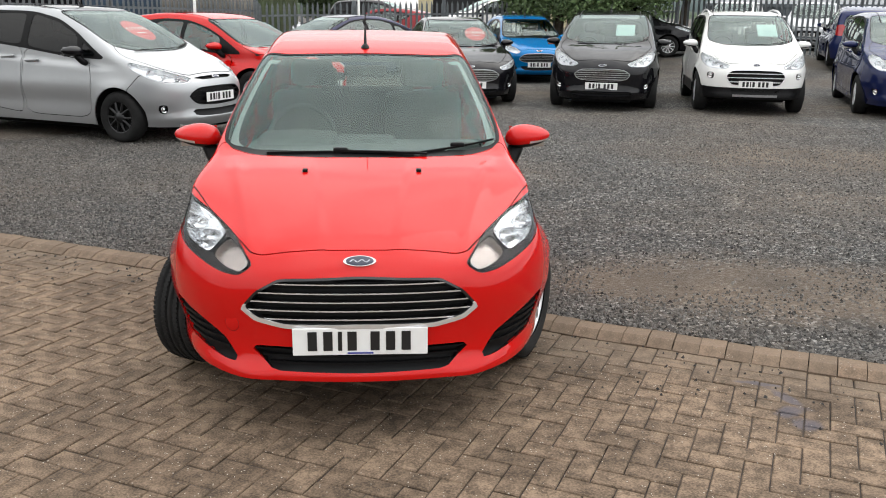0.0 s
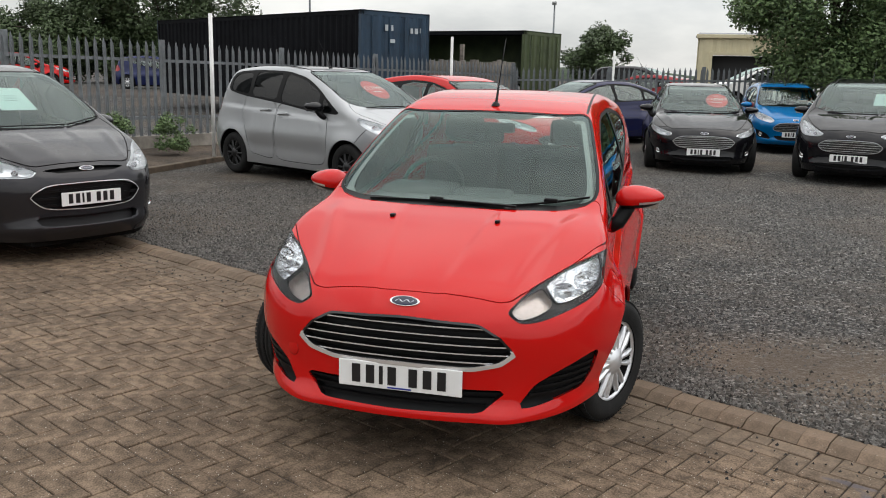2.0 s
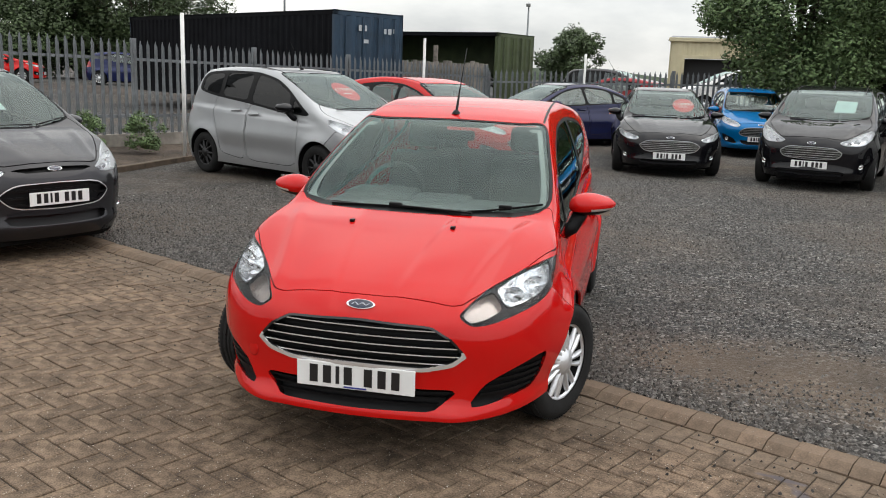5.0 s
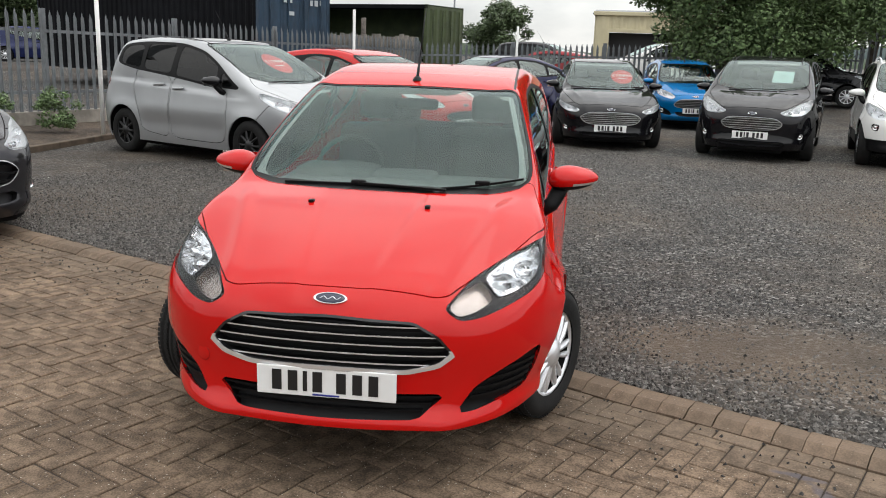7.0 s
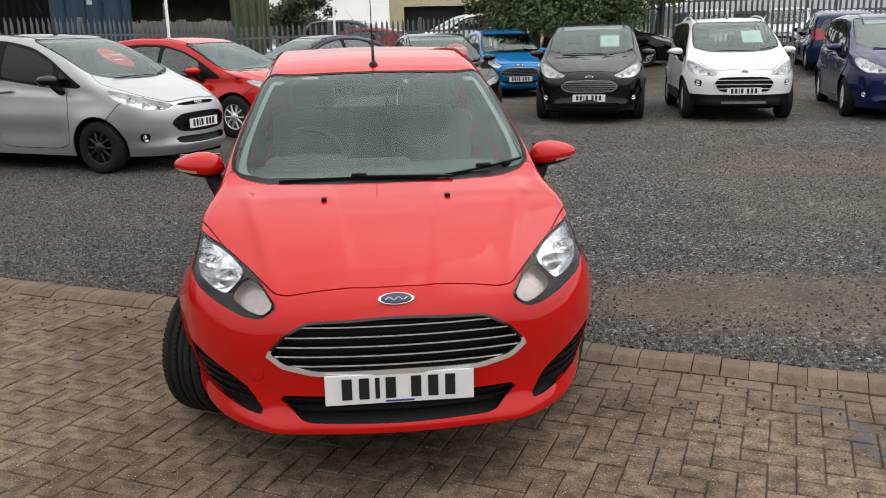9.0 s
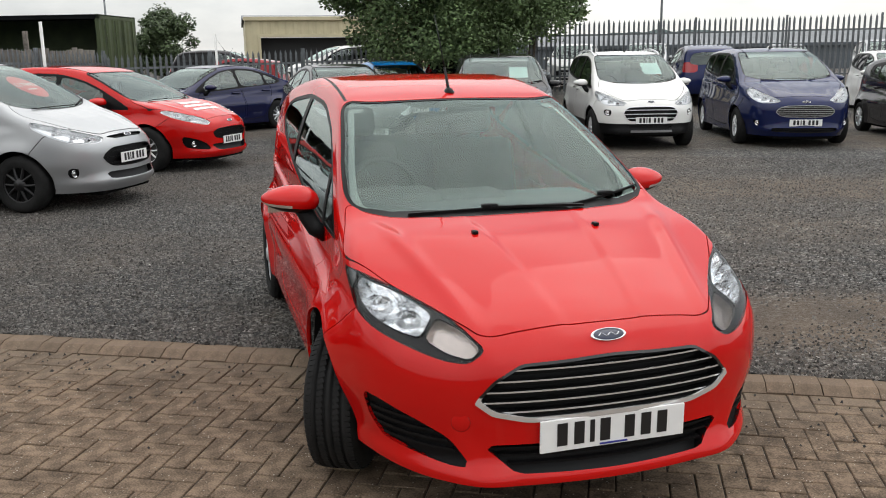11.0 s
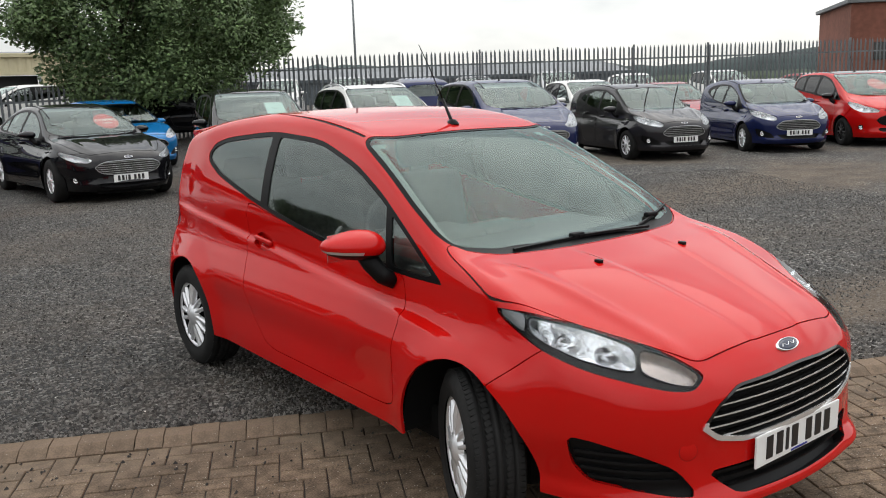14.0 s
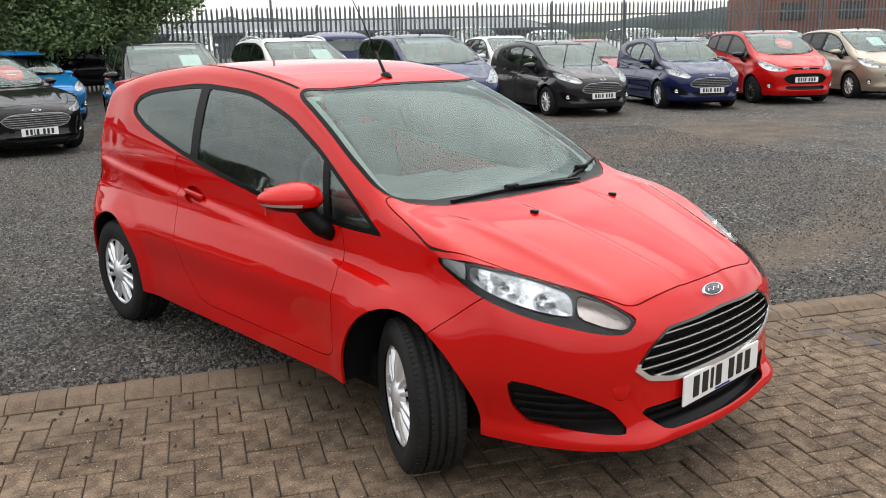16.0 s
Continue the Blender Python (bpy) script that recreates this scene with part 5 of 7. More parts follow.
HATCH = scaled(
    FIVE_DOOR, 4.36, 1.47, 0.91, hub_f=0.92, hub_r=3.56, wheel_r=0.325, arch_r=0.37, antenna=None,
    grille=[(0, 0.615), (0.33, 0.605), (0.45, 0.55), (0.38, 0.46), (0, 0.45)], bars=3, bar_t=0.004, bar_mat=BLACK_TRIM, grille_rim_mat=BLACK_TRIM, badge_z=0.70, plate_z=0.43, bonnet_text=((0.42, 0.30), (0.56, 0.34), (0.70, 0.26)))
SUV = scaled(
    MPV, 4.02, 1.64, 0.88, sill=0.27, skirt=0.445, hub_f=0.84, hub_r=3.36, wheel_r=0.335, arch_r=0.39, privacy=(), seat_z=0.62, dash_z=1.05, plate_z=0.50, badge_z=0.80,
    grille=[(0, 0.735), (0.38, 0.725), (0.47, 0.635), (0.40, 0.50), (0.34, 0.475), (0, 0.47)], grille_edge=0.014, bars=3, bar_t=0.014, bar_mat=SILVER, grille_rim_mat=SILVER,
    slot=None, intake=[(0, 0.41), (0.40, 0.41), (0.36, 0.36), (0, 0.355)], skid=0.325,
    rails=(1.95, 3.6, 0.60), fog=[(30, 0.67), (37, 0.68), (37, 0.58), (30, 0.57)], fog_lamp=(33.5, 0.625))

# ---------- ground ----------
KERB_DIR = Vector((0.898, -0.440, 0)).normalized()
KERB_OUT = Vector((0.440, 0.898, 0)).normalized()
KERB_AT = Vector((-0.81, 5.33, 0))


def ground_height(x, y):
    """The yard: paved in front of the kerb, gravel a little proud behind it, rising gently to the rear."""
    d = (x - KERB_AT.x) * KERB_OUT.x + (y - KERB_AT.y) * KERB_OUT.y
    if d < -0.02:
        return -0.014
    z = 0.028 + 0.012 * min(1, d / 0.8)
    z += 0.012 * noise.noise((x * 0.5, y * 0.5, 3.0)) * min(1, d)
    z += 0.40 * float(step((y - 17.0) / 10.0)) * float(step((x - 2.0) / 8.0))
    return z + 0.45 * float(step((y - 29.0) / 4.0)) * float(step((9.0 - x) / 5.0))


def gravel_material():
    m = bpy.data.materials.new("gravel")
    m.use_nodes = True
    nt = m.node_tree
    N, L = nt.nodes.new, nt.links.new
    b = nt.nodes["Principled BSDF"]
    b.inputs["Roughness"].default_value = 0.85
    co = N("ShaderNodeTexCoord")
    vo = N("ShaderNodeTexVoronoi")
    vo.inputs["Scale"].default_value = 52
    v2 = N("ShaderNodeTexVoronoi")
    v2.inputs["Scale"].default_value = 150
    for n in (vo, v2):
        L(co.outputs["Object"], n.inputs["Vector"])
    sep = N("ShaderNodeSeparateColor")
    L(vo.outputs["Color"], sep.inputs[0])
    stone = N("ShaderNodeValToRGB")
    e = stone.color_ramp.elements
    e[0].position, e[0].color = 0.0, (0.008, 0.008, 0.009, 1)
    e[1].position, e[1].color = 1.0, (0.46, 0.44, 0.41, 1)
    for pos, c in ((0.40, (0.020, 0.019, 0.018)), (0.62, (0.075, 0.071, 0.066)), (0.84, (0.200, 0.190, 0.175))):
        k = e.new(pos)
        k.color = (*c, 1)
    L(sep.outputs[0], stone.inputs[0])
    earth_n, earth_f = N("ShaderNodeTexNoise"), N("ShaderNodeTexNoise")
    earth_n.inputs["Scale"].default_value, earth_n.inputs["Detail"].default_value = 0.32, 5
    earth_f.inputs["Scale"].default_value, earth_f.inputs["Detail"].default_value = 9, 6
    for n in (earth_n, earth_f):
        L(co.outputs["Object"], n.inputs["Vector"])
    ad = N("ShaderNodeMath")
    ad.operation = "MULTIPLY_ADD"
    ad.inputs[1].default_value = 0.35
    L(earth_f.outputs["Fac"], ad.inputs[0])
    L(earth_n.outputs["Fac"], ad.inputs[2])
    # bare earth worn through where cars turn
    last = ad.outputs[0]
    for cx, cy, sx, sy in ((8.6, 9.0, 4.2, 1.1), (2.3, 4.95, 1.1, 0.55), (1.62, 4.95, 0.40, 0.26), (3.9, 4.5, 1.5, 0.6), (-5.6, 7.9, 1.6, 0.5)):
        mp, ln, mr, up = N("ShaderNodeMapping"), N("ShaderNodeVectorMath"), N("ShaderNodeMapRange"), N("ShaderNodeMath")
        mp.vector_type = "TEXTURE"
        mp.inputs["Location"].default_value, mp.inputs["Rotation"].default_value, mp.inputs["Scale"].default_value = (cx, cy, 0), (0, 0, -0.12), (sx, sy, 5)
        ln.operation, up.operation = "LENGTH", "ADD"
        mr.inputs["From Min"].default_value, mr.inputs["From Max"].default_value, mr.inputs["To Min"].default_value, mr.inputs["To Max"].default_value = 0.1, 1.5, 0.36, 0.0
        L(co.outputs["Object"], mp.inputs[0])
        L(mp.outputs[0], ln.inputs[0])
        L(ln.outputs["Value"], mr.inputs["Value"])
        L(mr.outputs[0], up.inputs[0])
        L(last, up.inputs[1])
        last = up.outputs[0]
    mask = N("ShaderNodeMapRange")
    mask.inputs["From Min"].default_value, mask.inputs["From Max"].default_value = 0.60, 0.90
    mask.inputs["To Max"].default_value = 0.74
    L(last, mask.inputs["Value"])
    mix = N("ShaderNodeMixRGB")
    mix.inputs[2].default_value = (0.185, 0.132, 0.086, 1)
    L(mask.outputs[0], mix.inputs[0])
    L(stone.outputs[0], mix.inputs[1])
    big = N("ShaderNodeTexNoise")
    big.inputs["Scale"].default_value, big.inputs["Detail"].default_value = 1.7, 4
    L(co.outputs["Object"], big.inputs["Vector"])
    bm = N("ShaderNodeMapRange")
    bm.inputs["From Min"].default_value, bm.inputs["From Max"].default_value = 0.3, 0.7
    bm.inputs["To Min"].default_value, bm.inputs["To Max"].default_value = 0.36, 0.72
    L(big.outputs["Fac"], bm.inputs["Value"])
    # dusty where cars drive in, cleaner and darker towards the parked row by the bed
    where, dust, both = N("ShaderNodeSeparateXYZ"), N("ShaderNodeMapRange"), N("ShaderNodeMath")
    dust.inputs["From Min"].default_value, dust.inputs["From Max"].default_value = -1.5, 1.5
    dust.inputs["To Min"].default_value, dust.inputs["To Max"].default_value = 0.76, 1.06
    both.operation = "MULTIPLY"
    L(co.outputs["Object"], where.inputs[0])
    L(where.outputs["X"], dust.inputs["Value"])
    L(dust.outputs[0], both.inputs[0])
    L(bm.outputs[0], both.inputs[1])
    hsv = N("ShaderNodeHueSaturation")
    L(mix.outputs[0], hsv.inputs["Color"])
    L(both.outputs[0], hsv.inputs["Value"])
    L(hsv.outputs[0], b.inputs["Base Color"])
    s = N("ShaderNodeMath")
    s.operation = "MULTIPLY_ADD"
    s.inputs[1].default_value = 0.5
    L(v2.outputs["Distance"], s.inputs[0])
    L(vo.outputs["Distance"], s.inputs[2])
    bp = N("ShaderNodeBump")
    bp.invert = True
    bp.inputs["Strength"].default_value, bp.inputs["Distance"].default_value = 0.6, 0.02
    L(s.outputs[0], bp.inputs["Height"])
    L(bp.outputs[0], b.inputs["Normal"])
    return m


def paving_material(name, color, vary):
    """Moulded concrete block: pale aggregate specks, dusty patches that run over many blocks, a shade of its own for each block."""
    m = shader(name, color, 0.9, vary=0.5, noise_scale=120, random_vary=vary, bump=0.35, bump_scale=160, bump_dist=0.003, spec=0.25)
    nt = m.node_tree
    N, L = nt.nodes.new, nt.links.new
    b = nt.nodes["Principled BSDF"]
    base = b.inputs["Base Color"].links[0].from_socket
    geo = N("ShaderNodeNewGeometry")
    patch, vo = N("ShaderNodeTexNoise"), N("ShaderNodeTexVoronoi")
    patch.inputs["Scale"].default_value, patch.inputs["Detail"].default_value = 1.6, 6
    vo.inputs["Scale"].default_value = 105
    L(geo.outputs["Position"], patch.inputs["Vector"])
    L(geo.outputs["Position"], vo.inputs["Vector"])
    mr = N("ShaderNodeMapRange")
    mr.inputs["From Min"].default_value, mr.inputs["From Max"].default_value = 0.32, 0.72
    mr.inputs["To Min"].default_value, mr.inputs["To Max"].default_value = 0.72, 1.35
    L(patch.outputs["Fac"], mr.inputs["Value"])
    hsv = N("ShaderNodeHueSaturation")
    L(base, hsv.inputs["Color"])
    L(mr.outputs[0], hsv.inputs["Value"])
    sep = N("ShaderNodeSeparateColor")
    L(vo.outputs["Color"], sep.inputs[0])
    far, pick, both = N("ShaderNodeMath"), N("ShaderNodeMath"), N("ShaderNodeMath")
    far.operation, pick.operation, both.operation = "LESS_THAN", "GREATER_THAN", "MULTIPLY"
    far.inputs[1].default_value, pick.inputs[1].default_value = 0.30, 0.945
    L(vo.outputs["Distance"], far.inputs[0])
    L(sep.outputs[0], pick.inputs[0])
    L(far.outputs[0], both.inputs[0])
    L(pick.outputs[0], both.inputs[1])
    mix = N("ShaderNodeMixRGB")
    mix.inputs[2].default_value = (0.36, 0.325, 0.275, 1)
    L(both.outputs[0], mix.inputs[0])
    L(hsv.outputs[0], mix.inputs[1])
    # sandy dust washed against the foot of the kerb
    dist, blur, edge = N("ShaderNodeVectorMath"), N("ShaderNodeTexNoise"), N("ShaderNodeMath")
    dist.operation, edge.operation = "DOT_PRODUCT", "MULTIPLY_ADD"
    dist.inputs[1].default_value = tuple(KERB_OUT)
    blur.inputs["Scale"].default_value, blur.inputs["Detail"].default_value = 3.2, 6
    L(geo.outputs["Position"], dist.inputs[0])
    L(geo.outputs["Position"], blur.inputs["Vector"])
    edge.inputs[1].default_value = 0.9
    L(blur.outputs["Fac"], edge.inputs[0])
    L(dist.outputs["Value"], edge.inputs[2])
    near = KERB_AT.dot(KERB_OUT)
    cover, dusty = N("ShaderNodeMapRange"), N("ShaderNodeMixRGB")
    cover.inputs["From Min"].default_value, cover.inputs["From Max"].default_value = near + 0.45 - 0.62, near + 0.45 - 0.12
    cover.inputs["To Min"].default_value, cover.inputs["To Max"].default_value = 0.0, 0.6
    L(edge.outputs[0], cover.inputs["Value"])
    L(cover.outputs[0], dusty.inputs[0])
    L(mix.outputs[0], dusty.inputs[1])
    dusty.inputs[2].default_value = (0.150, 0.116, 0.085, 1)
    # faded blue spray paint, worn off the high grains
    last = dusty.outputs[0]
    worn = N("ShaderNodeTexNoise")
    worn.inputs["Scale"].default_value, worn.inputs["Detail"].default_value = 14, 6
    L(geo.outputs["Position"], worn.inputs["Vector"])
    for cx, cy, sx, sy, turn in ((1.80, 3.61, 0.11, 0.022, -0.3), (1.86, 3.46, 0.030, 0.13, 0.3), (1.81, 3.32, 0.075, 0.04, 0.5), (1.83, 3.20, 0.06, 0.05, 0.0)):
        mp, ln, mr, sm, sc, mx = N("ShaderNodeMapping"), N("ShaderNodeVectorMath"), N("ShaderNodeMapRange"), N("ShaderNodeMath"), N("ShaderNodeMath"), N("ShaderNodeMixRGB")
        mp.vector_type, ln.operation, sm.operation, sc.operation = "TEXTURE", "LENGTH", "ADD", "MULTIPLY"
        mp.inputs["Location"].default_value, mp.inputs["Rotation"].default_value, mp.inputs["Scale"].default_value = (cx, cy, 0), (0, 0, turn), (sx, sy, 1)
        sc.inputs[1].default_value = 1.6
        mr.inputs["From Min"].default_value, mr.inputs["From Max"].default_value, mr.inputs["To Min"].default_value, mr.inputs["To Max"].default_value = 1.45, 2.0, 0.6, 0.0
        L(geo.outputs["Position"], mp.inputs[0])
        L(mp.outputs[0], ln.inputs[0])
        L(worn.outputs["Fac"], sc.inputs[0])
        L(ln.outputs["Value"], sm.inputs[0])
        L(sc.outputs[0], sm.inputs[1])
        L(sm.outputs[0], mr.inputs["Value"])
        L(mr.outputs[0], mx.inputs[0])
        L(last, mx.inputs[1])
        mx.inputs[2].default_value = (0.080, 0.078, 0.098, 1)
        last = mx.outputs[0]
    L(last, b.inputs["Base Color"])
    return m


GRAVEL = gravel_material()
STONE = shader("loose_stone", (0.102, 0.096, 0.089), 0.85, spec=0.3, random_vary=0.80)
PAVER = paving_material("paver_brown", (0.134, 0.096, 0.066), 0.15)
KERB_M = paving_material("kerb_block", (0.138, 0.093, 0.063), 0.25)
SAND = shader("joint_sand", (0.045, 0.034, 0.026), 0.95, vary=0.55, noise_scale=9)


def build_ground():
    xs = np.concatenate([np.linspace(-3000, -60, 6), np.arange(-36, 44, 0.8), np.linspace(60, 3000, 6)])
    ys = np.concatenate([np.linspace(-3000, -40, 6), np.arange(-10, 40, 0.4), np.linspace(60, 3000, 6)])
    vs = []
    for y in ys:
        for x in xs:
            d = (x - KERB_AT.x) * KERB_OUT.x + (y - KERB_AT.y) * KERB_OUT.y
            vs.append((x, y, ground_height(x, y) if d > 1.4 else -0.0125))
    n = len(xs)
    fs = [(j * n + i, j * n + i + 1, (j + 1) * n + i + 1, (j + 1) * n + i) for j in range(len(ys) - 1) for i in range(n - 1)]
    g = part("ground", (vs, fs), SAND, None, "", True)
    tagged(g, "bare ground under the yard and beyond", "ground", kind="structure")
    # gravel sheet butted against the back of the kerb
    us = np.concatenate([np.linspace(-60, -16, 12), np.arange(-15, 22, 0.5), np.linspace(24, 90, 12)])
    ds = np.concatenate([np.arange(0.004, 3, 0.25), np.arange(3.2, 42, 0.6), np.linspace(44, 200, 8)])
    vs = []
    for d in ds:
        for u in us:
            p = KERB_AT + KERB_DIR * u + KERB_OUT * d
            vs.append((p.x, p.y, ground_height(p.x, p.y) + 0.006))
    n = len(us)
    fs = [(j * n + i, j * n + i + 1, (j + 1) * n + i + 1, (j + 1) * n + i) for j in range(len(ds) - 1) for i in range(n - 1)]
    g = part("gravel_yard", (vs, fs), GRAVEL, None, "", True)
    tagged(g, "dark grey gravel yard with bare earthy patches", "ground", kind="structure")


build_ground()


def heading(fx, fy):
    """Degrees by which a car turns so that its nose points along (fx, fy)."""
    return math.degrees(math.atan2(fx, -fy))


def parked(s, axle, forward, *args, **kw):
    """A car whose front axle stands over a point of the yard."""
    gz = ground_height(*axle)
    a = heading(*forward)
    m = pose(axle[0], axle[1], gz, 0, 0, a) @ Matrix.Translation((0, -s["hub_f"], 0))
    return build_car(s, m, *args, **kw)


def repaint(car, old, fresh, label):
    """Gives a copied car another paint."""
    for o in car.children_recursive:
        if o.type == "MESH" and o.material_slots and o.material_slots[0].material == old:
            o.material_slots[0].link = "OBJECT"
            o.material_slots[0].material = fresh
    car["label"] = label
    return car


def park_copy(src, s, axle, forward, old, fresh, label, group="", drop=()):
    m = pose(axle[0], axle[1], ground_height(*axle), 0, 0, heading(*forward)) @ Matrix.Translation((0, -s["hub_f"], 0))
    c = repaint(copy_thing(src, m), old, fresh, label)
    if group:
        c["group"] = group
    for o in [o for o in c.children_recursive if o.name.split(".")[0] in drop]:
        for q in [*o.children_recursive, o]:
            bpy.data.objects.remove(q)
    return c


# ---------- the red car ----------
RED_CAR = pose(0, 3.13, 0.0, 0, 0, 1.2) @ Matrix.Translation((0, 0.865, 0)) @ Matrix.Rotation(radians(0.95), 4, "X") @ Matrix.Translation((0, -0.865, 0))
build_car(RED_HATCH, RED_CAR, "car", "bright red three-door hatchback on the paving edge, front wheels turned", RED, 0.020, True, wheels="trim", steer=-26.0)

# ---------- the parked rows ----------
SILVER_P = paint("silver_paint", (0.40, 0.41, 0.42), 0.7)
BLACK_P = paint("black_paint", (0.006, 0.006, 0.0075), 0.1)
GREY_P = paint("grey_paint", (0.022, 0.021, 0.024), 0.4)
NAVY_P = paint("navy_paint", (0.012, 0.014, 0.055), 0.35)
BLUE_P = paint("blue_paint", (0.0, 0.135, 0.36), 0.4)
DEEP_BLUE = paint("deep_blue_paint", (0.010, 0.016, 0.068), 0.3)
WHITE_P = paint("white_paint", (0.78, 0.78, 0.76))
BEIGE_P = paint("beige_paint", (0.36, 0.31, 0.24), 0.5)
ROW = "cars parked in the yard"
MPV_SPLIT = [(0, 1.88), (0.59, 1.95), (0.585, 2.6), (0.57, 3.4), (0, 3.55)]
SPLIT = dict(MPV, roof_split=MPV_SPLIT, privacy=(0, 1, 2, 3))
LARGE_MPV = scaled(GRAND, 4.8, 1.66, 0.95)
silver = parked(SPLIT, (-2.80, 11.31), (0.896, -0.444), "car", "silver compact people carrier with black roof and black alloys", SILVER_P, group=ROW, roof_mat=BLACK_P, wheels="alloy_black", card=("price", "£17995", 0.12), mirror_mat=BLACK_P)
dark_mpv = parked(dict(MPV, grille_rim_mat=BRIGHT), (-4.42, 6.42), (0.917, -0.40), "car", "dark grey compact people carrier parked at the kerb", GREY_P, group=ROW, card=("pale", "", 0.0))
parked(HATCH, (-1.65, 14.45), (0.85, -0.53), "car", "red five-door hatchback with black honeycomb grille", RED, group=ROW)
saloon = parked(SALOON, (1.30, 15.7), (0.06, -0.998), "car", "black large hatchback with chrome grille bars", BLACK_P, group=ROW, card=("price", "£18995", 0.3))
small = parked(FIVE_DOOR, (3.25, 20.6), (0.05, -1.0), "car", "bright blue small hatchback", BLUE_P, group=ROW)
parked(GRAND, (3.68, 15.07), (-0.27, -0.96), "car", "black people carrier with chrome grille bars", BLACK_P, group=ROW, card=("pale", "", 0.3))
parked(SUV, (6.0, 14.54), (-0.23, -0.97), "car", "white compact off-roader with black lower cladding", WHITE_P, group=ROW, card=("pale", "", 0.3))
parked(LARGE_MPV, (8.6, 14.0), (-0.35, -0.94), "car", "dark blue large people carrier with chrome grille bars", DEEP_BLUE, group=ROW)
park_copy(saloon, SALOON, (-2.4, 20.0), (-0.75, -0.65), BLACK_P, NAVY_P, "navy blue large hatchback parked by the fence", drop=("price_sticker",))
grey_small = park_copy(small, FIVE_DOOR, (11.35, 13.0), (-0.35, -0.94), BLUE_P, GREY_P, "grey five-door small hatchback with its wipers raised", drop=("wiper",))
for x0 in (-0.30, 0.36):
    part("wiper", tube([(x0, 1.10, 1.03), (x0 + 0.06, 1.14, 1.20), (x0 + 0.16, 1.22, 1.40)], 0.012, 6), BLACK_TRIM, grey_small, "black wiper raised off the glass", True)
park_copy(small, FIVE_DOOR, (13.9, 12.0), (-0.55, -0.83), BLUE_P, DEEP_BLUE, "deep blue five-door small hatchback in the far row")
park_copy(silver, SPLIT, (16.3, 11.15), (-0.58, -0.81), SILVER_P, RED, "red compact people carrier with black roof and alloys")
park_copy(dark_mpv, MPV, (18.7, 10.0), (-0.6, -0.8), GREY_P, BEIGE_P, "beige compact people carrier in the far row")

# ---------- cars beyond the fences, plainer because they are only seen through it ----------
lite_hatch = parked(FIVE_DOOR, (8.2, 26.3), (0.93, -0.30), "car", "black hatchback parked side-on by the fence", BLACK_P, cell=0.08, lite=True, group="cars behind the rows")
lite_mpv = parked(MPV, (14.9, 18.0), (-0.45, -0.9), "car", "white van-like people carrier behind the front row", WHITE_P, cell=0.08, lite=True, group="cars behind the rows")
lite_saloon = parked(SALOON, (16.6, 16.4), (-0.5, -0.86), "car", "dark red car behind the front row", paint("dark_red_paint", (0.28, 0.02, 0.025), 0.2), cell=0.08, lite=True, group="cars behind the rows")
DARK_RED = MATS["dark_red_paint"]
FAR = [
    (lite_hatch, FIVE_DOOR, BLACK_P, [((12.7, 24.2), (0.35, 0.93), DEEP_BLUE, "deep blue hatchback parked nose to the fence"),
        ((-26.4, 33.6), (0.86, 0.5), RED, "red hatchback beyond the fence"), ((-29.9, 32.0), (0.86, 0.5), WHITE_P, "white hatchback beyond the fence"), ((-21.2, 36.0), (0.86, 0.5), DEEP_BLUE, "violet-blue hatchback beyond the fence"),
        ((18.5, 27.5), (-0.5, -0.85), GREY_P, "grey hatchback beyond the fence"), ((24.0, 24.2), (-0.5, -0.85), WHITE_P, "white hatchback beyond the fence"), ((30.5, 20.4), (-0.5, -0.85), DARK_RED, "dark red hatchback beyond the fence"),
        ((-1.6, 30.5), (-0.9, 0.3), DARK_RED, "dark red hatchback beyond the fence")]),
    (lite_mpv, MPV, WHITE_P, [((11.5, 30.5), (-0.5, -0.85), WHITE_P, "white people carrier beyond the fence"), ((14.0, 29.6), (-0.5, -0.85), SILVER_P, "silver people carrier beyond the fence"), ((2.5, 34.0), (-0.95, -0.2), WHITE_P, "white off-roader before the cream building"),
        ((21.2, 25.8), (-0.5, -0.85), SILVER_P, "silver people carrier beyond the fence"), ((27.2, 22.4), (-0.5, -0.85), WHITE_P, "white people carrier beyond the fence"), ((0.7, 31.5), (0.9, -0.2), GREY_P, "grey people carrier beyond the fence"),
        ((20.4, 13.0), (-0.6, -0.8), SILVER_P, "pale silver people carrier behind the front row"), ((-31.5, 29.0), (0.86, 0.5), GREY_P, "grey people carrier beyond the fence")]),
    (lite_saloon, SALOON, DARK_RED, [((16.3, 28.6), (-0.5, -0.85), NAVY_P, "navy car beyond the fence"), ((-3.6, 31.0), (0.95, -0.2), SILVER_P, "silver car beyond the fence"), ((33.5, 18.8), (-0.5, -0.85), NAVY_P, "navy car beyond the fence"),
        ((18.6, 14.4), (-0.5, -0.85), GREY_P, "grey car behind the front row")]),
]
for src, s, old, places in FAR:
    for axle, fwd, fresh, label in places:
        park_copy(src, s, axle, fwd, old, fresh, label, "cars beyond the fence" if "fence" in label else "cars behind the rows")

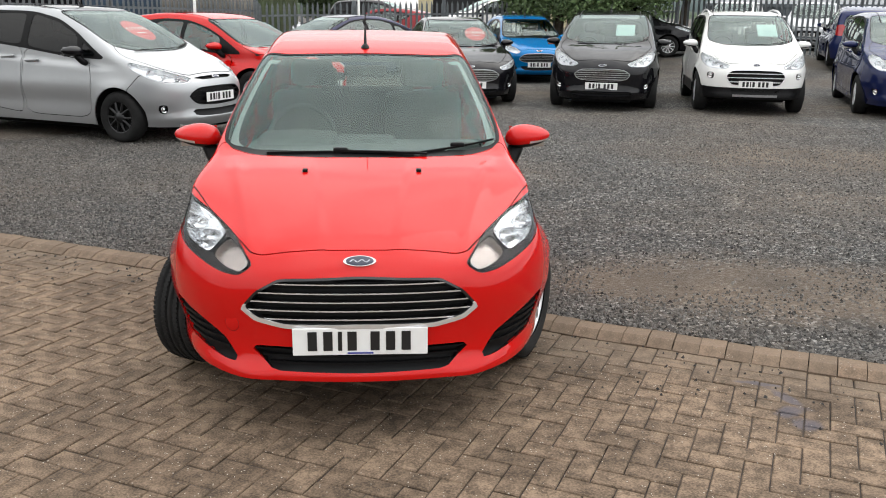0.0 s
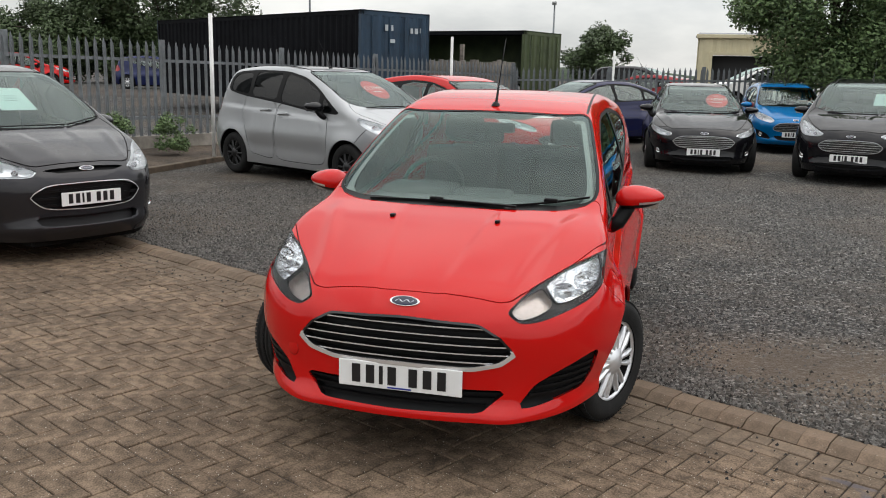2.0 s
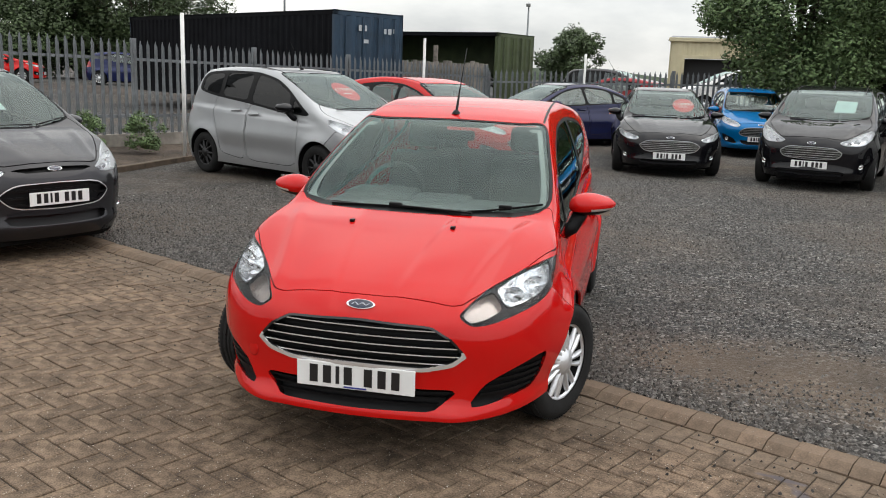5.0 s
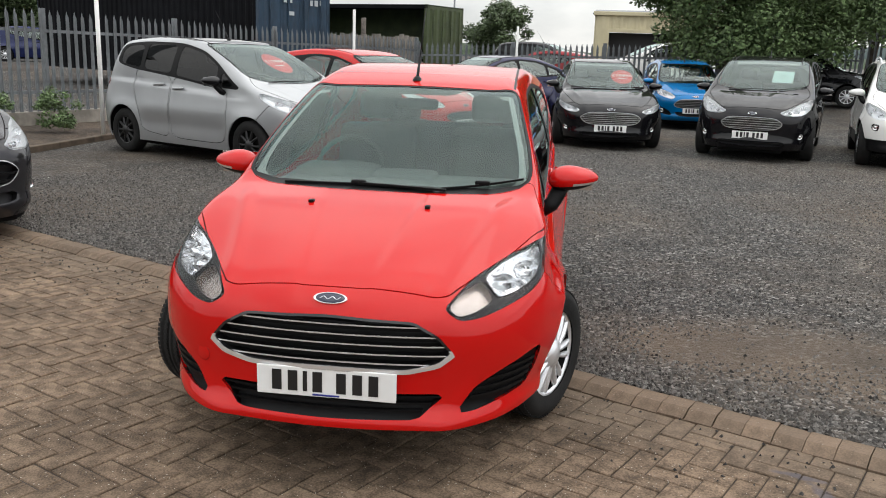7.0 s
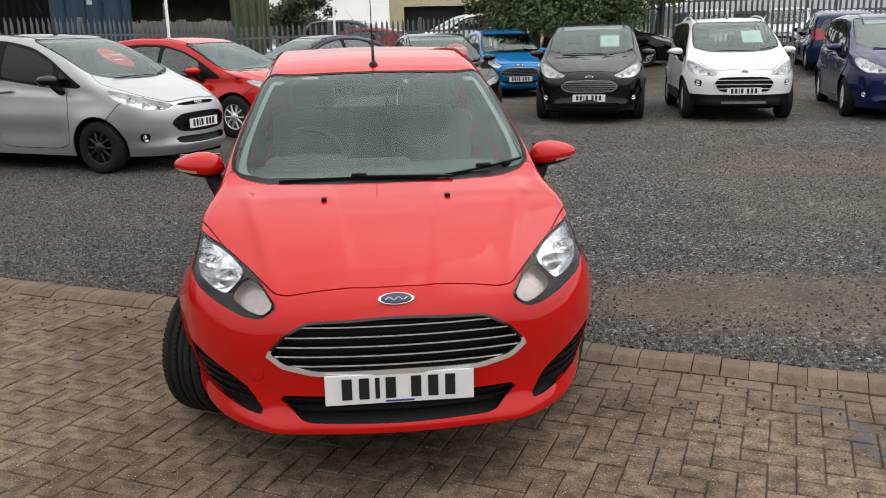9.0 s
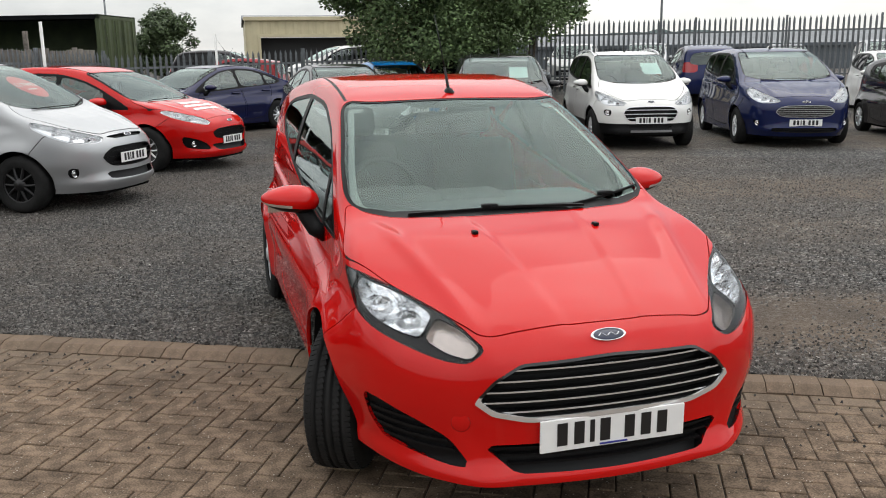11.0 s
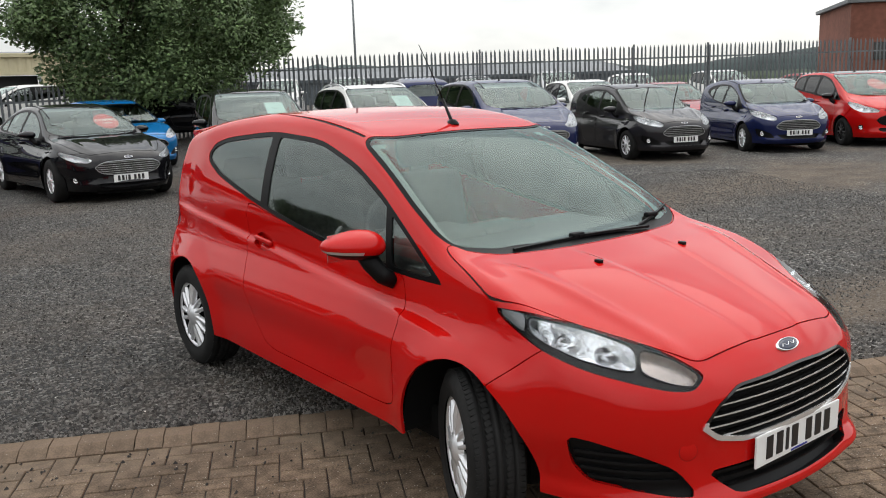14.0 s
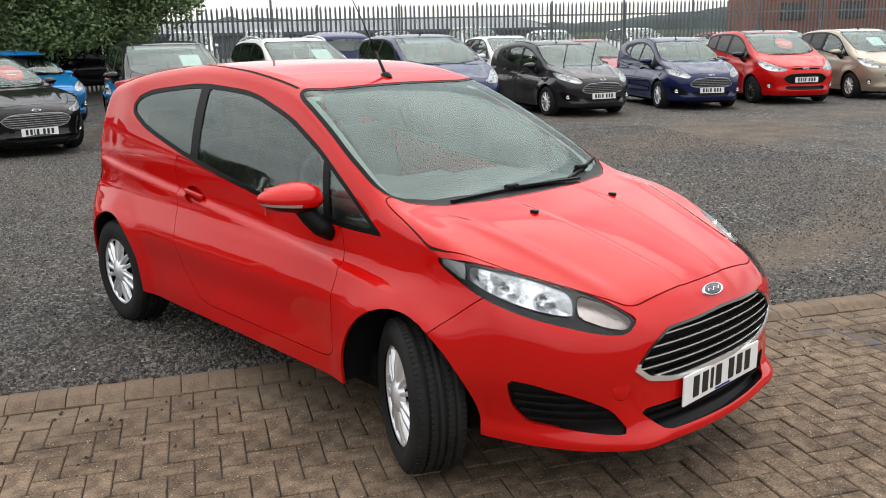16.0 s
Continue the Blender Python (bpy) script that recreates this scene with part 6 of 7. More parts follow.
# ---------- fences ----------
GALV = shader("galvanised_steel", (0.17, 0.185, 0.195), 0.55, 0.3, vary=0.22, noise_scale=9)
TIMBER = shader("weathered_timber", (0.20, 0.175, 0.15), 0.85, vary=0.35, noise_scale=14, bump=0.4, bump_scale=60)
CONCRETE = shader("old_concrete", (0.24, 0.22, 0.19), 0.9, vary=0.3, noise_scale=7, bump=0.4, bump_scale=40)
SOIL = shader("soil", (0.065, 0.047, 0.033), 0.95, vary=0.5, noise_scale=18, bump=0.9, bump_scale=40, bump_dist=0.03)
WHITE_POST = shader("white_post", (0.72, 0.72, 0.70), 0.5, vary=0.1, noise_scale=6)


def pale_mesh(h):
    """A W-section steel pale with a three-point top."""
    xs, ys, tops = (-0.034, -0.017, 0.0, 0.017, 0.034), (0.0, 0.013, 0.004, 0.013, 0.0), (h - 0.10, h - 0.06, h, h - 0.06, h - 0.10)
    vs, fs = [], []
    for back in (0, 0.003):
        for x, y, t in zip(xs, ys, tops):
            vs += [(x, y + back, 0), (x, y + back, t - 0.10), (x * 0.9, y + back, t)]
    for k in range(4):
        for r in (0, 1):
            a = 3 * k + r
            fs.append((a, a + 3, a + 4, a + 1))
            fs.append((a + 15, a + 16, a + 19, a + 18))
    for a in (2, 5, 8, 11):
        fs.append((a, a + 3, a + 18, a + 15))
    me = bpy.data.meshes.new("pale")
    me.from_pydata(vs, [], fs)
    me.materials.append(GALV)
    return me


def palisade(a, b, base, top0, top1, label, pitch=0.155, post=0.10):
    """A palisade fence from a to b: posts, two rails and the pales, each one apart."""
    a, b = Vector((*a, 0)), Vector((*b, 0))
    d = b - a
    n = int(d.length / pitch)
    ang = math.degrees(math.atan2(d.y, d.x))
    fence = thing("fence", pose(a.x, a.y, 0, 0, 0, ang), label, "fence")
    h = max(top0, top1) - base
    me = pale_mesh(h - 0.05)
    L = d.length
    drop = (top1 - top0)
    for k in range(n):
        o = new("pale", me)
        o.parent = fence
        u = (k + 0.5) / n
        o.matrix_local = pose(u * L, -0.045, top0 + drop * u - h + 0.05 + random.uniform(-0.008, 0.008), random.uniform(-0.4, 0.4), random.uniform(-0.5, 0.5), 0)
    m = max(1, round(L / 2.75))
    for k in range(m + 1):
        u = k / m
        t = top0 + drop * u
        part("post", box_bm((post, 0.055, t + 0.02), (u * L, 0.03, (t + 0.02) / 2), 0.006), GALV, fence)
    for f in (0.22, 0.80):
        vs, fs = strip([(0, 0, base + (top0 - base) * f), (L, 0, base + (top1 - base) * f)], 0.05, 0.03)
        part("rail", (vs, fs), GALV, fence)
    return fence


palisade((-13.5, 1.24), (-3.6, 24.0), 0.30, 2.22, 1.85, "grey galvanised palisade fence on a low concrete wall")
palisade((-3.6, 24.0), (9.0, 28.2), 0.05, 1.76, 2.05, "grey galvanised palisade fence along the rear")
palisade((9.0, 28.4), (40.0, 12.0), 0.45, 2.68, 2.85, "tall grey galvanised palisade fence along the side", post=0.06)


def wall_run(a, b, z0, z1, t, name, label, mat):
    a, b = Vector((*a, 0)), Vector((*b, 0))
    d = b - a
    ob = part(name, box_bm((d.length, t, z1 - z0), (d.length / 2, 0, (z0 + z1) / 2), 0.012), mat, None)
    ob.matrix_world = pose(a.x, a.y, 0, 0, 0, math.degrees(math.atan2(d.y, d.x)))
    return tagged(ob, label, name.split("_")[-1], kind="structure")


wall_run((-13.5, 1.30), (-3.6, 24.06), -0.05, 0.36, 0.16, "low_wall", "low weathered concrete wall under the fence", CONCRETE)
wall_run((-6.55, 8.2), (-6.32, 16.2), 0.0, 0.13, 0.12, "bed_edging", "low timber edging of the planting bed", shader("brown_timber", (0.085, 0.062, 0.042), 0.9, vary=0.4, noise_scale=9, bump=0.5, bump_scale=50))
bed = part("planting_bed", ([(-6.6, 8.2, 0.07), (-6.38, 16.2, 0.07), (-7.0, 16.3, 0.14), (-10.5, 8.2, 0.14)], [(0, 1, 2, 3)]), SOIL, None)
tagged(bed, "bare soil bed behind timber edging", "soil", kind="structure")
for x, y, h in ((-6.45, 12.87, 2.43), (-4.35, 20.1, 2.40), (-0.93, 24.2, 2.25)):
    po = part("marker_post", cyl_bm(0.032, h, Matrix.Translation((x, y, h / 2)), 14), WHITE_POST, None, "", True)
    tagged(po, "slim white painted post by the fence", "post", "white posts")

# ---------- containers and buildings ----------
def ribbed(length, height, pitch, depth):
    """(verts, faces) of a ribbed steel sheet in x and z, ribs towards -y."""
    xs, ys = [], []
    n = int(length / pitch)
    for k in range(n):
        x = k * length / n
        p = length / n
        xs += [x, x + 0.3 * p, x + 0.5 * p, x + 0.8 * p]
        ys += [0, 0, -depth, -depth]
    xs.append(length), ys.append(0)
    vs = [(x, y, z) for x, y in zip(xs, ys) for z in (0, height)]
    fs = [(2 * i, 2 * i + 2, 2 * i + 3, 2 * i + 1) for i in range(len(xs) - 1)]
    return vs, fs


def container(corner, ang, length, z0, side_mat, end_mat, label, open_side=False):
    """A steel container; its corner stands nearest, the end runs along +x and the side along +y of its own space."""
    w, h = 2.44, 2.59
    c = thing("shipping_container", pose(*corner, z0, 0, 0, ang), label, "container")
    part("end_panel", ribbed(w - 0.2, h - 0.25, 0.28, 0.03), end_mat, c).matrix_local = pose(0.1, 0.02, 0.13)
    part("roof_panel", box_bm((w, length, 0.05), (w / 2, length / 2, h - 0.03), 0.01), side_mat, c)
    part("far_panel", box_bm((0.04, length, h), (w - 0.03, length / 2, h / 2)), end_mat, c)
    part("back_panel", box_bm((w, 0.04, h), (w / 2, length - 0.02, h / 2)), end_mat, c)
    if not open_side:
        part("side_panel", ribbed(length - 0.2, h - 0.25, 0.28, 0.035), side_mat, c).matrix_local = pose(0.03, length - 0.1, 0.13, 0, 0, -90)
    for x in (0.06, w - 0.06):
        for y in (0.06, length - 0.06):
            part("corner_post", box_bm((0.12, 0.12, h), (x, y, h / 2), 0.01), end_mat if y < 1 else side_mat, c)
    for z in (0.07, h - 0.07):
        part("end_rail", box_bm((w, 0.10, 0.13), (w / 2, 0.05, z), 0.01), end_mat, c)
        part("side_rail", box_bm((0.10, length, 0.13), (0.05, length / 2, z), 0.01), side_mat, c)
    for x in (0.35, 0.95, 1.5, 2.1):
        part("lock_rod", cyl_bm(0.018, h - 0.3, Matrix.Translation((x, -0.04, h / 2)), 8), end_mat, c)
    for x, z, wd, hh in ((0.85, 2.15, 0.10, 0.16), (1.05, 2.15, 0.07, 0.15), (1.75, 2.1, 0.09, 0.14), (1.92, 2.1, 0.12, 0.15), (2.08, 2.12, 0.06, 0.13), (1.05, 1.80, 0.20, 0.10)):
        part("worn_mark", box_bm((wd, 0.004, hh), (x, -0.028, z)), shader("worn_white", (0.45, 0.48, 0.5), 0.7), c) if not open_side else None
    return c


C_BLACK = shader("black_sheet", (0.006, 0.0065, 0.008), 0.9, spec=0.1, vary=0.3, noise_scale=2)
C_BLUE = shader("container_blue", (0.016, 0.040, 0.072), 0.55, vary=0.3, noise_scale=2.5)
C_GREEN = shader("container_green", (0.055, 0.075, 0.028), 0.6, vary=0.3, noise_scale=2.5)
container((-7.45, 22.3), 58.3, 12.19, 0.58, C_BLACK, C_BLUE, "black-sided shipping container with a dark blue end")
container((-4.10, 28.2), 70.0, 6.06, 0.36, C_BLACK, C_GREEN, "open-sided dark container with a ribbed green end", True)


def board_fence(a, b, z0, h):
    a, b = Vector((*a, 0)), Vector((*b, 0))
    d = b - a
    f = thing("timber_fence", pose(a.x, a.y, z0, 0, 0, math.degrees(math.atan2(d.y, d.x))), "weathered grey close-boarded timber fence", "fence")
    n = int(d.length / 0.15)
    me = bpy.data.meshes.new("board")
    box = box_bm((0.143, 0.02, 1.0), (0, 0, 0.5), 0.003, segs=1)
    box.to_mesh(me)
    box.free()
    me.materials.append(shader("grey_board", (0.21, 0.19, 0.165), 0.9, vary=0.35, noise_scale=9, random_vary=0.25))
    for k in range(n):
        o = new("board", me)
        o.parent = f
        o.matrix_local = pose((k + 0.5) * 0.15, 0, 0) @ Matrix.Diagonal((1, 1, h + random.uniform(-0.05, 0.05), 1))
    for k in range(0, n, 12):
        part("post", box_bm((0.12, 0.12, h + 0.9 if k == 24 else h + 0.1), (k * 0.15, 0.08, (h + 0.1) / 2), 0.01), TIMBER, f)


board_fence((-9.5, 27.6), (-4.0, 26.9), 0.2, 1.75)


def shed(name, at, ang, w, d, h, mat, label, door=None, roof=0.0):
    """A ribbed steel shed with a pitched or flat roof and, if given, a deep door opening (x, width, height)."""
    b = thing(name, pose(*at, 0, 0, 0, ang), label, "building")
    if door:
        x, dw, dh = door
        part("wall", ribbed(x, h, 0.5, 0.06), mat, b)
        part("wall", ribbed(w - x - dw, h, 0.5, 0.06), mat, b).matrix_local = pose(x + dw, 0, 0)
        part("wall", ribbed(dw, h - dh, 0.5, 0.06), mat, b).matrix_local = pose(x, 0, dh)
        # dark sheet set back in the opening, its colour standing for the shaded interior
        part("door_recess", box_bm((dw, 0.1, dh), (x + dw / 2, 1.4, dh / 2)), shader("interior_shade", (0.03, 0.03, 0.032), 0.6), b)
        part("door_frame", box_bm((0.18, 0.16, dh), (x - 0.05, -0.04, dh / 2), 0.02), mat, b)
        part("door_frame", box_bm((0.18, 0.16, dh), (x + dw + 0.05, -0.04, dh / 2), 0.02), mat, b)
        part("lintel", box_bm((dw + 0.3, 0.16, 0.22), (x + dw / 2, -0.04, dh + 0.1), 0.02), mat, b)
    else:
        part("wall", ribbed(w, h, 0.5, 0.06), mat, b)
    for x in (0.0, w):
        part("side_wall", box_bm((0.1, d, h), (x, d / 2, h / 2)), mat, b)
    part("eave", box_bm((w + 0.3, 0.25, 0.25), (w / 2, -0.1, h), 0.03), mat, b)
    vs = [(-0.2, -0.2, h), (w + 0.2, -0.2, h), (w + 0.2, d / 2, h + roof), (-0.2, d / 2, h + roof), (w + 0.2, d, h), (-0.2, d, h), (-0.2, -0.2, h - 0.1), (w + 0.2, -0.2, h - 0.1)]
    part("roof", (vs, [(0, 1, 2, 3), (3, 2, 4, 5), (0, 3, 5), (1, 4, 2), (6, 7, 1, 0)]), shader("grey_roof", (0.16, 0.17, 0.18), 0.6, vary=0.2, noise_scale=1.0), b)
    return b


CREAM = shader("cream_cladding", (0.56, 0.50, 0.33), 0.6, vary=0.08, noise_scale=1.5)
shed("building", (1.5, 61.0), -2, 13.0, 16, 4.25, CREAM, "cream ribbed steel workshop with a dark open doorway", (0.9, 8.0, 3.05), 0.6)
shed("building", (23.0, 66.0), -28, 34.0, 18, 2.2, shader("grey_cladding", (0.10, 0.115, 0.13), 0.65, vary=0.15, noise_scale=0.8), "long low grey industrial shed", None, 1.2)


def brick_block():
    b = thing("building", pose(58.6, 35, 0, 0, 0, -50), "red-brown brick industrial building beyond the fence", "building")
    m = shader("far_brick", (0.20, 0.075, 0.05), 0.85, vary=0.2, noise_scale=3)
    part("wall", box_bm((26, 12, 6.4), (13, 6, 3.2), 0.05), m, b)
    part("roof", box_bm((26.6, 12.6, 0.3), (13, 6, 6.5), 0.05), shader("grey_roof", (0.16, 0.17, 0.18)), b)
    for k in range(6):
        part("window", box_bm((1.8, 0.12, 1.2), (2.5 + 4.1 * k, -0.02, 3.0), 0.02), GLOSS_BLACK, b)


brick_block()

# ---------- lamp columns ----------
def flood_column(at, h, r, label, heads):
    c = thing("lamp_column", pose(*at, 0), label, "lamp post")
    part("column", cyl_bm(r, h, Matrix.Translation((0, 0, h / 2)), 16, r * 0.6), GALV, c, "", True)
    for dx, dz in heads:
        part("arm", tube([(0, 0, dz), (dx, -0.05, dz + 0.03)], 0.025, 8), GALV, c)
        part("floodlight", box_bm((0.20, 0.12, 0.15), (dx, -0.12, dz + 0.05), 0.02, Euler((0.5, 0, 0)).to_matrix()), shader("lamp_body", (0.30, 0.31, 0.31), 0.4), c)
    return c


flood_column((-9.25, 11.0), 4.2, 0.17, "thick grey steel column with floodlights", [(0.28, 2.68), (-0.25, 2.95)])
flood_column((-5.2, 41.5), 4.9, 0.06, "slim pole with a floodlight head", [(0.0, 4.75)])
flood_column((-19.5, 46.0), 9.0, 0.07, "tall slim lamp pole", [])
flood_column((17.0, 34.0), 7.0, 0.06, "tall slim lamp pole beyond the fence", [(0.5, 6.9)])

# ---------- trees, bushes and distance ----------
BARK = shader("bark", (0.075, 0.06, 0.045), 0.95, vary=0.4, noise_scale=8, bump=0.8, bump_scale=18, bump_dist=0.02)
LEAF = shader("leaf_green", (0.115, 0.178, 0.066), 0.6, random_vary=0.45, vary=0.2, noise_scale=3)
LEAF_DARK = shader("leaf_dark", (0.062, 0.094, 0.036), 0.65, random_vary=0.4, vary=0.2, noise_scale=3)


def leaves(blobs, count, size, rng):
    """(verts, faces) of many small folded leaves gathered in clumps round blob centres."""
    vs, fs = [], []
    weights = [b[3] ** 2 for b in blobs]
    for _ in range(count):
        cx, cy, cz, r = rng.choices(blobs, weights)[0]
        d = Vector((rng.gauss(0, 1), rng.gauss(0, 1), rng.gauss(0, 1))).normalized()
        p = Vector((cx, cy, cz)) + d * r * (0.30 + 0.80 * rng.random() ** 0.7) + Vector((0, 0, -0.04 * r))
        s = size * rng.uniform(0.6, 1.3)
        t = Vector((rng.gauss(0, 1), rng.gauss(0, 1), rng.gauss(0, 0.6))).normalized()
        u = t.cross(d + Vector((0.01, 0.02, 0.4))).normalized()
        w = t.cross(u) * s * 0.18
        b = len(vs)
        vs += [p - t * s, p - t * 0.1 * s + u * s * 0.55 + w, p + t * s, p - t * 0.1 * s - u * s * 0.55 + w]
        fs += [(b, b + 1, b + 2), (b, b + 2, b + 3)]
    return vs, fs


def tree(name, at, trunk_h, crown, count, size, label, seed, mat=None, lean=0.1):
    """A tapered trunk with limbs, and a crown of leaf clumps; crown: (radius, height, base)."""
    rng = random.Random(seed)
    z0 = ground_height(*at)
    t = thing(name, pose(*at, z0), label, "tree" if name == "tree" else "bush")
    R, H, B = crown
    if trunk_h:
        part("trunk", tube([(lean * k * 0.3 + 0.03 * rng.uniform(-1, 1), 0.03 * rng.uniform(-1, 1), trunk_h * k / 6) for k in range(7)], 0.16, 10, 0.08), BARK, t, "", True)
    blobs = []
    n = int(30 + R * 16)
    for k in range(n):
        a, q = rng.uniform(0, 2 * math.pi), rng.random() ** 0.55
        z = B + H * rng.random()
        f = math.sin(math.pi * min(0.97, max(0.10, (z - B + 0.12 * H) / (H * 1.12)))) ** 0.6
        r = R * q * f
        blobs.append((r * math.cos(a), r * math.sin(a), z, min(1.0, R * rng.uniform(0.16, 0.34))))
        if trunk_h and k % 3 == 0:
            st = trunk_h * rng.uniform(0.45, 0.95)
            m = Vector((r * math.cos(a), r * math.sin(a), z))
            part("limb", tube([(0, 0, st), tuple(m * 0.5 + Vector((0, 0, st * 0.5 + 0.1))), tuple(m)], 0.05, 6, 0.012), BARK, t, "", True)
    crown_ob = part("crown", leaves(blobs, count, size, rng), mat or LEAF, t, "dense green leaves")
    crown_ob["kind"] = "stuff"
    return t


tree("tree", (4.75, 26.0), 3.6, (2.65, 4.4, 1.75), 60000, 0.062, "leafy green tree by the rear fence", 3)
tree("tree", (7.0, 26.4), 3.8, (2.7, 4.2, 1.85), 50000, 0.064, "leafy green tree by the rear fence", 5)
tree("tree", (9.6, 29.5), 3.8, (2.2, 3.6, 2.2), 6000, 0.12, "leafy green tree by the rear fence", 8)
tree("bush", (-2.85, 40.0), 0.8, (1.55, 2.1, 0.9), 11000, 0.085, "round dark green bush", 11, LEAF_DARK)
for k, (x, y, R, H, B) in enumerate(((-27.1, 44.5, 4.5, 7.0, 1.2), (-30.5, 43, 2.9, 4.6, 0.5), (-33.0, 41, 2.7, 3.4, 0.5), (-36.5, 40, 2.7, 3.2, 0.5), (-40.0, 38, 2.7, 3.3, 0.5), (-44.0, 36, 2.8, 3.2, 0.5), (-48.5, 33, 3.0, 3.0, 0.5))):
    tree("tree", (x, y), 3.0, (R, H, B), int(9000 + 5500 * R), 0.115, "dark green tree of the hedge line beyond the containers", 20 + k, LEAF_DARK)
for k, (x, y) in enumerate(((-7.9, 12.3), (-7.25, 12.9), (-8.7, 11.2))):
    tree("bush", (x, y), 0.0, (0.33, 0.55, 0.18), 2200, 0.027, "small straggling shrub in the bed", 40 + k)


def far_band(name, r, a0, a1, h, mat, label, seed, n=260):
    """A far wooded ridge: a long bank with an uneven crest."""
    vs, fs = [], []
    for k in range(n + 1):
        a = radians(a0 + (a1 - a0) * k / n)
        top = h * (0.62 + 0.5 * noise.noise((k * 0.035, seed, 0)) + 0.10 * noise.noise((k * 0.4, seed, 1)))
        for rr, z in ((r, -1), (r + 6, max(1.2, top * 0.6)), (r + 18, max(1.6, top)), (r + 80, max(1.6, top * 0.8))):
            vs.append((rr * math.cos(a), rr * math.sin(a), z))
    for k in range(n):
        for j in range(3):
            b = 4 * k + j
            fs.append((b, b + 1, b + 5, b + 4))
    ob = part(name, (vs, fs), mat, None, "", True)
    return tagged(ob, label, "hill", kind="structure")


# the hills' green is paled and blued: distance haze mixed into the colour
far_band("backdrop_hills", 620, -20, 78, 24, shader("hazy_wood", (0.055, 0.075, 0.075), 0.95, vary=0.3, noise_scale=0.05), "low wooded hills on the horizon", 2.0)
far_band("backdrop_trees", 170, 20, 175, 3.6, shader("far_hedge", (0.03, 0.05, 0.022), 0.95, vary=0.4, noise_scale=0.3, bump=1, bump_scale=0.8, bump_dist=0.6), "hedges and trees beyond the yards", 7.0, 500)

# ---------- the paving, kerb and loose stones ----------
def paver_mesh(name, lx, ly, h, ch, mat):
    vs = []
    for z, c in ((-h, 0), (-ch, 0), (0, ch)):
        vs += [(-lx / 2 + c, -ly / 2 + c, z), (lx / 2 - c, -ly / 2 + c, z), (lx / 2 - c, ly / 2 - c, z), (-lx / 2 + c, ly / 2 - c, z)]
    fs = [(8, 9, 10, 11)]
    for r in (0, 4):
        for k in range(4):
            fs.append((r + k, r + (k + 1) % 4, r + 4 + (k + 1) % 4, r + 4 + k))
    return vs, fs


PV, PF = paver_mesh("paver", 0.1945, 0.0945, 0.05, 0.004, PAVER)
paver_me = bpy.data.meshes.new("paver")
paver_me.from_pydata(PV, [], PF)
paver_me.materials.append(PAVER)
paving = thing("paving", Matrix(), "brown block paving laid in herringbone, dusty and stained", "paving", kind="structure")
rng = random.Random(4)
rest_v, rest_f, singles = [], [], 0
for mth in range(-62, 62):
    for nth in range(-80, 2):
        t = (mth - nth) % 4
        if t not in (0, 3):
            continue
        u, d = (mth + (1.0 if t == 0 else 0.5)) * 0.1, (nth + (0.5 if t == 0 else 1.0)) * 0.1 - 0.165
        if d > -0.165 + 0.055:
            continue
        p = KERB_AT + KERB_DIR * u + KERB_OUT * d
        if not (-6.5 < p.x < 4.5 and p.y > -0.6):
            continue
        m = Matrix.Translation((p.x, p.y, rng.uniform(-0.004, 0.002) - 0.004)) @ Euler((rng.uniform(-0.008, 0.008), rng.uniform(-0.008, 0.008), math.atan2(KERB_DIR.y, KERB_DIR.x) + (0 if t == 0 else math.pi / 2) + rng.uniform(-0.012, 0.012))).to_matrix().to_4x4()
        if singles < 290 and -2.3 < p.x < -0.1 and 2.0 < p.y < 5.6:
            o = new("paver", paver_me)
            o.parent = paving
            o.matrix_local = m
            singles += 1
        else:
            b = len(rest_v)
            rest_v += [m @ Vector(v) for v in PV]
            rest_f += [tuple(i + b for i in q) for q in PF]
part("paver_field", (rest_v, rest_f), PAVER, paving, "brown herringbone pavers")["kind"] = "stuff"

kerb = thing("kerb", Matrix(), "row of splayed brown kerb blocks between paving and gravel", "kerb", kind="structure")
sec = [(-0.165, -0.06), (-0.165, 0.0), (-0.12, 0.022), (-0.10, 0.030), (-0.006, 0.034), (0.0, 0.028), (0.0, -0.06)]
kv, kf = [], []
for e in (0.002, 0.125):
    kv += [(e, y, z) for y, z in sec]
k7 = len(sec)
kf = [(i, i + 1, i + 1 + k7, i + k7) for i in range(k7 - 1)] + [tuple(range(k7))[::-1], tuple(range(k7, 2 * k7))]
kf = [q[::-1] for q in kf]
kerb_me = bpy.data.meshes.new("kerb_block")
kerb_me.from_pydata(kv, [], kf)
kerb_me.materials.append(KERB_M)
for k in range(-50, 50):
    o = new("kerb_block", kerb_me)
    o.parent = kerb
    p = KERB_AT + KERB_DIR * (k * 0.127)
    o.matrix_local = pose(p.x, p.y, rng.uniform(-0.004, 0.004), rng.uniform(-1, 1), rng.uniform(-1, 1), math.degrees(math.atan2(KERB_DIR.y, KERB_DIR.x)) + rng.uniform(-0.8, 0.8))


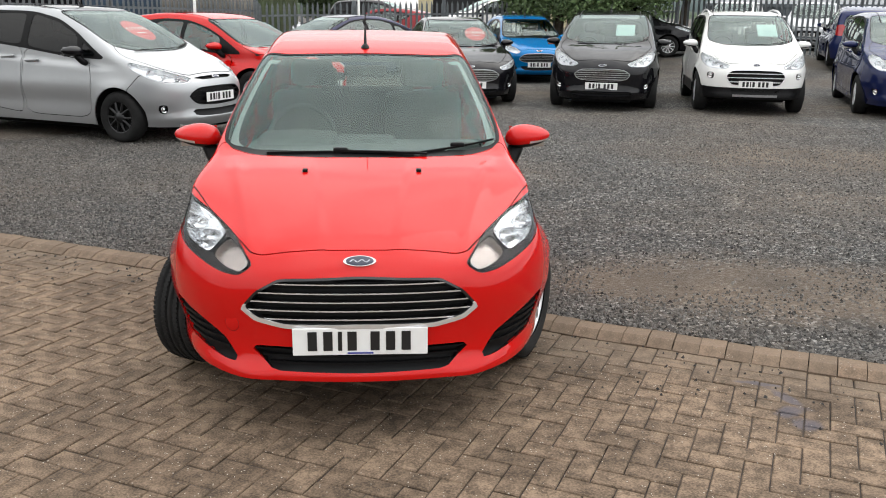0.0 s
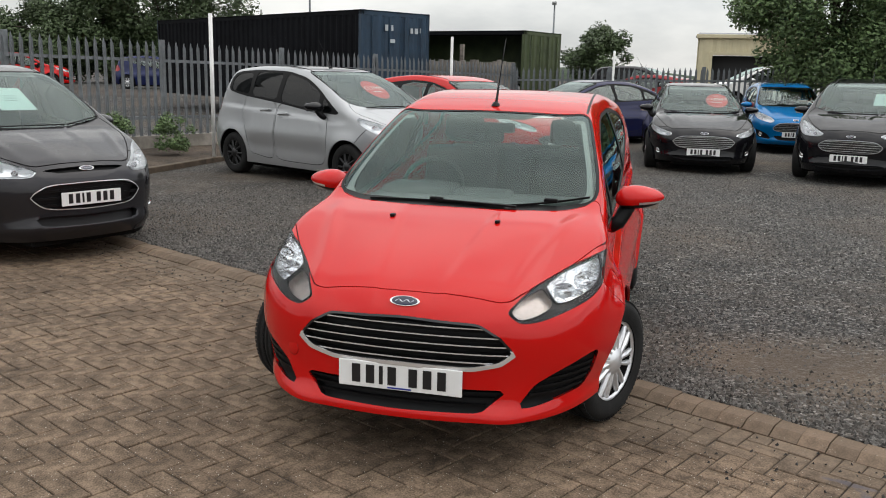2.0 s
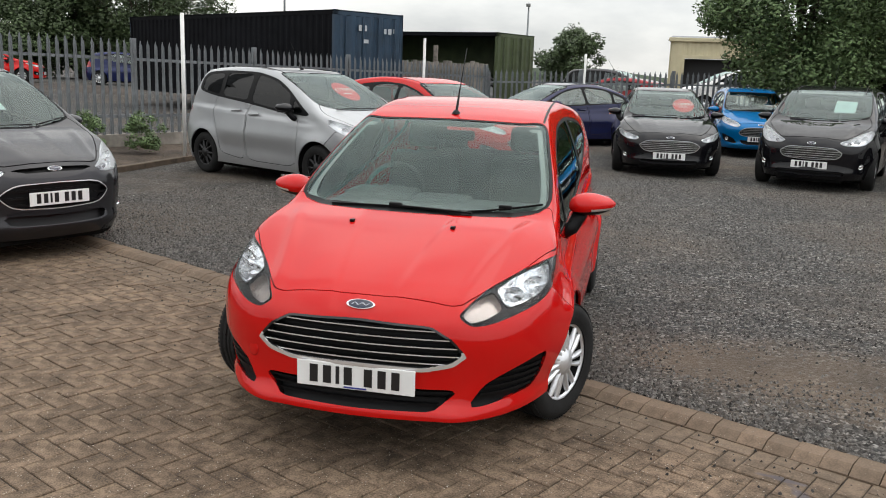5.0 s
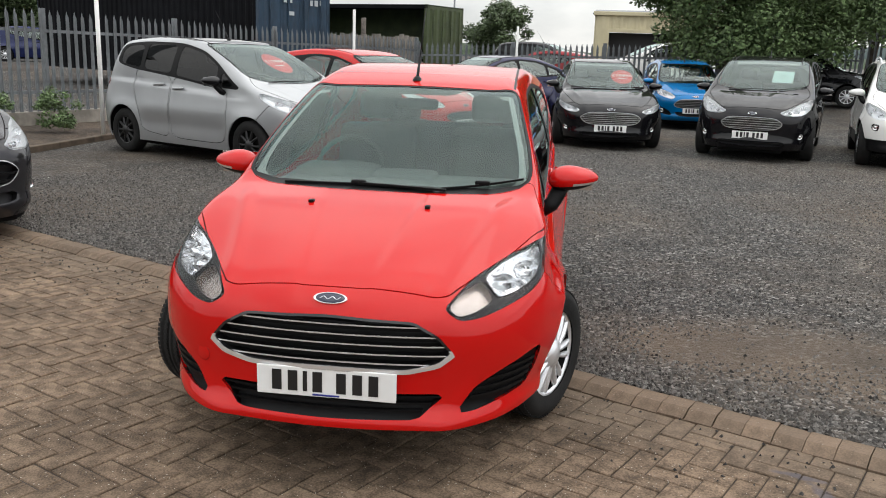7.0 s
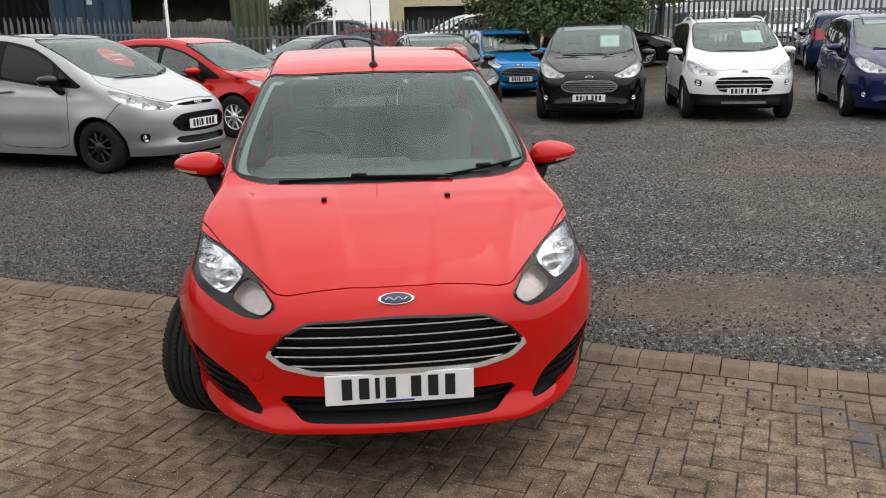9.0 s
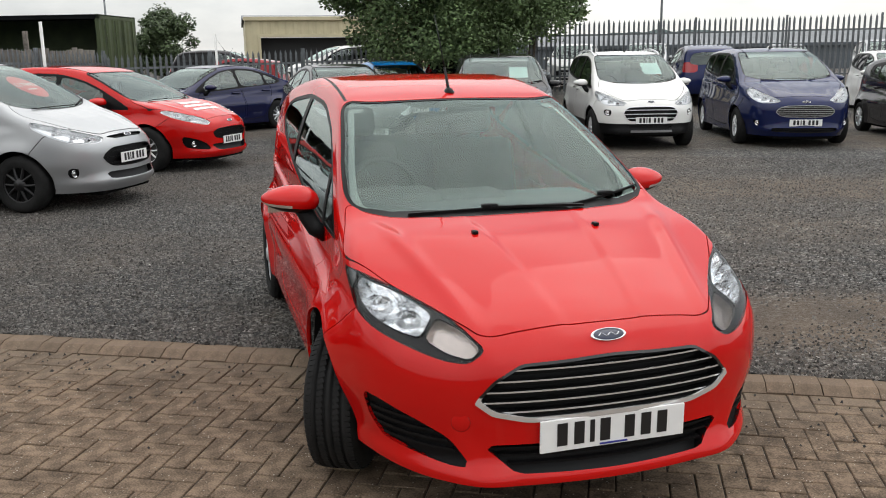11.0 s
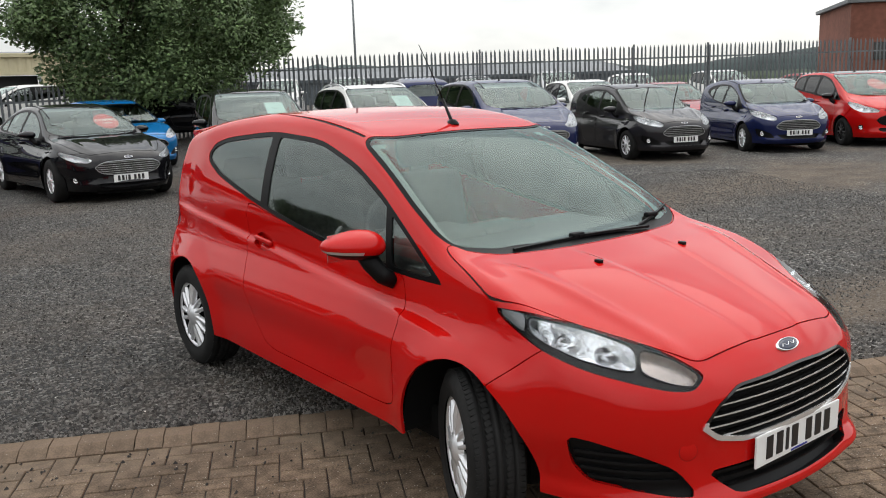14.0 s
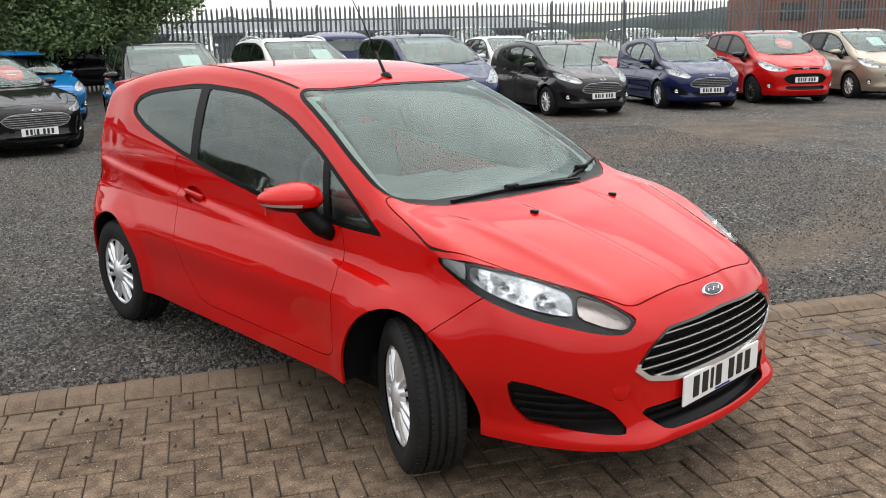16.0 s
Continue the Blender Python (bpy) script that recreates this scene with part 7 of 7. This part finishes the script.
def scatter(name, places, size, mat, label, seed):
    """Small uneven stones, each a low faceted lump turned at random."""
    rg = np.random.default_rng(seed)
    n = len(places)
    lump = np.array(((1, 0, -0.45), (0, 0.85, -0.45), (-1, 0, -0.45), (0, -0.85, -0.45), (0, 0, 0.6)))
    pts = lump[None] * (size * rg.uniform(0.45, 1.35, n) ** 1.2)[:, None, None] * rg.uniform(0.65, 1.3, (n, 5, 1))
    pts[:, 4, :2] += (size * rg.uniform(-0.5, 0.5, (n, 2)))
    turn, tip = rg.uniform(0, 2 * math.pi, n), rg.normal(0, 0.25, (n, 2))
    c, k = np.cos(turn)[:, None], np.sin(turn)[:, None]
    pts = np.stack([pts[..., 0] * c - pts[..., 1] * k, pts[..., 0] * k + pts[..., 1] * c, pts[..., 2] + pts[..., 0] * tip[:, :1] + pts[..., 1] * tip[:, 1:]], -1)
    pts = pts + np.array(places)[:, None, :]
    tri = np.array([(0, 1, 4), (1, 2, 4), (2, 3, 4), (3, 0, 4)])
    faces = (tri[None] + 5 * np.arange(n)[:, None, None]).reshape(-1, 3)
    ob = part(name, (pts.reshape(-1, 3).tolist(), faces.tolist()), mat, None)
    return tagged(ob, label, "stones", kind="stuff")


def on_gravel(count, seed, reach, power):
    rg, out = random.Random(seed), []
    while len(out) < count:
        u, d = rg.uniform(-5.5, 7.5), 0.004 + reach * rg.random() ** power
        p = KERB_AT + KERB_DIR * u + KERB_OUT * d
        if any(((p.x - cx) / sx) ** 2 + ((p.y - cy) / sy) ** 2 < rg.random() * 1.1 for cx, cy, sx, sy in ((2.15, 5.1, 0.9, 0.5), (1.62, 4.95, 0.42, 0.28), (3.3, 4.4, 1.2, 0.4))):
            continue
        out.append((p.x, p.y, ground_height(p.x, p.y) + 0.005))
    return out


def on_paving(count, seed):
    rg, out = random.Random(seed), []
    for _ in range(count):
        p = KERB_AT + KERB_DIR * rg.uniform(-4, 4) + KERB_OUT * (-0.17 - abs(rg.gauss(0, 0.32)))
        out.append((p.x, p.y, 0.002))
    return out


scatter("loose_gravel", on_gravel(190000, 1, 9.5, 1.35), 0.0155, STONE, "loose dark grey gravel stones", 1)
scatter("pale_pebbles", on_gravel(1500, 2, 9.0, 1.1), 0.010, shader("pale_pebble", (0.42, 0.40, 0.37), 0.8, random_vary=0.4), "scattered pale pebbles in the gravel", 2)
scatter("stray_stones", on_paving(420, 3), 0.008, shader("stray_stone", (0.030, 0.028, 0.026), 0.9, random_vary=0.4), "stray dark stones on the paving", 3)
